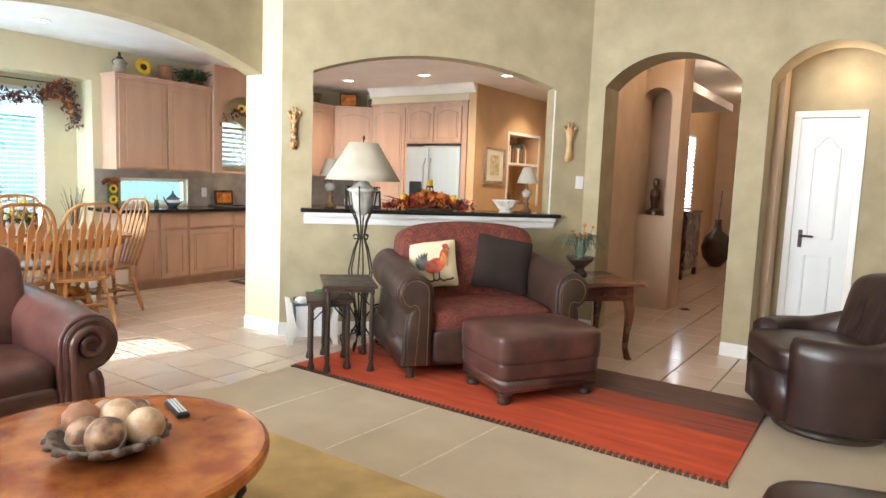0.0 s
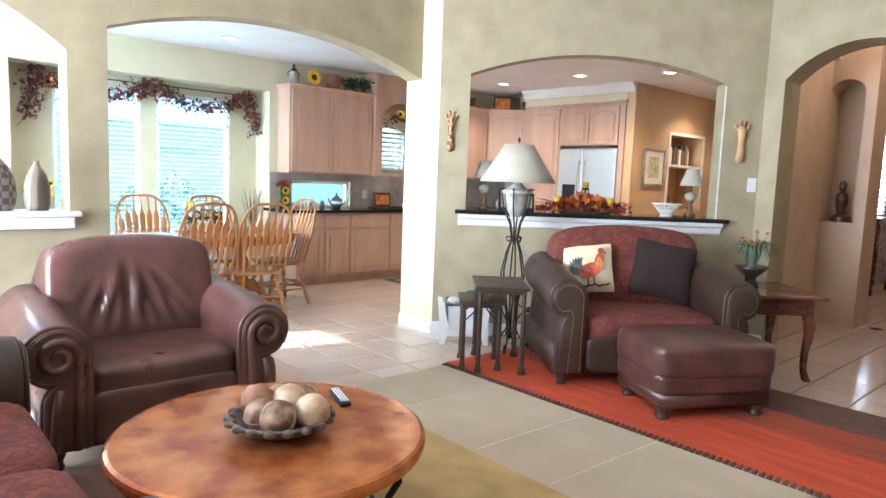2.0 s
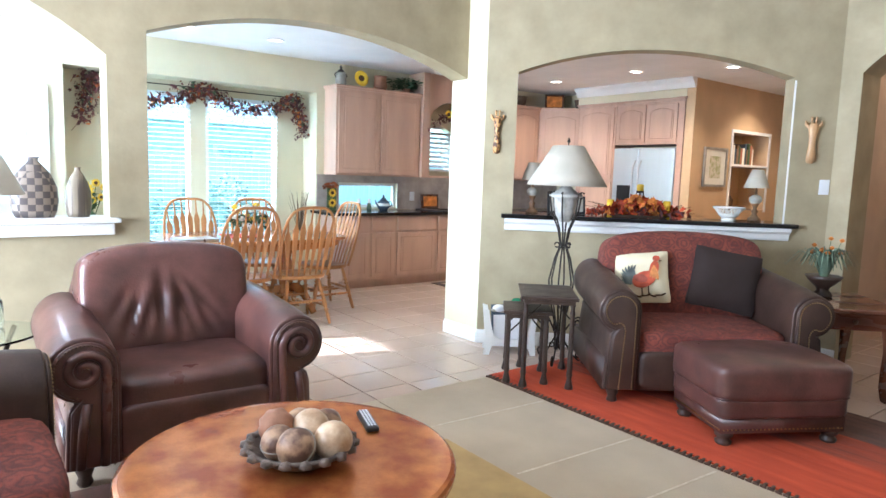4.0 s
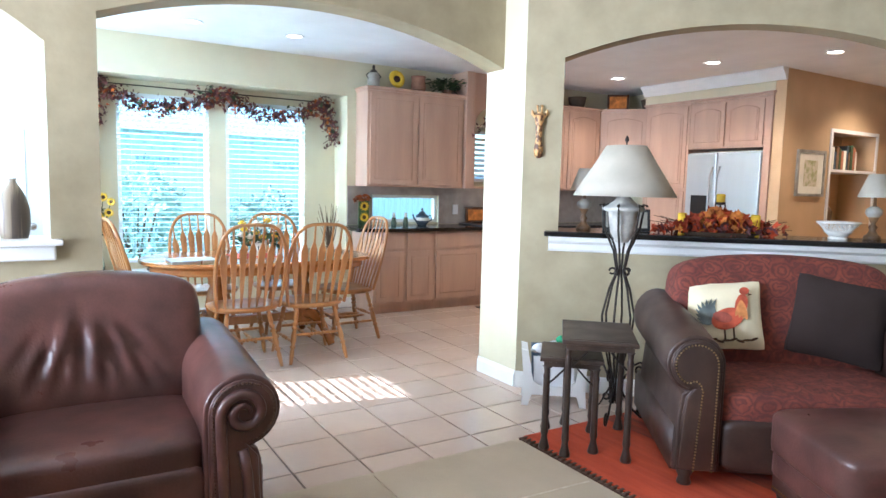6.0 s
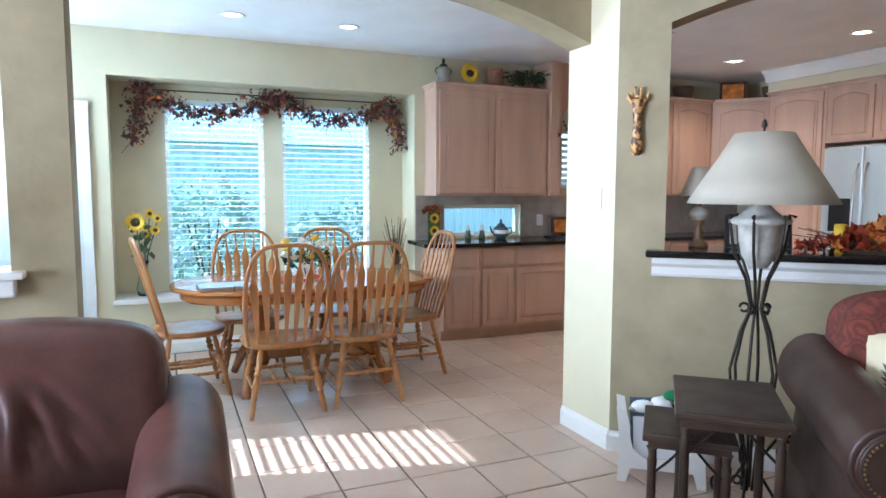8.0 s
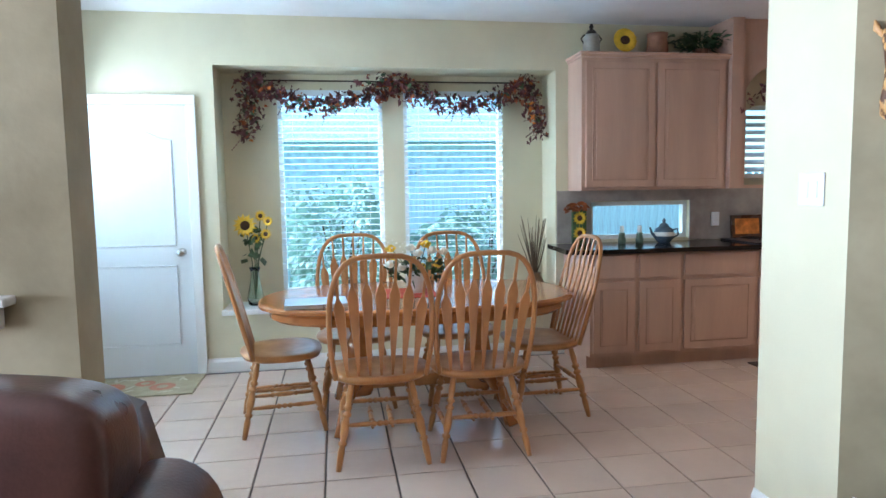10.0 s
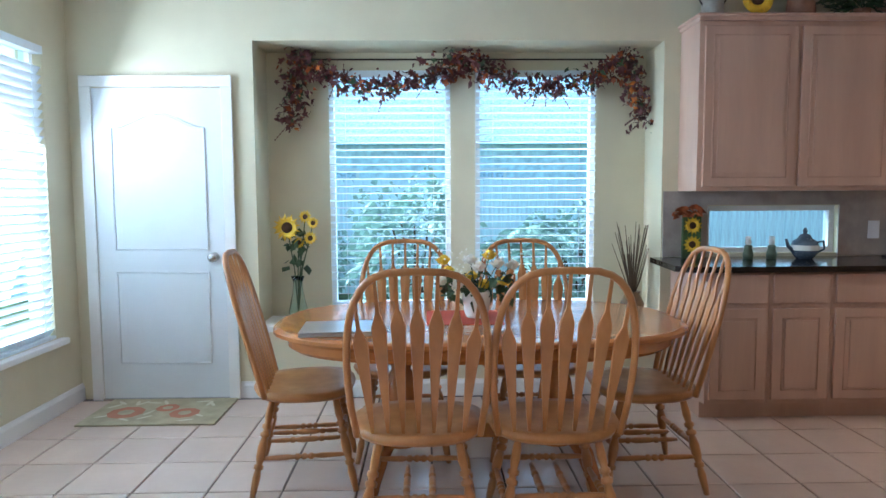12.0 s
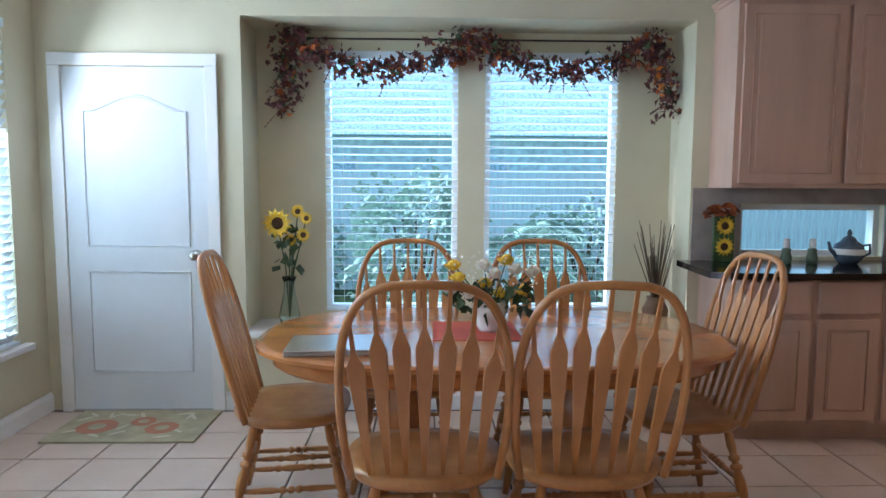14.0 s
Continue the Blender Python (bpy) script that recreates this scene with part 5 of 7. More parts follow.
def blob(cx, cz, rx, rz, rot=0, n=20):
    c, s = math.cos(radians(rot)), math.sin(radians(rot))
    return [(cx + rx * math.cos(t) * c - rz * math.sin(t) * s, cz + rx * math.cos(t) * s + rz * math.sin(t) * c) for t in [2 * math.pi * i / n for i in range(n)]]


RB = plain("painted_red_rooster", (0.50, 0.09, 0.04), 0.9, vary=0.3, scale=20)
GT = plain("painted_grey_tail", (0.13, 0.15, 0.14), 0.9, vary=0.3, scale=20)
for k in range(9):
    a = 92 + k * 13
    reach = 0.085 - 0.004 * abs(k - 4)
    root, tip = Vector((-0.03, -0.005)), Vector((-0.03 + reach * 1.35 * math.cos(radians(a)), -0.01 + reach * 1.25 * math.sin(radians(a))))
    side = Vector((-(tip - root).y, (tip - root).x)).normalized()
    pts = []
    for f, w in ((0, 0.006), (0.3, 0.010), (0.6, 0.010), (0.85, 0.007), (1, 0.001)):
        q = root.lerp(tip, f) + side * 0.022 * math.sin(math.pi * f)
        pts.append((q + side * w, q - side * w))
    outline = [(p[0].x, p[0].y) for p in pts] + [(p[1].x, p[1].y) for p in pts[::-1]]
    part("tail_feather", flat(outline, -0.0815 - 0.0005 * k), GT, pl)
part("rooster_body", flat(blob(0.01, -0.02, 0.075, 0.05, 20), -0.0865), RB, pl)
part("rooster_wing", flat(blob(-0.012, -0.012, 0.044, 0.026, -15), -0.089), plain("painted_dark_red_wing", (0.30, 0.07, 0.045), 0.9, vary=0.3, scale=20), pl)
part("rooster_neck", flat(blob(0.075, 0.045, 0.028, 0.055, -14), -0.087), RB, pl)
part("rooster_comb", flat(blob(0.092, 0.112, 0.022, 0.018, 0), -0.0865), RB, pl)
HK = plain("painted_orange_hackle", (0.62, 0.24, 0.07), 0.9, vary=0.3, scale=30)
for k in range(4):
    part("hackle_feather", flat(blob(0.062 + 0.009 * k, 0.03 - 0.006 * k, 0.009, 0.042, -22 + 10 * k), -0.0905 - 0.0006 * k), HK, pl)
part("rooster_beak", flat([(0.108, 0.100), (0.126, 0.094), (0.108, 0.088)], -0.088), SEEDS, pl)
for k in range(9):
    part("painted_grass", flat(blob(-0.12 + 0.03 * k, -0.128 + 0.004 * (k % 3), 0.020, 0.006, 20 * (k % 3) - 20), -0.0800 - 0.0005 * (k % 2)), SEEDS, pl)
for x in (-0.01, 0.03):
    part("rooster_leg", flat([(x, -0.12), (x + 0.008, -0.12), (x + 0.008, -0.05), (x, -0.05)], -0.0855), SEEDS, pl)
P2 = W0 + WU * 1.68 + WN * 0.80
pillow("black_pillow", pose(P2.x, P2.y, 0.725, -14, 10, 46), 0.46, 0.42, BLACKCLOTH, "black-brown square pillow leaning on the patterned back")

# ---------------------------------------------------------------- side table with planter
st = thing("side_table", pose(-1.58, 5.86, 0.0, 0, 0, 48), "dark cherry side table with curved cabriole legs", "side table")
part("tabletop", boxes((-0.33, 0.33, -0.35, 0.35, 0.592, 0.618), bevel=0.009), CHERRY, st)
part("apron", boxes((-0.255, 0.255, -0.275, 0.275, 0.47, 0.592), bevel=0.004), CHERRY, st)
part("drawer", boxes((-0.20, 0.20, -0.285, -0.276, 0.485, 0.578), bevel=0.004), CHERRY, st)
part("drawer_knob", move(lathe([(0, 0), (0.008, 0), (0.008, 0.012), (0.016, 0.02), (0, 0.028)], 14), pose(0, -0.285, 0.53, 90)), BRONZE, st, smooth=True)
for sx in (-1, 1):
    for sy in (-1, 1):
        # a square cabriole leg: broad knee, slim ankle, small foot
        bm = bmesh.new()
        rows = []
        for x, y_, z, h in ((0.232, 0.252, 0.592, 0.030), (0.234, 0.254, 0.47, 0.031), (0.246, 0.266, 0.40, 0.031), (0.246, 0.266, 0.32, 0.026), (0.236, 0.256, 0.20, 0.020), (0.234, 0.254, 0.09, 0.018), (0.246, 0.266, 0.03, 0.021), (0.256, 0.276, 0.0, 0.025)):
            rows.append([bm.verts.new((sx * x + a * h, sy * y_ + b * h, z)) for a, b in ((-1, -1), (1, -1), (1, 1), (-1, 1))])
        for A, B in zip(rows, rows[1:]):
            for i in range(4):
                bm.faces.new((A[i], A[(i + 1) % 4], B[(i + 1) % 4], B[i]))
        bm.faces.new(rows[0]), bm.faces.new(rows[-1][::-1])
        bmesh.ops.recalc_face_normals(bm, faces=bm.faces)
        bmesh.ops.bevel(bm, geom=[e for e in bm.edges if e.calc_face_angle(0) > 0.8], offset=0.005, segments=2, affect="EDGES")
        part("leg", bm, CHERRY, st)
SP = W0 + WU * 2.42 + WN * 0.62
pt = vessel("planter", pose(SP.x, SP.y, 0.615), [(0, 0), (0.06, 0), (0.065, 0.02), (0.035, 0.05), (0.045, 0.07), (0.10, 0.12), (0.12, 0.15), (0.105, 0.155), (0, 0.13)], BLACKWOOD, "dark urn planter with orange flowers and grassy leaves", "plant")
bm = bmesh.new()
for i in range(60):
    t, r = rng.uniform(0, 6.28), rng.uniform(0.12, 0.28)
    q = Vector((0.02 * math.cos(t), 0.02 * math.sin(t), 0.14))
    for k in range(3):
        e = Vector((r * math.cos(t) * (k + 1) / 3, r * math.sin(t) * (k + 1) / 3, 0.14 + 0.20 * math.sin((k + 1) * 0.9) * (1.2 - r)))
        s = Vector((-math.sin(t), math.cos(t), 0)) * (0.009 - 0.0025 * k)
        bm.faces.new([bm.verts.new(x) for x in (q - s, q + s, e + s * 0.6, e - s * 0.6)])
        q = e
part("grassy_leaves", bm, GREY_GREEN, pt)
for i in range(9):
    t = rng.uniform(0, 6.28)
    p = Vector((0.09 * math.cos(t), 0.09 * math.sin(t), rng.uniform(0.30, 0.42)))
    part("flower_stem", tube([(0, 0, 0.13), p], 0.002, 4), GREEN, pt)
    rose(pt, p, 0.022, ORANGE, "flower")

# ---------------------------------------------------------------- coffee-table things
bowl = vessel("decor_bowl", pose(-1.57, 1.93, 0.466) @ Matrix.Diagonal((0.86, 0.86, 1, 1)), [(0, 0.0), (0.09, 0.0), (0.12, 0.012), (0.175, 0.045), (0.20, 0.062), (0.192, 0.07), (0.165, 0.055), (0.11, 0.025), (0, 0.015)], GREYBOWL, "carved grey-brown bowl holding decorative balls", "bowl", 40)
for i in range(18):
    t = 2 * math.pi * i / 18
    bm = bmesh.new()
    bmesh.ops.create_icosphere(bm, subdivisions=1, radius=0.026, matrix=pose(0.192 * math.cos(t), 0.192 * math.sin(t), 0.058) @ Matrix.Diagonal((1, 1, 0.6, 1)))
    part("rim_leaf", bm, GREYBOWL, bowl, smooth=True)
for x, y, z, r, mt, lb in ((0.105, 0.075, 0.085, 0.055, PEARL, "pale pearly ball in the carved bowl"), (-0.02, 0.05, 0.095, 0.054, PEARL, "pale pearly ball in the carved bowl"), (0.085, -0.055, 0.083, 0.054, DARKBALL, "brown and silver wrapped ball in the bowl"), (0.01, -0.085, 0.08, 0.05, DARKBALL, "brown and silver wrapped ball in the bowl"), (-0.05, 0.125, 0.08, 0.048, DARKBALL, "dark mottled ball in the carved bowl"), (-0.10, 0.045, 0.085, 0.046, DARKBALL, "dark mottled ball in the carved bowl"), (-0.07, -0.06, 0.105, 0.050, TERRA, "ribbed terracotta ball in the carved bowl")):
    b = thing("decor_ball", pose(-1.57 + x * 0.88, 1.93 + y * 0.88, 0.466 + z, rng.uniform(0, 90), 0, 30), lb, "decor ball", "balls in the bowl")
    bm = bmesh.new()
    bmesh.ops.create_uvsphere(bm, u_segments=28, v_segments=16, radius=r * 1.1)
    if mt is TERRA:
        for v in bm.verts:
            f = 1 + 0.07 * math.cos(8 * math.atan2(v.co.y, v.co.x))
            v.co.x, v.co.y = v.co.x * f, v.co.y * f
    part("shell", bm, mt, b, smooth=True)
    if mt is DARKBALL:
        part("band", tube([((r * 1.1 + 0.001) * math.cos(a), (r * 1.1 + 0.001) * math.sin(a), 0) for a in [k * 2 * math.pi / 24 for k in range(24)]], 0.0022, 5, closed=True), STONEW, b)
rem = thing("remote_control", pose(-1.72, 2.265, 0.467, 0, 0, 72), "black remote control with pale rubber buttons", "remote control")
part("body", boxes((-0.024, 0.024, -0.09, 0.085, 0, 0.020), bevel=0.008), BLACKP, rem)
for i in range(10):
    for j in range(3):
        part("button", boxes((-0.015 + j * 0.011, -0.008 + j * 0.011, -0.078 + i * 0.016, -0.069 + i * 0.016, 0.022, 0.0245)), PLASTICW, rem)
vr = thing("remote_control", pose(0.50, 3.22, 0.415, 0, 0, -30), "black remote control lying on the leather ottoman", "remote control")
part("body", boxes((-0.025, 0.025, -0.10, 0.10, 0, 0.02), bevel=0.007), BLACKP, vr)

# ---------------------------------------------------------------- wall masks, switches
def giraffe_mask(m, material, label):
    g = tagged(part("giraffe_mask", bmesh.new(), material), label, "wall mask")
    bm = bmesh.new()
    rings = []
    for z, w, d in ((0.0, 0.018, 0.012), (0.015, 0.034, 0.03), (0.06, 0.037, 0.045), (0.11, 0.028, 0.042), (0.17, 0.024, 0.040), (0.22, 0.030, 0.045), (0.26, 0.038, 0.05), (0.29, 0.034, 0.045), (0.31, 0.02, 0.03)):
        rings.append([bm.verts.new((w * math.cos(t), -d * 0.5 + -d * 0.5 * math.sin(t), z)) for t in [2 * math.pi * i / 14 for i in range(14)]])
    for a, b in zip(rings, rings[1:]):
        for i in range(14):
            bm.faces.new((a[i], a[(i + 1) % 14], b[(i + 1) % 14], b[i]))
    bm.faces.new(rings[0]), bm.faces.new(rings[-1][::-1])
    for s in (-1, 1):
        tube([(s * 0.016, -0.02, 0.30), (s * 0.018, -0.025, 0.34), (s * 0.018, -0.025, 0.355)], [0.008, 0.007, 0.011], 8, bm)
        tube([(s * 0.03, -0.015, 0.27), (s * 0.055, -0.02, 0.30), (s * 0.062, -0.02, 0.325)], [0.008, 0.015, 0.004], 8, bm)
    for f in bm.faces:
        f.smooth = True
    bm.to_mesh(g.data)
    bm.free()
    g.matrix_world = m
    return g


giraffe_mask(bar_pose(0.10, 0.002, 1.56) @ Matrix.Diagonal((0.82, 0.9, 0.96, 1)), GIRAFFE, "carved spotted giraffe mask hung on the olive wall")
giraffe_mask(bar_pose(2.53, 0.002, 1.56), PALEWOOD, "carved pale wooden giraffe mask by the bar opening")


def switch(m, w, gangs, label, name="light_switch"):
    s = thing(name, m, label, "switch" if name == "light_switch" else "outlet")
    part("plate", boxes((-w / 2, w / 2, -0.006, 0, -0.058, 0.058), bevel=0.002), PLASTICW, s)
    for i in range(gangs):
        x = (i - (gangs - 1) / 2) * 0.045
        part("rocker", boxes((x - 0.012, x + 0.012, -0.010, -0.0062, -0.03, 0.03), bevel=0.002), PLASTICW, s)


switch(pose(-3.93, 4.548, 1.34), 0.125, 2, "white double rocker switch on the cream pillar")
switch(bar_pose(2.66, 0.002, 1.38), 0.075, 1, "white single rocker switch on the olive wall")
switch(pose(-6.886, 6.03, 1.08, 0, 0, 90), 0.075, 1, "white outlet on the grey backsplash", "wall_outlet")
switch(pose(-5.9, 0.853, 0.33, 0, 0, 180), 0.075, 1, "white outlet low on the cream wall", "wall_outlet")

# ---------------------------------------------------------------- on the bar
def on_bar(u, n=-0.12):
    return W0 + WU * u + WN * n


def small_lamp(u, label, n=-0.22, turn=0):
    p = on_bar(u, n)
    t = thing("table_lamp", pose(p.x, p.y, 1.085), label, "table lamp")
    part("base", lathe([(0, 0), (0.05, 0), (0.05, 0.02), (0.03, 0.035), (0.018, 0.06), (0.028, 0.08), (0.012, 0.10), (0.03, 0.14), (0.045, 0.165), (0.045, 0.19), (0.02, 0.21), (0.01, 0.22), (0.008, 0.30), (0, 0.30)], 20), TANPOT, t, smooth=True)
    part("glass_bowl", lathe([(0.03, 0.141), (0.050, 0.165), (0.049, 0.19), (0.025, 0.212)], 20), STONEW, t, smooth=True)
    part("shade", lathe([(0.10, 0.27), (0.045, 0.42), (0.043, 0.42), (0.098, 0.27)], 28), SHADE, t, smooth=True)


small_lamp(0.42, "small bar lamp with a white shade and brown base")
small_lamp(2.24, "small bar lamp with a cream shade beside the lattice bowl")
p = on_bar(2.00)
lb = thing("lattice_bowl", pose(p.x, p.y, 1.085), "white openwork ceramic bowl on the bar", "bowl")
part("foot", lathe([(0, 0), (0.055, 0), (0.058, 0.01), (0.04, 0.02), (0, 0.022)], 24), CERAM, lb, smooth=True)
part("inner_bowl", lathe([(0.0, 0.02), (0.05, 0.022), (0.085, 0.05), (0.084, 0.052), (0.048, 0.026), (0, 0.025)], 24), CERAM, lb, smooth=True)
for i in range(24):
    t = 2 * math.pi * i / 24
    for s in (-1, 1):
        pts = [((0.05 + 0.07 * k / 5) * math.cos(t + s * 0.1 * k), (0.05 + 0.07 * k / 5) * math.sin(t + s * 0.1 * k), 0.022 + 0.085 * (k / 5) ** 0.9) for k in range(6)]
        part("lattice_rib", tube(pts, 0.0035, 4), CERAM, lb)
part("rim", tube([(0.12 * math.cos(2 * math.pi * i / 40), 0.12 * math.sin(2 * math.pi * i / 40), 0.107) for i in range(40)], 0.006, 6, closed=True), CERAM, lb, smooth=True)
AUTRED = mat("red_autumn_leaf", (0.48, 0.06, 0.015), 0.7, vary=0.5, scale=12)
p = on_bar(1.28, -0.10)
ch = thing("candle_holder", pose(p.x, p.y, 1.086, 0, 0, 48), "black iron candle holder with a yellow candle amid the autumn leaves", "candle holder")
part("stem", tube([(0, 0, 0.022), (0.005, 0, 0.10), (0, 0, 0.20)], 0.006, 6), IRON, ch)
for s in (-1, 1):
    part("curled_arm", tube([(0, 0, 0.05), (s * 0.022, 0, 0.12), (s * 0.03, 0, 0.19), (s * 0.02, 0, 0.23)], 0.004, 6), IRON, ch, smooth=True)
part("cup", lathe([(0, 0.195), (0.03, 0.2), (0.032, 0.215), (0, 0.212)], 16), IRON, ch)
part("candle", lathe([(0, 0.213), (0.027, 0.213), (0.028, 0.262), (0.02, 0.268), (0, 0.262)], 18), YELLOW, ch, "yellow pillar candle", smooth=True)
for s in (-0.23, 0.22):
    vt = thing("votive_candle", pose(p.x + WU.x * s, p.y + WU.y * s, 1.085), "short yellow candle standing among the autumn leaves", "candle")
    part("wax", lathe([(0, 0), (0.028, 0), (0.029, 0.135), (0.022, 0.14), (0, 0.134)], 18), YELLOW, vt, smooth=True)
ac = thing("leaf_centrepiece", pose(p.x, p.y, 1.085, 0, 0, 48), "orange and rust autumn-leaf centrepiece on the bar", "flower arrangement")
part("dish", move(lathe([(0, 0), (0.10, 0), (0.12, 0.02), (0, 0.02)], 24), Matrix.Diagonal((2.2, 0.9, 1, 1))), STEM, ac)
for mt, n_, sx, sz in ((AUTRED, 230, 0.40, 0.15), (ORANGE, 110, 0.26, 0.17), (WINE, 70, 0.42, 0.08)):
    bm = bmesh.new()
    for i in range(n_):
        x = rng.gauss(0, 0.45) * sx
        x = max(-sx, min(sx, x))
        lobed_leaf(bm, (x, rng.uniform(-0.08, 0.08), rng.uniform(0.02, sz * (1.1 - abs(x) / sx * 0.7))), rng.uniform(0.026, 0.050))
    part("autumn_leaves", bm, mt, ac)
for i in range(14):
    s = rng.choice((-1, 1))
    part("twig", tube([(s * 0.05, 0, 0.03), (s * rng.uniform(0.3, 0.47), rng.uniform(-0.08, 0.08), rng.uniform(0.02, 0.12))], 0.002, 4), STEM, ac)
for u, h in ((0.62, 0.17), (0.80, 0.15)):
    p = on_bar(u, -0.24)
    t = thing("picture_frame", pose(p.x, p.y, 1.085, -8, 0, 60), "small dark picture frame standing on the bar", "picture frame")
    part("frame", boxes((-0.07, 0.07, -0.01, 0.01, 0, h)), BLACKP, t)
    part("photo", boxes((-0.05, 0.05, -0.012, -0.0101, 0.02, h - 0.02)), STONEW, t)

# ---------------------------------------------------------------- opening sill: vases; glass table with lamp
def flat_vase(m, w, d, h, material, label, n=24):
    t = thing("sill_vase", m, label, "vase", "vases on the sill")
    bm = lathe([(0, 0), (0.8, 0), (0.92, 0.10), (1.0, 0.28), (0.96, 0.50), (0.72, 0.72), (0.40, 0.86), (0.22, 0.93), (0.20, 0.97), (0.26, 1.0), (0, 1.0)], n)
    for v in bm.verts:
        v.co = (v.co.x * w / 2, v.co.y * d / 2, v.co.z * h)
    part("body", bm, material, t, smooth=True)
    return t


flat_vase(pose(-4.08, 1.48, 1.06, 0, 0, 90), 0.24, 0.12, 0.34, CHECK, "rounded vase with a brown checked glaze on the sill")
flat_vase(pose(-4.08, 1.70, 1.06, 0, 0, 90), 0.14, 0.10, 0.29, mat("striped_grey_glaze", (0.26, 0.21, 0.15), 0.35, vary=0.2, scale=5, stretch=(6, 1, 0.2), color2=(0.09, 0.07, 0.055), contrast=0.15), "slender grey-brown striped vase on the sill")
GLASSC = bpy.data.materials.new("green_clear_glass")
GLASSC.use_nodes = True
g = GLASSC.node_tree.nodes["Principled BSDF"]
g.inputs["Base Color"].default_value, g.inputs["Transmission Weight"].default_value, g.inputs["Roughness"].default_value = (0.84, 0.95, 0.92, 1), 1.0, 0.03
gt = thing("glass_table", pose(-3.50, 1.14, 0), "small round glass-topped end table on a dark base", "end table")
part("tabletop", lathe([(0, 0.54), (0.295, 0.54), (0.30, 0.545), (0.295, 0.552), (0, 0.552)], 40), GLASSC, gt)
for i in range(3):
    t = 2.1 * i
    part("leg", tube([(0.22 * math.cos(t), 0.22 * math.sin(t), 0.0), (0.10 * math.cos(t), 0.10 * math.sin(t), 0.28), (0.22 * math.cos(t), 0.22 * math.sin(t), 0.54)], 0.012, 8), IRON, gt, smooth=True)
tl = thing("glass_lamp", pose(-3.60, 1.20, 0.552), "glass lamp with a blue-green base and white shade", "table lamp")
part("base", lathe([(0, 0), (0.08, 0), (0.09, 0.02), (0.085, 0.13), (0.055, 0.17), (0.06, 0.185), (0.02, 0.20), (0.015, 0.34), (0.03, 0.36), (0, 0.36)], 24), GLASSC, tl, smooth=True)
part("stem", tube([(0, 0, 0.2), (0, 0, 0.66)], 0.008, 8), IRON, tl)
part("shade", lathe([(0.20, 0.66), (0.10, 0.86), (0.097, 0.86), (0.197, 0.66)], 36), SHADE, tl, smooth=True)

# ---------------------------------------------------------------- nook: mat, flowers, garland, table things
dm = thing("doormat", pose(-6.62, 1.47, 0), "tan floral doormat before the white back door", "doormat")
part("mat_body", boxes((-0.24, 0.24, -0.40, 0.40, 0, 0.012), bevel=0.004), MAT, dm)
for x, y, r in ((0.03, -0.20, 0.11), (-0.05, 0.02, 0.07), (0.05, 0.16, 0.09)):
    part("woven_flower", move(lathe([(0, 0.0135), (r, 0.0135), (r, 0.0125), (0, 0.0125)], 9), pose(x, y, 0)), MATRED, dm)
    part("woven_heart", move(lathe([(0, 0.0145), (r * 0.45, 0.0145), (r * 0.45, 0.0136), (0, 0.0136)], 7), pose(x, y, 0)), MAT, dm)
for i in range(16):
    t = rng.uniform(0, 3.1)
    bm = bmesh.new()
    prism(bm, blob(rng.uniform(-0.18, 0.18), rng.uniform(-0.34, 0.34), 0.05, 0.012, math.degrees(t), 8), (0, 0, 0.0122), (1, 0, 0), (0, 1, 0), (0, 0, 1), 0.001)
    part("woven_leaf", bm, MATGREEN, dm)
km = thing("kitchen_mat", pose(-6.00, 6.40, 0), "dark bordered kitchen mat before the counter", "mat")
part("mat_body", boxes((-0.28, 0.28, -0.45, 0.45, 0, 0.008)), plain("dark_brown_pile", (0.06, 0.04, 0.03), 0.95), km)
part("mat_centre", boxes((-0.20, 0.20, -0.37, 0.37, 0.008, 0.010)), plain("taupe_pile", (0.30, 0.22, 0.16), 0.95), km)
tm = thing("floral_mat", pose(-4.85, 1.55, 0, 0, 0, 8), "small floral mat near the olive wall", "mat")
part("mat_body", boxes((-0.20, 0.20, -0.30, 0.30, 0, 0.010)), MAT, tm)
part("woven_flower", move(lathe([(0, 0.0125), (0.08, 0.0125), (0.08, 0.0105), (0, 0.0105)], 9), pose(0.05, 0.1, 0)), MATRED, tm)

sf = thing("sunflower_vase", pose(-7.06, 2.23, 0.48), "clear vase of sunflowers in the window recess", "flower arrangement")
part("vase", lathe([(0.045, 0.0), (0.055, 0.01), (0.065, 0.06), (0.035, 0.20), (0.030, 0.26), (0.045, 0.30), (0.043, 0.30), (0.028, 0.26), (0.033, 0.20), (0.062, 0.06), (0.05, 0.012), (0, 0.01), (0, 0), (0.045, 0)], 24), GLASSC, sf, smooth=True)
for dx, dy, dz, r in ((0.06, -0.05, 0.63, 0.098), (0.0, 0.06, 0.70, 0.05), (0.05, 0.12, 0.66, 0.045), (0.05, 0.10, 0.56, 0.05), (0.03, 0.02, 0.53, 0.045)):
    part("stem", tube([(0, 0, 0.05), (dx * 0.3, dy * 0.3, 0.35), (dx, dy, dz)], 0.004, 5), GREEN, sf)
    sunflower(sf, (dx, dy, dz), (1, -0.1, 0.1), r)
bm = bmesh.new()
for i in range(40):
    leaf_quad(bm, (rng.uniform(-0.03, 0.06), rng.uniform(-0.06, 0.09), rng.uniform(0.36, 0.6)), (rng.uniform(-1, 1), rng.uniform(-1, 1), rng.uniform(-0.6, 0.6)), rng.uniform(0.04, 0.08))
part("foliage", bm, GREEN, sf)
tw = thing("twig_vase", pose(-7.06, 4.50, 0.48), "brown pot of bare dried twigs in the recess", "vase")
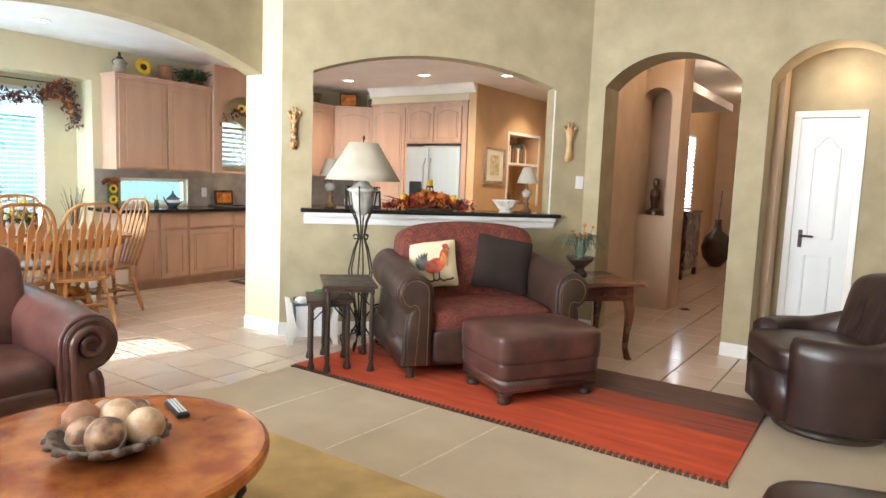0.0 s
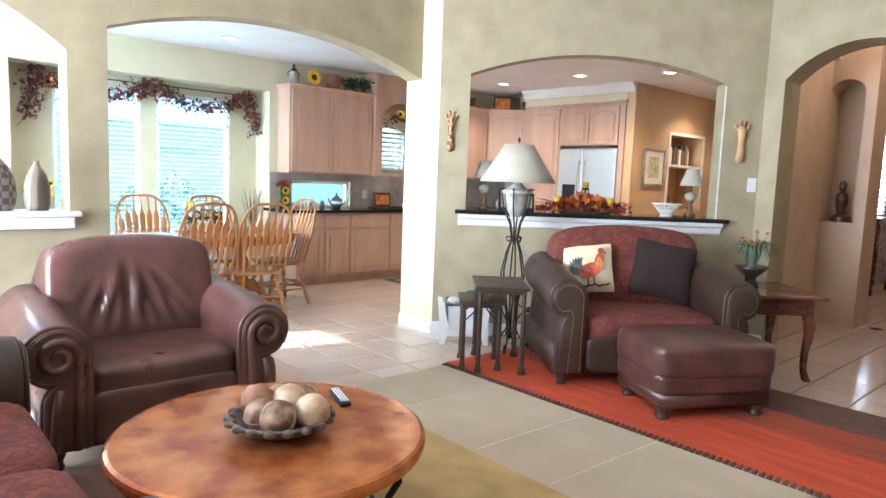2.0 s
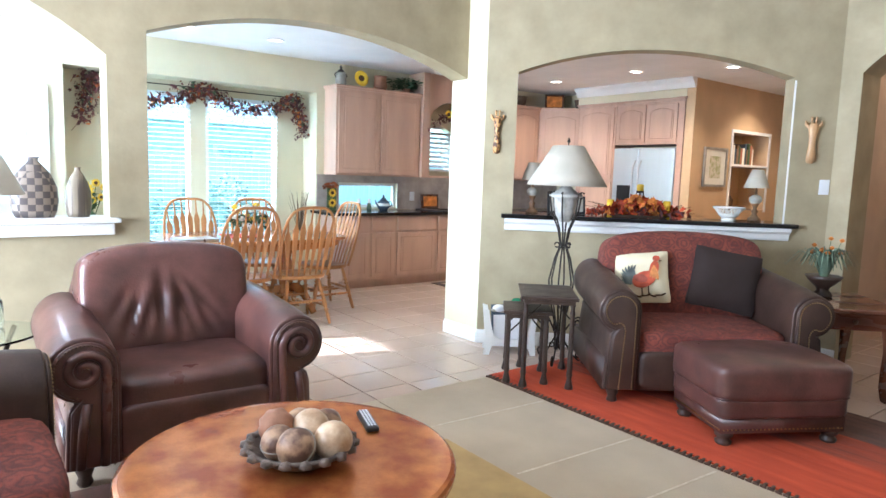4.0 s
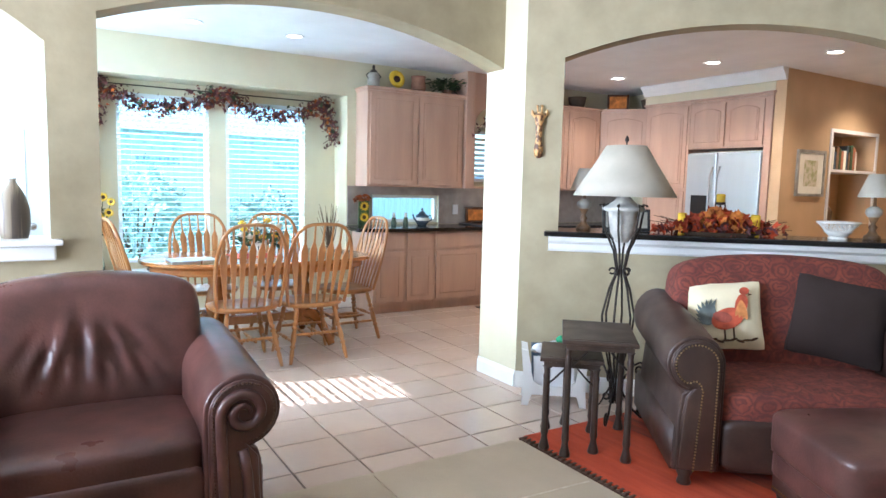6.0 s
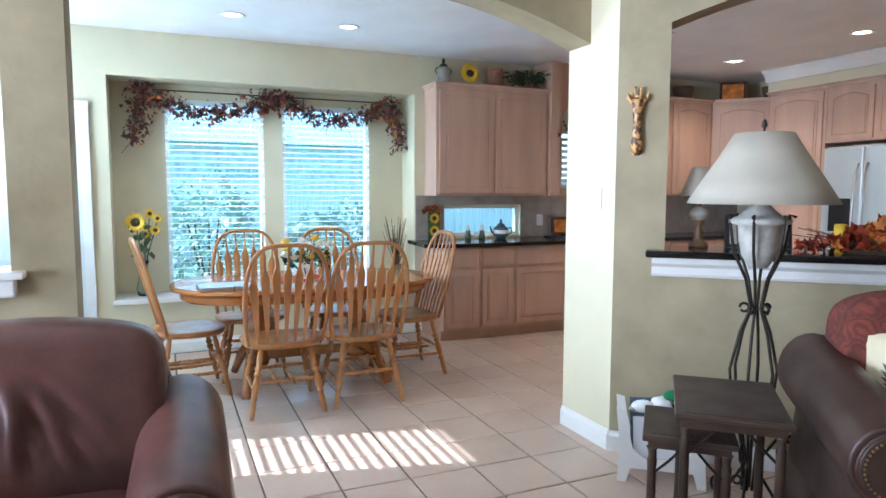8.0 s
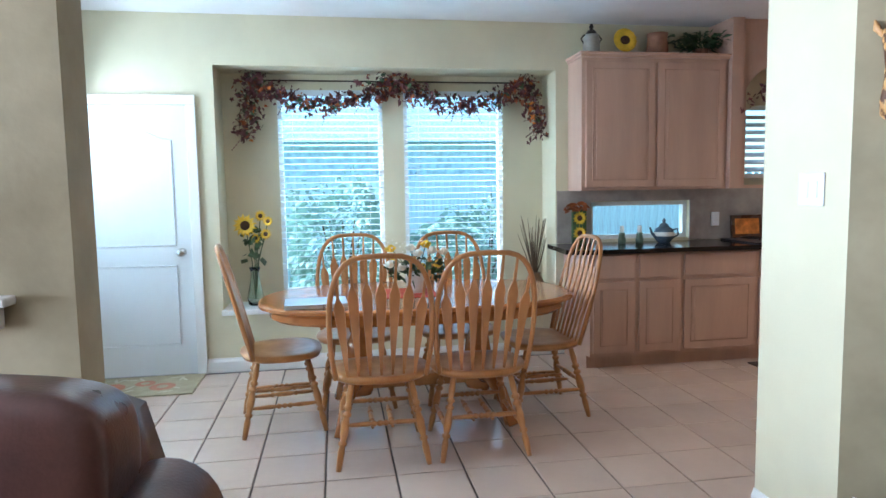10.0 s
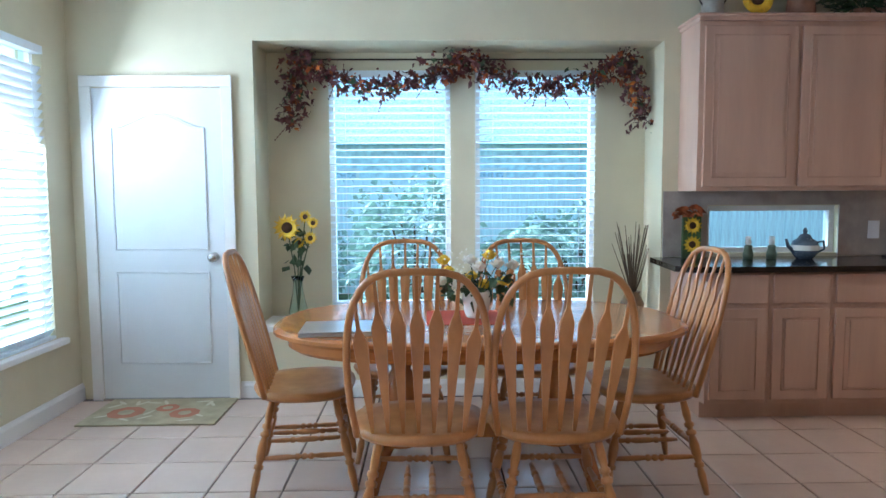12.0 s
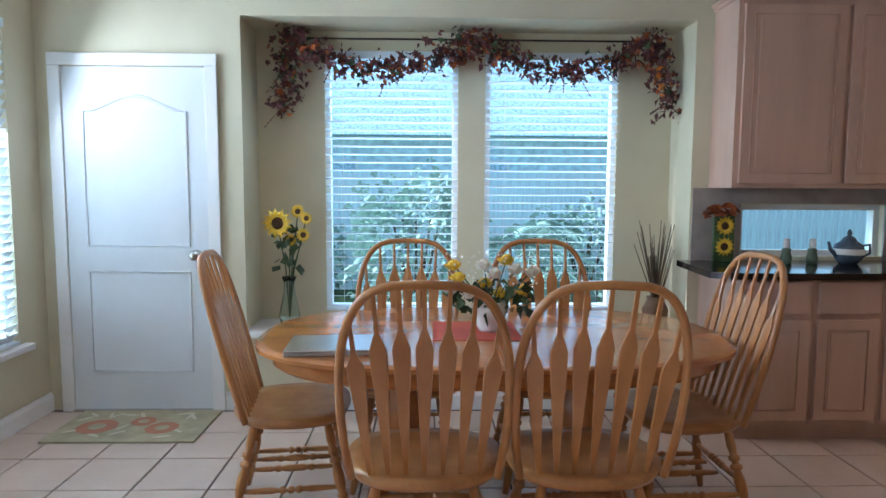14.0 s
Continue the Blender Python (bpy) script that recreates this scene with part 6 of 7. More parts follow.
part("pot", lathe([(0, 0), (0.045, 0), (0.075, 0.05), (0.08, 0.10), (0.05, 0.16), (0.055, 0.18), (0.045, 0.18), (0, 0.15)], 24), TANPOT, tw, smooth=True)
for i in range(34):
    t, r = rng.uniform(0, 6.28), rng.uniform(0.02, 0.15)
    h = rng.uniform(0.42, 0.66)
    part("twig", tube([(0, 0, 0.12), (r * 0.4 * math.cos(t), r * 0.4 * math.sin(t), h * 0.55), (min(0.12, r * math.cos(t)), max(-0.2, min(0.10, r * math.sin(t))), h)], [0.004, 0.0035, 0.002], 4), STEM, tw)

gl = thing("autumn_garland", pose(-7.16, 3.35, 0), "autumn-leaf garland draped over the two windows", "garland")
path = []
for i in range(61):
    s = i / 60
    y = -1.10 + 2.22 * s
    z = 2.24 - 0.20 * abs(math.sin(2 * math.pi * s)) ** 0.9
    path.append((0.02, y, z))
for side in (-1, 1):
    for i in range(12):
        path.append((0.02, side * (1.10 + 0.012 * i * (0.9 if side > 0 else 0.4)), 2.22 - 0.036 * i))
groups = {"rust": (RUST, bmesh.new()), "orange": (ORANGE, bmesh.new()), "wine": (WINE, bmesh.new()), "olive": (GREEN, bmesh.new())}
for k, p in enumerate(path):
    big = 1.5 if abs(p[1]) < 0.22 else 1.15 if abs(p[1]) > 0.85 else 0.95
    for j in range(int(19 * big)):
        nm = rng.choices(("rust", "orange", "wine", "olive"), (0.17, 0.045, 0.685, 0.10))[0]
        q = (p[0] + rng.uniform(-0.05, 0.08), p[1] + rng.gauss(0, 0.045), p[2] + rng.gauss(0, 0.036 * big))
        if rng.random() < 0.5:
            lobed_leaf(groups[nm][1], q, rng.uniform(0.016, 0.036))
        else:
            leaf_quad(groups[nm][1], q, (rng.uniform(-0.5, 1), rng.uniform(-1, 1), rng.uniform(-1, 0.6)), rng.uniform(0.026, 0.058), 0.32)
for nm, (mt, bm) in groups.items():
    part("autumn_leaves", bm, mt, gl)
for i in range(90):
    p = rng.choice(path)
    a = Vector(p)
    b = a + Vector((rng.uniform(0, 0.06), rng.uniform(-0.12, 0.12), rng.uniform(-0.16, 0.09)))
    tw_ = tube([a, b], 0.0016, 4)
    for f in (0.55, 0.7, 0.85, 1.0):
        bmesh.ops.create_icosphere(tw_, subdivisions=1, radius=0.006, matrix=Matrix.Translation(a.lerp(b, f)))
    part("berry_twig", tw_, WINE, gl)
rod = thing("curtain_rod", pose(-7.2, 3.35, 2.235), "thin dark rod over the two windows", "curtain rod")
part("rod", tube([(0.02, -1.12, 0), (0.02, 1.12, 0)], 0.006, 8), IRON, rod)
for y in (-1.05, 0, 1.05):
    part("bracket", boxes((-0.05, 0.02, y - 0.006, y + 0.006, -0.01, 0.01)), IRON, rod)

lap = thing("laptop", pose(-5.38, 2.75, 0.751, 0, 0, 3), "closed silver laptop on the dining table", "laptop")
part("base", boxes((-0.12, 0.12, -0.165, 0.165, 0, 0.012), bevel=0.003), STEEL, lap)
part("lid", boxes((-0.12, 0.12, -0.165, 0.165, 0.013, 0.022), bevel=0.003), STEEL, lap)
runner = thing("table_mat", pose(-5.66, 3.27, 0.751), "small red cloth under the table flowers", "cloth")
part("cloth", boxes((-0.17, 0.17, -0.17, 0.17, 0, 0.003)), plain("red_table_cloth", (0.50, 0.08, 0.04), 0.9, bump=0.4, fine=200), runner)
tf = thing("table_flowers", pose(-5.66, 3.33, 0.754), "white pot of yellow and ivory roses on the table", "flower arrangement")
part("pot", lathe([(0, 0), (0.045, 0), (0.055, 0.02), (0.065, 0.09), (0.06, 0.12), (0.055, 0.12), (0, 0.10)], 24), CERAM, tf, smooth=True)
for i, (dy, dz, c) in enumerate(((-0.15, 0.27, 1), (-0.13, 0.22, 1), (-0.16, 0.18, 0), (-0.09, 0.16, 0), (-0.03, 0.27, 0), (0.01, 0.24, 0), (-0.02, 0.19, 1), (0.06, 0.29, 1), (0.10, 0.25, 0), (0.13, 0.17, 1), (0.17, 0.24, 0), (0.04, 0.15, 1))):
    p = Vector((rng.uniform(-0.03, 0.09), dy, dz))
    part("stem", tube([(0, 0, 0.08), p], 0.0025, 4), GREEN, tf)
    rose(tf, p, 0.038, YELLOW if c else IVORY)
bm = bmesh.new()
for i in range(100):
    leaf_quad(bm, (rng.uniform(-0.08, 0.08), rng.uniform(-0.15, 0.16), rng.uniform(0.09, 0.20)), (rng.uniform(-1, 1), rng.uniform(-1, 1), rng.uniform(-1, 0.6)), rng.uniform(0.03, 0.06))
part("foliage", bm, GREEN, tf)
bm = bmesh.new()
for i in range(70):
    bmesh.ops.create_icosphere(bm, subdivisions=1, radius=0.005, matrix=Matrix.Translation((rng.uniform(-0.08, 0.1), rng.uniform(-0.18, 0.2), rng.uniform(0.18, 0.31))))
tagged(part("small_blossom", bm, IVORY, tf), kind="stuff")

# ---------------------------------------------------------------- on the cabinets and counter
jug = vessel("stoneware_jug", pose(-6.76, 4.87, 2.381), [(0, 0), (0.06, 0), (0.065, 0.02), (0.065, 0.13), (0.05, 0.16), (0, 0.17)], STONEW, "grey stoneware jug with a dark lid", "jug")
part("lid", lathe([(0.055, 0.15), (0.03, 0.19), (0.012, 0.20), (0.018, 0.22), (0.01, 0.24), (0, 0.245)], 16), IRON, jug, smooth=True)
for s in (-1, 1):
    part("handle", tube([(0, s * 0.06, 0.09), (0, s * 0.085, 0.13), (0, s * 0.055, 0.16)], 0.006, 6), IRON, jug)
pp = thing("sunflower_plate", pose(-6.76, 5.14, 2.381), "yellow sunflower plate on a small stand", "plate")
sunflower(pp, (0.02, 0, 0.12), (1, -0.2, 0.3), 0.10, "petal_rim")
part("plate", move(lathe([(0, -0.01), (0.06, -0.005), (0.095, 0.01), (0.09, 0.012), (0, 0)], 28), pose(0.012, 0, 0.12, 0, 80, 0)), YELLOW, pp, smooth=True)
part("stand", boxes((-0.03, 0.05, -0.06, 0.06, 0, 0.02)), IRON, pp)
vessel("brown_pot", pose(-6.76, 5.42, 2.381), [(0, 0), (0.07, 0), (0.085, 0.05), (0.075, 0.14), (0.082, 0.18), (0.07, 0.18), (0, 0.15)], TERRA, "worn brown terracotta pot on the cabinet", "pot")
fern = thing("trailing_fern", pose(-6.74, 5.78, 2.381), "dark trailing greenery on the cabinet top", "plant")
part("pot", lathe([(0, 0), (0.05, 0), (0.06, 0.06), (0, 0.05)], 16), TERRA, fern)
bm = bmesh.new()
for i in range(260):
    t, r = rng.uniform(0, 6.28), abs(rng.gauss(0, 0.10))
    leaf_quad(bm, (min(0.12, r * 0.7 * math.cos(t)), r * math.sin(t) * 1.5, 0.05 + rng.uniform(0, 0.12) * (1 - r)), (0.5 * math.cos(t), math.sin(t), rng.uniform(-0.3, 0.8)), rng.uniform(0.05, 0.10), 0.14)
part("fronds", bm, GREEN, fern)
for x, y in ((-6.74, 7.35), (-6.74, 7.78), (-6.30, 8.66)):
    bb = thing("basket", pose(x, y, 2.402), "dark wicker basket on the far kitchen cabinets", "basket", "baskets on the cabinets")
    part("body", lathe([(0, 0), (0.09, 0), (0.12, 0.14), (0.11, 0.14), (0, 0.02)], 18), STEM, bb, smooth=True)

sg = thing("sunflower_sign", pose(-6.80, 4.79, 0.907), "upright board with two sunflowers on the worktop", "ornament")
part("board", boxes((-0.012, 0.012, -0.06, 0.06, 0, 0.28), bevel=0.004), GREEN, sg)
sunflower(sg, (0.016, 0.0, 0.09), (1, 0, 0), 0.062)
sunflower(sg, (0.016, 0.0, 0.21), (1, 0, 0), 0.062)
bm = bmesh.new()
for i in range(26):
    leaf_quad(bm, (0.01, rng.uniform(-0.09, 0.04), rng.uniform(0.26, 0.32)), (0.3, rng.uniform(-1, 1), rng.uniform(-0.2, 0.8)), 0.06)
part("dried_leaves", bm, RUST, sg)
for y in (5.12, 5.27):
    sh = thing("salt_shaker", pose(-6.72, y, 0.907), "small ceramic shaker on the black worktop", "salt shaker", "shakers on the worktop")
    part("body", lathe([(0, 0), (0.028, 0), (0.032, 0.03), (0.022, 0.07), (0.026, 0.08), (0.016, 0.09), (0, 0.09)], 16), GREY_GREEN, sh, smooth=True)
    part("cap", lathe([(0.014, 0.09), (0.02, 0.105), (0.016, 0.125), (0.018, 0.14), (0, 0.145)], 14), CERAM, sh, smooth=True)
tp = thing("teapot", pose(-6.72, 5.48, 0.907), "blue-grey glazed teapot with a pale band", "teapot")
part("body", lathe([(0, 0), (0.045, 0), (0.07, 0.03), (0.082, 0.07), (0.07, 0.11), (0.04, 0.13), (0, 0.135)], 24), BLUEW, tp, smooth=True)
part("band", lathe([(0.0815, 0.055), (0.0835, 0.07), (0.0795, 0.088)], 24), CERAM, tp, smooth=True)
part("lid", lathe([(0.042, 0.128), (0.03, 0.15), (0.01, 0.16), (0.014, 0.175), (0.006, 0.195), (0, 0.197)], 18), BLUEW, tp, smooth=True)
part("spout", tube([(0, -0.07, 0.05), (0, -0.105, 0.08), (0, -0.12, 0.125)], [0.016, 0.011, 0.008], 8), BLUEW, tp, smooth=True)
part("handle", tube([(0, 0.07, 0.10), (0, 0.12, 0.11), (0, 0.125, 0.06), (0, 0.075, 0.035)], 0.007, 8), BLUEW, tp, smooth=True)
ck = thing("cooktop", pose(-6.56, 6.48, 0.908), "black glass cooktop set in the worktop", "cooktop")
part("plate", boxes((-0.24, 0.24, -0.45, 0.45, 0, 0.012), bevel=0.003), BLACKP, ck)
for x in (-0.12, 0.12):
    for y in (-0.25, 0.2):
        part("burner_grate", tube([(x + 0.08 * math.cos(2 * math.pi * i / 16), y + 0.08 * math.sin(2 * math.pi * i / 16), 0.022) for i in range(16)], 0.006, 5, closed=True), IRON, ck)
pf = thing("counter_picture", pose(-6.80, 6.27, 0.921, -6, 0, 90), "small framed orange picture standing on the counter", "picture frame")
part("frame", boxes((-0.14, 0.14, -0.012, 0.012, 0, 0.19), bevel=0.004), DARKWOOD, pf)
part("picture", boxes((-0.11, 0.11, -0.015, -0.0125, 0.03, 0.16)), ORANGE, pf)
vessel("candle_jar", pose(-6.62, 6.52, 0.921), [(0, 0), (0.03, 0), (0.034, 0.03), (0.028, 0.055), (0.012, 0.07), (0, 0.07)], CERAM, "small white candle jar on the cooktop", "candle")
as_ = thing("alcove_sunflowers", pose(-6.60, 6.36, 2.06), "sunflowers and leaves over the arched kitchen window", "flower arrangement")
for y, z in ((-0.03, 0.10), (0.07, 0.09)):
    sunflower(as_, (0.07, y, z), (1, -0.4, 0), 0.065)
bm = bmesh.new()
for i in range(130):
    y = rng.gauss(0.02, 0.14)
    leaf_quad(bm, (rng.uniform(0, 0.05), y, 0.07 - y * y * 1.6 + rng.uniform(-0.05, 0.04)), (0.5, rng.uniform(-1, 1), rng.uniform(-0.8, 0.6)), rng.uniform(0.03, 0.06))
part("leaves", bm, WINE, as_)
cp = thing("cabinet_picture", pose(-6.58, 8.36, 2.402, -8, 0, 44), "small framed orange picture leaning on the corner cabinet", "picture frame")
part("frame", boxes((-0.14, 0.14, -0.012, 0.012, 0, 0.22), bevel=0.004), DARKWOOD, cp)
part("picture", boxes((-0.11, 0.11, -0.015, -0.0125, 0.03, 0.19)), ORANGE, cp)
kt = vessel("kettle", pose(-6.5, 8.35, 0.907), [(0, 0), (0.08, 0), (0.09, 0.08), (0.05, 0.16), (0, 0.17)], CERAM, "white kettle on the far kitchen counter", "kettle")
cabinet("corner_base_cabinet", pose(-6.9, 8.85, 0), 0.75, 0.45, 0.0, 0.872, [(0.30, 0.72, 0.13, 0.84)], "pickled-oak base cabinet in the kitchen corner", toe=0.1)

# ---------------------------------------------------------------- golden wall: picture, shelf niche; lamps in the ceiling
pic = thing("framed_picture", pose(-4.295, 8.94, 1.34, 0, 0, 90), "botanical print in a pale frame with a white mat", "picture")
part("frame", boxes((-0.27, -0.24, -0.025, 0, 0, 0.50), (0.24, 0.27, -0.025, 0, 0, 0.50), (-0.24, 0.24, -0.025, 0, 0, 0.03), (-0.24, 0.24, -0.025, 0, 0.47, 0.50)), STONEW, pic)
part("mat_board", boxes((-0.24, 0.24, -0.012, 0, 0.03, 0.47)), IVORY, pic)
part("print", boxes((-0.13, 0.13, -0.014, -0.0121, 0.11, 0.39)), mat("green_botanical_print", (0.35, 0.36, 0.16), 0.8, scale=18, vary=0.4, color2=(0.62, 0.56, 0.42), contrast=0.1), pic)
for a in ((-4.30, -4.285, 9.31, 9.35, 1.0, 2.1), (-4.30, -4.285, 10.32, 10.36, 1.0, 2.1), (-4.30, -4.285, 9.35, 10.32, 2.06, 2.10)):
    tagged(part("niche_trim", boxes(a), WHITE), "white trim round the shelf niche", "trim", kind="structure")
tagged(part("niche_shelf", boxes((-4.698, -4.29, 9.352, 10.318, 1.62, 1.65)), WHITE), "white shelf in the wall niche", "shelf", kind="structure")
y = 9.46
for i in range(12):
    w, h = rng.uniform(0.03, 0.06), rng.uniform(0.20, 0.30)
    bk = thing("book", pose(-4.45, y, 1.65), "cookbook standing on the white niche shelf", "book", "books on the shelf")
    part("cover", boxes((-0.09, 0.09, 0, w, 0, h), bevel=0.003), (MATRED, IVORY, BLUEW, TANPOT, GREEN)[i % 5], bk)
    y += w + 0.004
vessel("niche_jar", pose(-4.45, 9.6, 1.03), [(0, 0), (0.07, 0), (0.08, 0.14), (0.04, 0.2), (0, 0.2)], TANPOT, "brown jar standing in the shelf niche", "jar")

LIT = glow("recessed_bulb", (1.0, 0.85, 0.65), 9.0)
for x, y, e in ((-6.11, 2.91, 6), (-6.11, 3.78, 6), (-5.87, 7.60, 12), (-4.60, 7.60, 18), (-3.62, 8.00, 14), (-3.75, 9.7, 16), (-5.3, 6.2, 7)):
    cl = thing("recessed_light", pose(x, y, 2.66), "round recessed ceiling light with a white trim ring", "ceiling light", "recessed lights in the ceiling")
    part("trim_ring", lathe([(0.065, -0.001), (0.09, -0.003), (0.092, -0.008), (0.085, -0.012), (0.065, -0.006)], 28), WHITE, cl, smooth=True)
    part("bulb", lathe([(0, -0.004), (0.03, -0.0035), (0.064, -0.001)], 24), LIT if e > 6 else glow("dim_bulb", (1.0, 0.95, 0.88), 2.0), cl)
    lamp("recessed_lamp", "SPOT", pose(x, y, 2.63), e, (1.0, 0.80, 0.55), cone=(radians(130), 0.7), radius=0.05)
# added fill lights without fixtures, to brighten the hall and the door arch
for x, y in ((-1.15, 7.6), (-1.5, 10.5), (-1.7, 13.2)):
    lamp("hall_lamp", "POINT", pose(x, y, 2.9), 3.2, (1.0, 0.80, 0.58), radius=0.1)
lamp("vestibule_lamp", "POINT", pose(0.05, 6.95, 2.3), 1.2, (1.0, 0.80, 0.58), radius=0.05)

# ---------------------------------------------------------------- hall things
st_ = tagged(part("niche_statue", lathe([(0, 0), (0.09, 0), (0.09, 0.05), (0.04, 0.08), (0.045, 0.14), (0.06, 0.22), (0.05, 0.28), (0.02, 0.31), (0.035, 0.35), (0.03, 0.40), (0, 0.42)], 20), DARKWOOD), "dark carved statuette standing in the wall niche", "statue")
st_.matrix_world = pose(-1.82, 8.36, 1.05)
hc = thing("hall_cabinet", pose(-2.28, 11.3, 0), "dark wooden hall cabinet with drawers on low feet", "cabinet")
part("body", boxes((-0.20, 0.20, -0.45, 0.45, 0.12, 1.0), bevel=0.008), DARKWOOD, hc)
part("top", boxes((-0.22, 0.22, -0.47, 0.47, 1.0, 1.03)), DARKWOOD, hc)
for i in range(3):
    part("drawer", boxes((0.201, 0.212, -0.42, 0.42, 0.16 + i * 0.28, 0.40 + i * 0.28)), DARKWOOD, hc)
for sx in (-1, 1):
    for sy in (-1, 1):
        part("foot", boxes((sx * 0.17 - 0.03, sx * 0.17 + 0.03, sy * 0.42 - 0.03, sy * 0.42 + 0.03, 0, 0.12)), DARKWOOD, hc)
ur = thing("floor_urn", pose(-2.06, 13.0, 0) @ Matrix.Diagonal((0.72, 0.72, 0.85, 1)), "large dark round urn with a long thin neck", "urn")
part("body", lathe([(0, 0.02), (0.12, 0.02), (0.30, 0.20), (0.36, 0.42), (0.28, 0.64), (0.10, 0.78), (0.07, 0.95), (0.09, 1.0), (0, 1.0)], 28), BLACKWOOD, ur, smooth=True)
part("neck", tube([(0, 0, 0.98), (0.03, 0, 1.6)], 0.022, 8), BLACKWOOD, ur)
hw = thing("hall_shutter", pose(-2.592, 12.6, 1.0, 0, 0, 90), "bright slatted shutter in the far hall window", "shutter")
part("shutter_frame", boxes((0, 0.04, -0.03, 0.01, 0, 1.3), (0.46, 0.50, -0.03, 0.01, 0, 1.3), (0.04, 0.46, -0.03, 0.01, 0, 0.04), (0.04, 0.46, -0.03, 0.01, 1.26, 1.3)), WHITE, hw)
# the pane itself glows in place of daylight; the wall behind is solid
part("bright_pane", boxes((0.04, 0.46, -0.002, 0.008, 0.04, 1.26)), glow("glowing_pane", (0.75, 0.88, 1.0), 3.0), hw)
for i in range(16):
    part("louver", move(boxes((0.04, 0.46, -0.03, 0.03, -0.004, 0.004)), pose(0, -0.022, 0.08 + i * 0.075, 35)), DARKWOOD, hw)

# ---------------------------------------------------------------- outdoors
GRASS = mat("lawn_grass", (0.09, 0.13, 0.035), 0.9, vary=0.4, scale=5, bump=0.8)
# fence, siding and roof lifted towards pale blue to paint in daylight glare
FENCE = mat("weathered_glare_fence", (0.80, 0.90, 0.95), 0.85, vary=0.18, scale=5, stretch=(4, 4, 0.4))
SIDING = mat("glare_pale_siding", (0.72, 0.88, 0.97), 0.85, vary=0.2, scale=5)
ROOF = mat("glare_pale_shingles", (0.58, 0.74, 0.86), 0.9, vary=0.3, scale=14)
tagged(part("ground", boxes((-400, 400, -400, 0.5, -0.40, -0.22), (-400, -7.5, 0.5, 400, -0.40, -0.22)), GRASS), "lawn round the house reaching the horizon", "ground", kind="structure")
tagged(part("patio", boxes((-9.8, -7.45, -3.0, 6.0, -0.22, -0.08)), plain("pale_patio_concrete", (0.66, 0.66, 0.66), 0.8, vary=0.15)), "pale concrete patio outside the windows", "patio", kind="structure")
fence = thing("fence", pose(-13.0, 0, -0.22), "weathered wooden fence behind the garden, coloured pale for glare", "fence")
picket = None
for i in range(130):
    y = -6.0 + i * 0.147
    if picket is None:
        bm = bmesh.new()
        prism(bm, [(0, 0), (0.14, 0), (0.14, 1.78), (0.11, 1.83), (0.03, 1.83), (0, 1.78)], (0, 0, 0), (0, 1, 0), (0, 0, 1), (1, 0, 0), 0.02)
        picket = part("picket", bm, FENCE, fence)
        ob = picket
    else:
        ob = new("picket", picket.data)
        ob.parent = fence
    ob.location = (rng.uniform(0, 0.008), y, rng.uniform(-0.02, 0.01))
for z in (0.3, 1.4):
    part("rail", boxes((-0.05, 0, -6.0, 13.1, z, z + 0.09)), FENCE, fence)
house = thing("neighbour_house", pose(-20.0, 4.5, -0.22), "neighbouring house with a shingled roof, coloured pale for glare", "house")
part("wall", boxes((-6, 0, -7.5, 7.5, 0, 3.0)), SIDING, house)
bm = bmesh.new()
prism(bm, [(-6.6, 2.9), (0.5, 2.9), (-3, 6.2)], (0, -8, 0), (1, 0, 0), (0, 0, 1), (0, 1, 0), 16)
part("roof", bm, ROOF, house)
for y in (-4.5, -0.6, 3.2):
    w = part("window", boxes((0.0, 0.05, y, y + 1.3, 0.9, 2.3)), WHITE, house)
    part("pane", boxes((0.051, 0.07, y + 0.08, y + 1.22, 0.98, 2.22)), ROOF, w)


def bush(name, x, y, r, h, n, material, label):
    b = thing(name, pose(x, y, -0.22), label, "bush")
    for k in range(5):
        t = k * 1.26
        part("branch", tube([(0, 0, 0), (r * 0.4 * math.cos(t), r * 0.4 * math.sin(t), h * 0.7)], [0.03, 0.012], 6), STEM, b)
    bm = bmesh.new()
    for i in range(n):
        u = Vector((rng.gauss(0, 1), rng.gauss(0, 1), rng.gauss(0, 1))).normalized() * rng.uniform(0.6, 1.05)
        wob = 1 + 0.15 * math.sin(5 * u.x + 3 * u.z) + 0.1 * math.sin(7 * u.y)
        leaf_quad(bm, (u.x * r * wob, u.y * r * wob, h * 0.5 + u.z * h * 0.5 * wob), (u.x, u.y, u.z + rng.uniform(-0.6, 0.6)), rng.uniform(0.06, 0.13))
    part("crown", bm, material, b)


# leaf colour paled far past real foliage to carry the outdoor haze
BUSHG = mat("glare_pale_leaf", (0.36, 0.49, 0.41), 0.6, vary=0.3, scale=3)
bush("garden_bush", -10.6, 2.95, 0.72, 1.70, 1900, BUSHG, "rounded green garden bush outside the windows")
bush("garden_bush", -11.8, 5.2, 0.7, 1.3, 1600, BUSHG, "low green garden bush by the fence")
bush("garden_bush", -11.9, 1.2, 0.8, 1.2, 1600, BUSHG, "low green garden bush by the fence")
palm = thing("palm", pose(-10.3, 4.25, -0.22), "small green palm with arching fronds", "palm")
part("trunk", tube([(0, 0, 0), (0.02, 0.02, 0.5), (0, 0, 0.9)], [0.09, 0.08, 0.09], 10), STEM, palm, smooth=True)
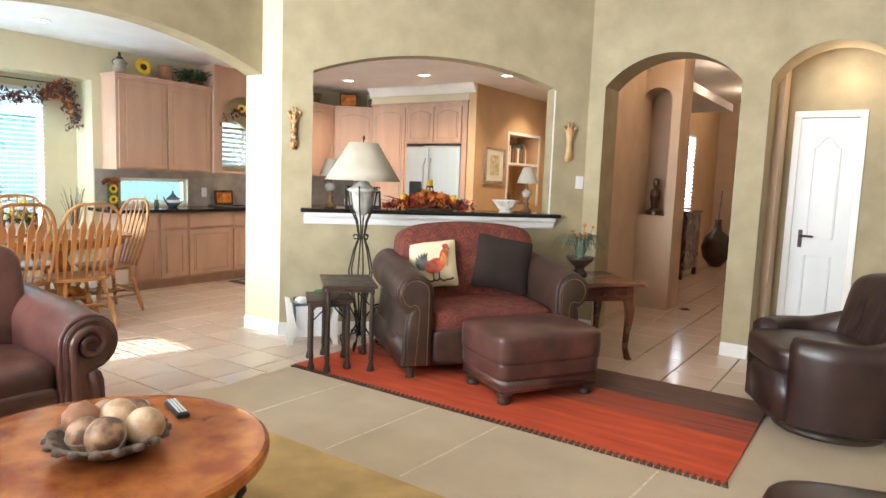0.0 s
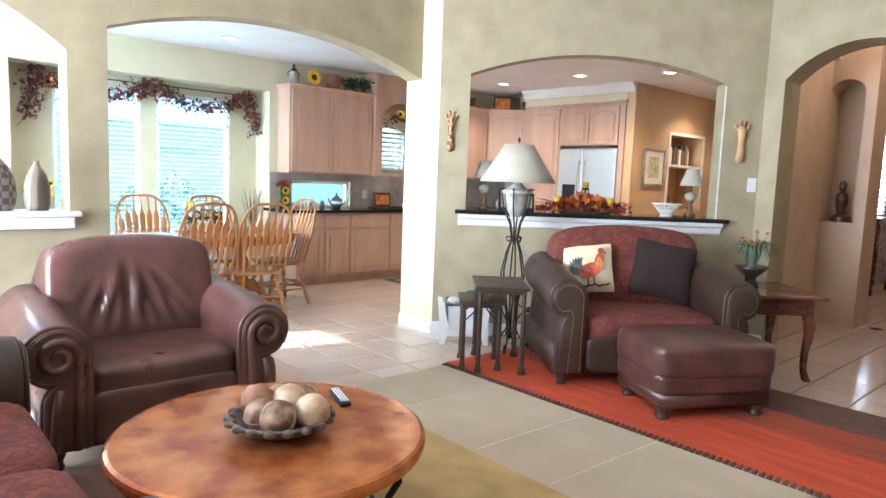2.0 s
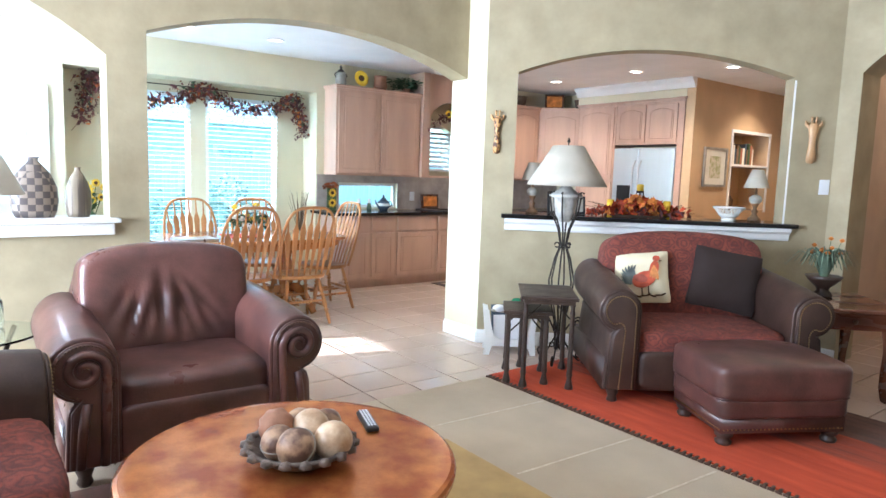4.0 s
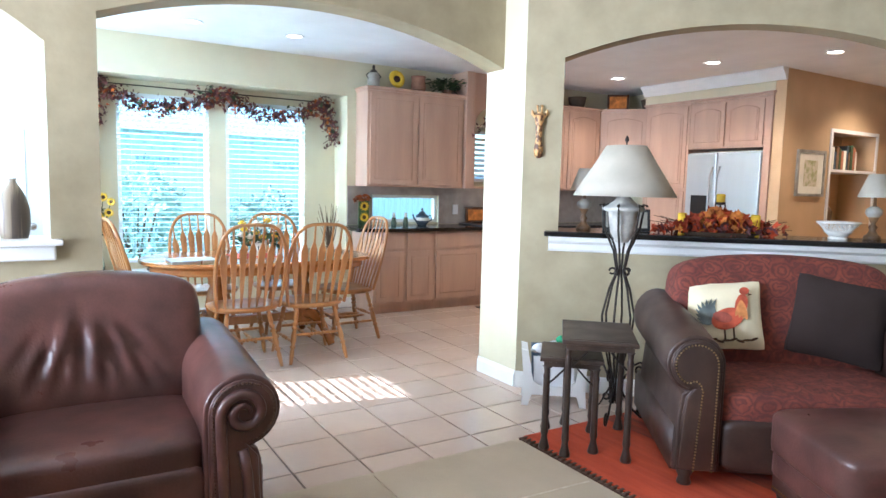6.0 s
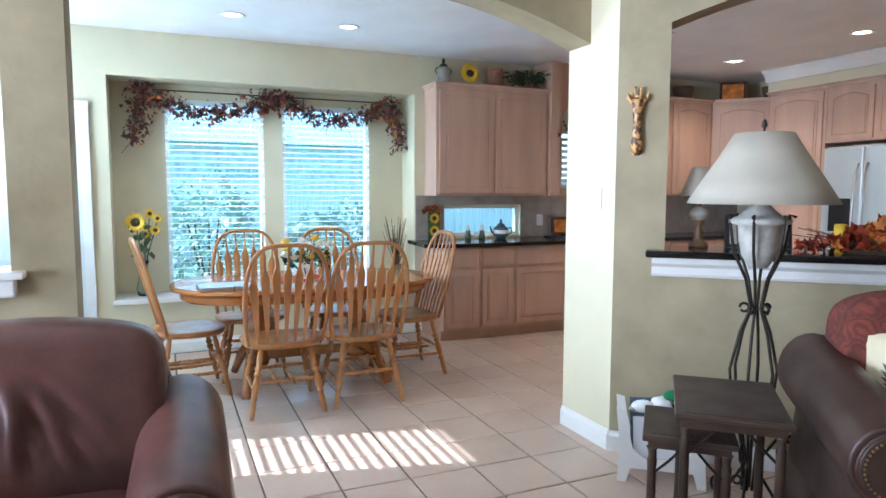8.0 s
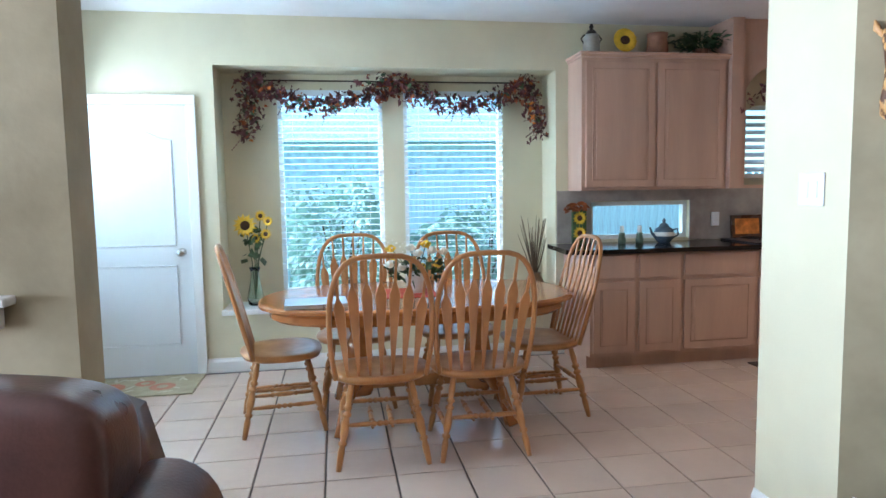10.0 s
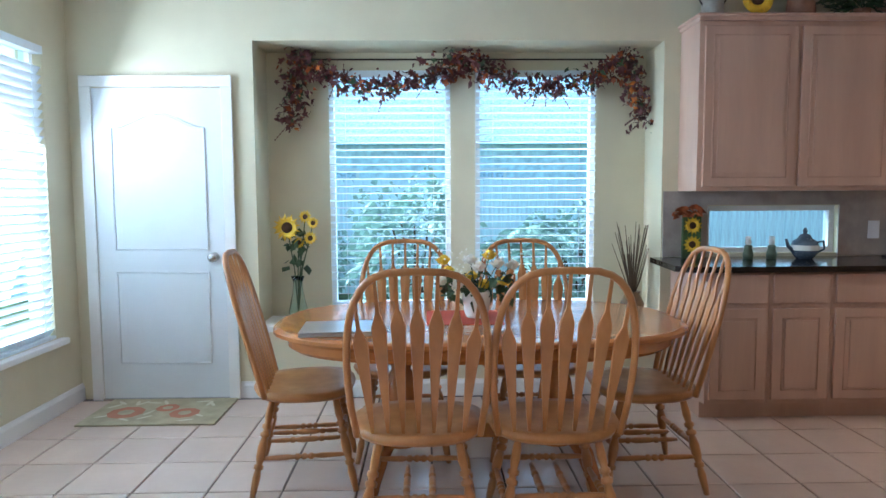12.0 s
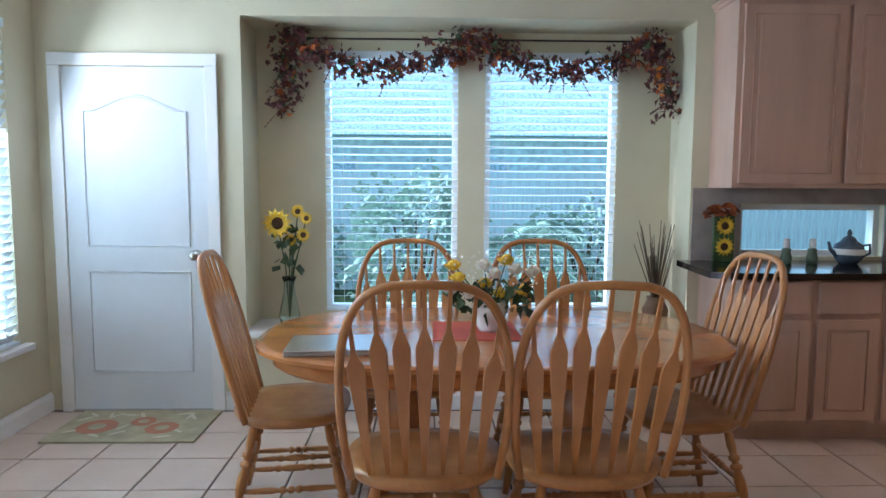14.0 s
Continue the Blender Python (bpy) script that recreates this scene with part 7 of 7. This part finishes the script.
for i in range(16):
    t = 2.4 * i
    el = rng.uniform(0.2, 1.1)
    pts = [Vector((math.cos(t) * (0.9 * s) * math.cos(el), math.sin(t) * (0.9 * s) * math.cos(el), 0.9 + 0.9 * s * math.sin(el) - 0.55 * s * s)) for s in [k / 8 for k in range(9)]]
    bm = tube(pts, 0.006, 4)
    for k in range(1, 9):
        for s in (-1, 1):
            for j in range(3):
                q = pts[k - 1].lerp(pts[k], j / 3)
                side = Vector((-math.sin(t), math.cos(t), 0)) * s
                leaf_quad(bm, q, side + (pts[k] - pts[k - 1]).normalized() * 0.8, 0.26 * (1 - 0.5 * k / 9), 0.06)
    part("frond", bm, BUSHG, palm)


# ---------------------------------------------------------------- floor tiles
def tile_mesh(x0, x1, y0, y1):
    g = 0.0045
    bm = bmesh.new()
    w, d = (x1 - x0) / 2 - g, (y1 - y0) / 2 - g
    b = 0.004
    lo = [bm.verts.new(p) for p in ((-w, -d, -0.010), (w, -d, -0.010), (w, d, -0.010), (-w, d, -0.010))]
    mid = [bm.verts.new(p) for p in ((-w, -d, -0.0025), (w, -d, -0.0025), (w, d, -0.0025), (-w, d, -0.0025))]
    top = [bm.verts.new(p) for p in ((-w + b, -d + b, 0), (w - b, -d + b, 0), (w - b, d - b, 0), (-w + b, d - b, 0))]
    for A, B in ((lo, mid), (mid, top)):
        for i in range(4):
            bm.faces.new((A[i], A[(i + 1) % 4], B[(i + 1) % 4], B[i]))
    bm.faces.new(top)
    return bm


shared, rest, count = {}, bmesh.new(), 0
cells = []
for i in range(-12, 14):
    for j in range(-18, 36):
        x0, y0 = TX + i * T, TY + j * T
        x1, y1 = x0 + T, y0 + T
        if y0 < 5.42 and x1 > -3.0:
            if y1 > 5.42:
                y0 = 5.42
            else:
                x1 = -3.0
        if x1 - x0 < 0.04 or y1 - y0 < 0.04 or x0 > 4.0 or x0 < -7.0 or y1 > 15.0 or y0 < -2.7:
            continue
        if x0 < -4.1 and y1 < 0.8:
            continue
        if y0 > 6.9 and x0 > -0.4:
            continue
        near = math.hypot((x0 + x1) / 2 + 4.6, (y0 + y1) / 2 - 3.4)
        cells.append((near, x0, x1, y0, y1))
cells.sort()
for k, (near, x0, x1, y0, y1) in enumerate(cells):
    key = (round(x1 - x0, 3), round(y1 - y0, 3))
    at = ((x0 + x1) / 2, (y0 + y1) / 2, 0)
    if k < 300:
        if key not in shared:
            shared[key] = part("tile", tile_mesh(x0, x1, y0, y1), TILE, floor).data
            ob = [o for o in floor.children if o.data is shared[key]][0]
        else:
            ob = new("tile", shared[key])
            ob.parent = floor
        ob.location = at
        ob.rotation_euler = (rng.uniform(-0.0012, 0.0012), rng.uniform(-0.0012, 0.0012), 0)
    else:
        t = tile_mesh(x0, x1, y0, y1)
        bmesh.ops.translate(t, vec=at, verts=t.verts)
        me = bpy.data.meshes.new("tmp")
        t.to_mesh(me)
        t.free()
        rest.from_mesh(me)
        bpy.data.meshes.remove(me)
tagged(part("far_tiles", rest, TILE, floor), kind="stuff")
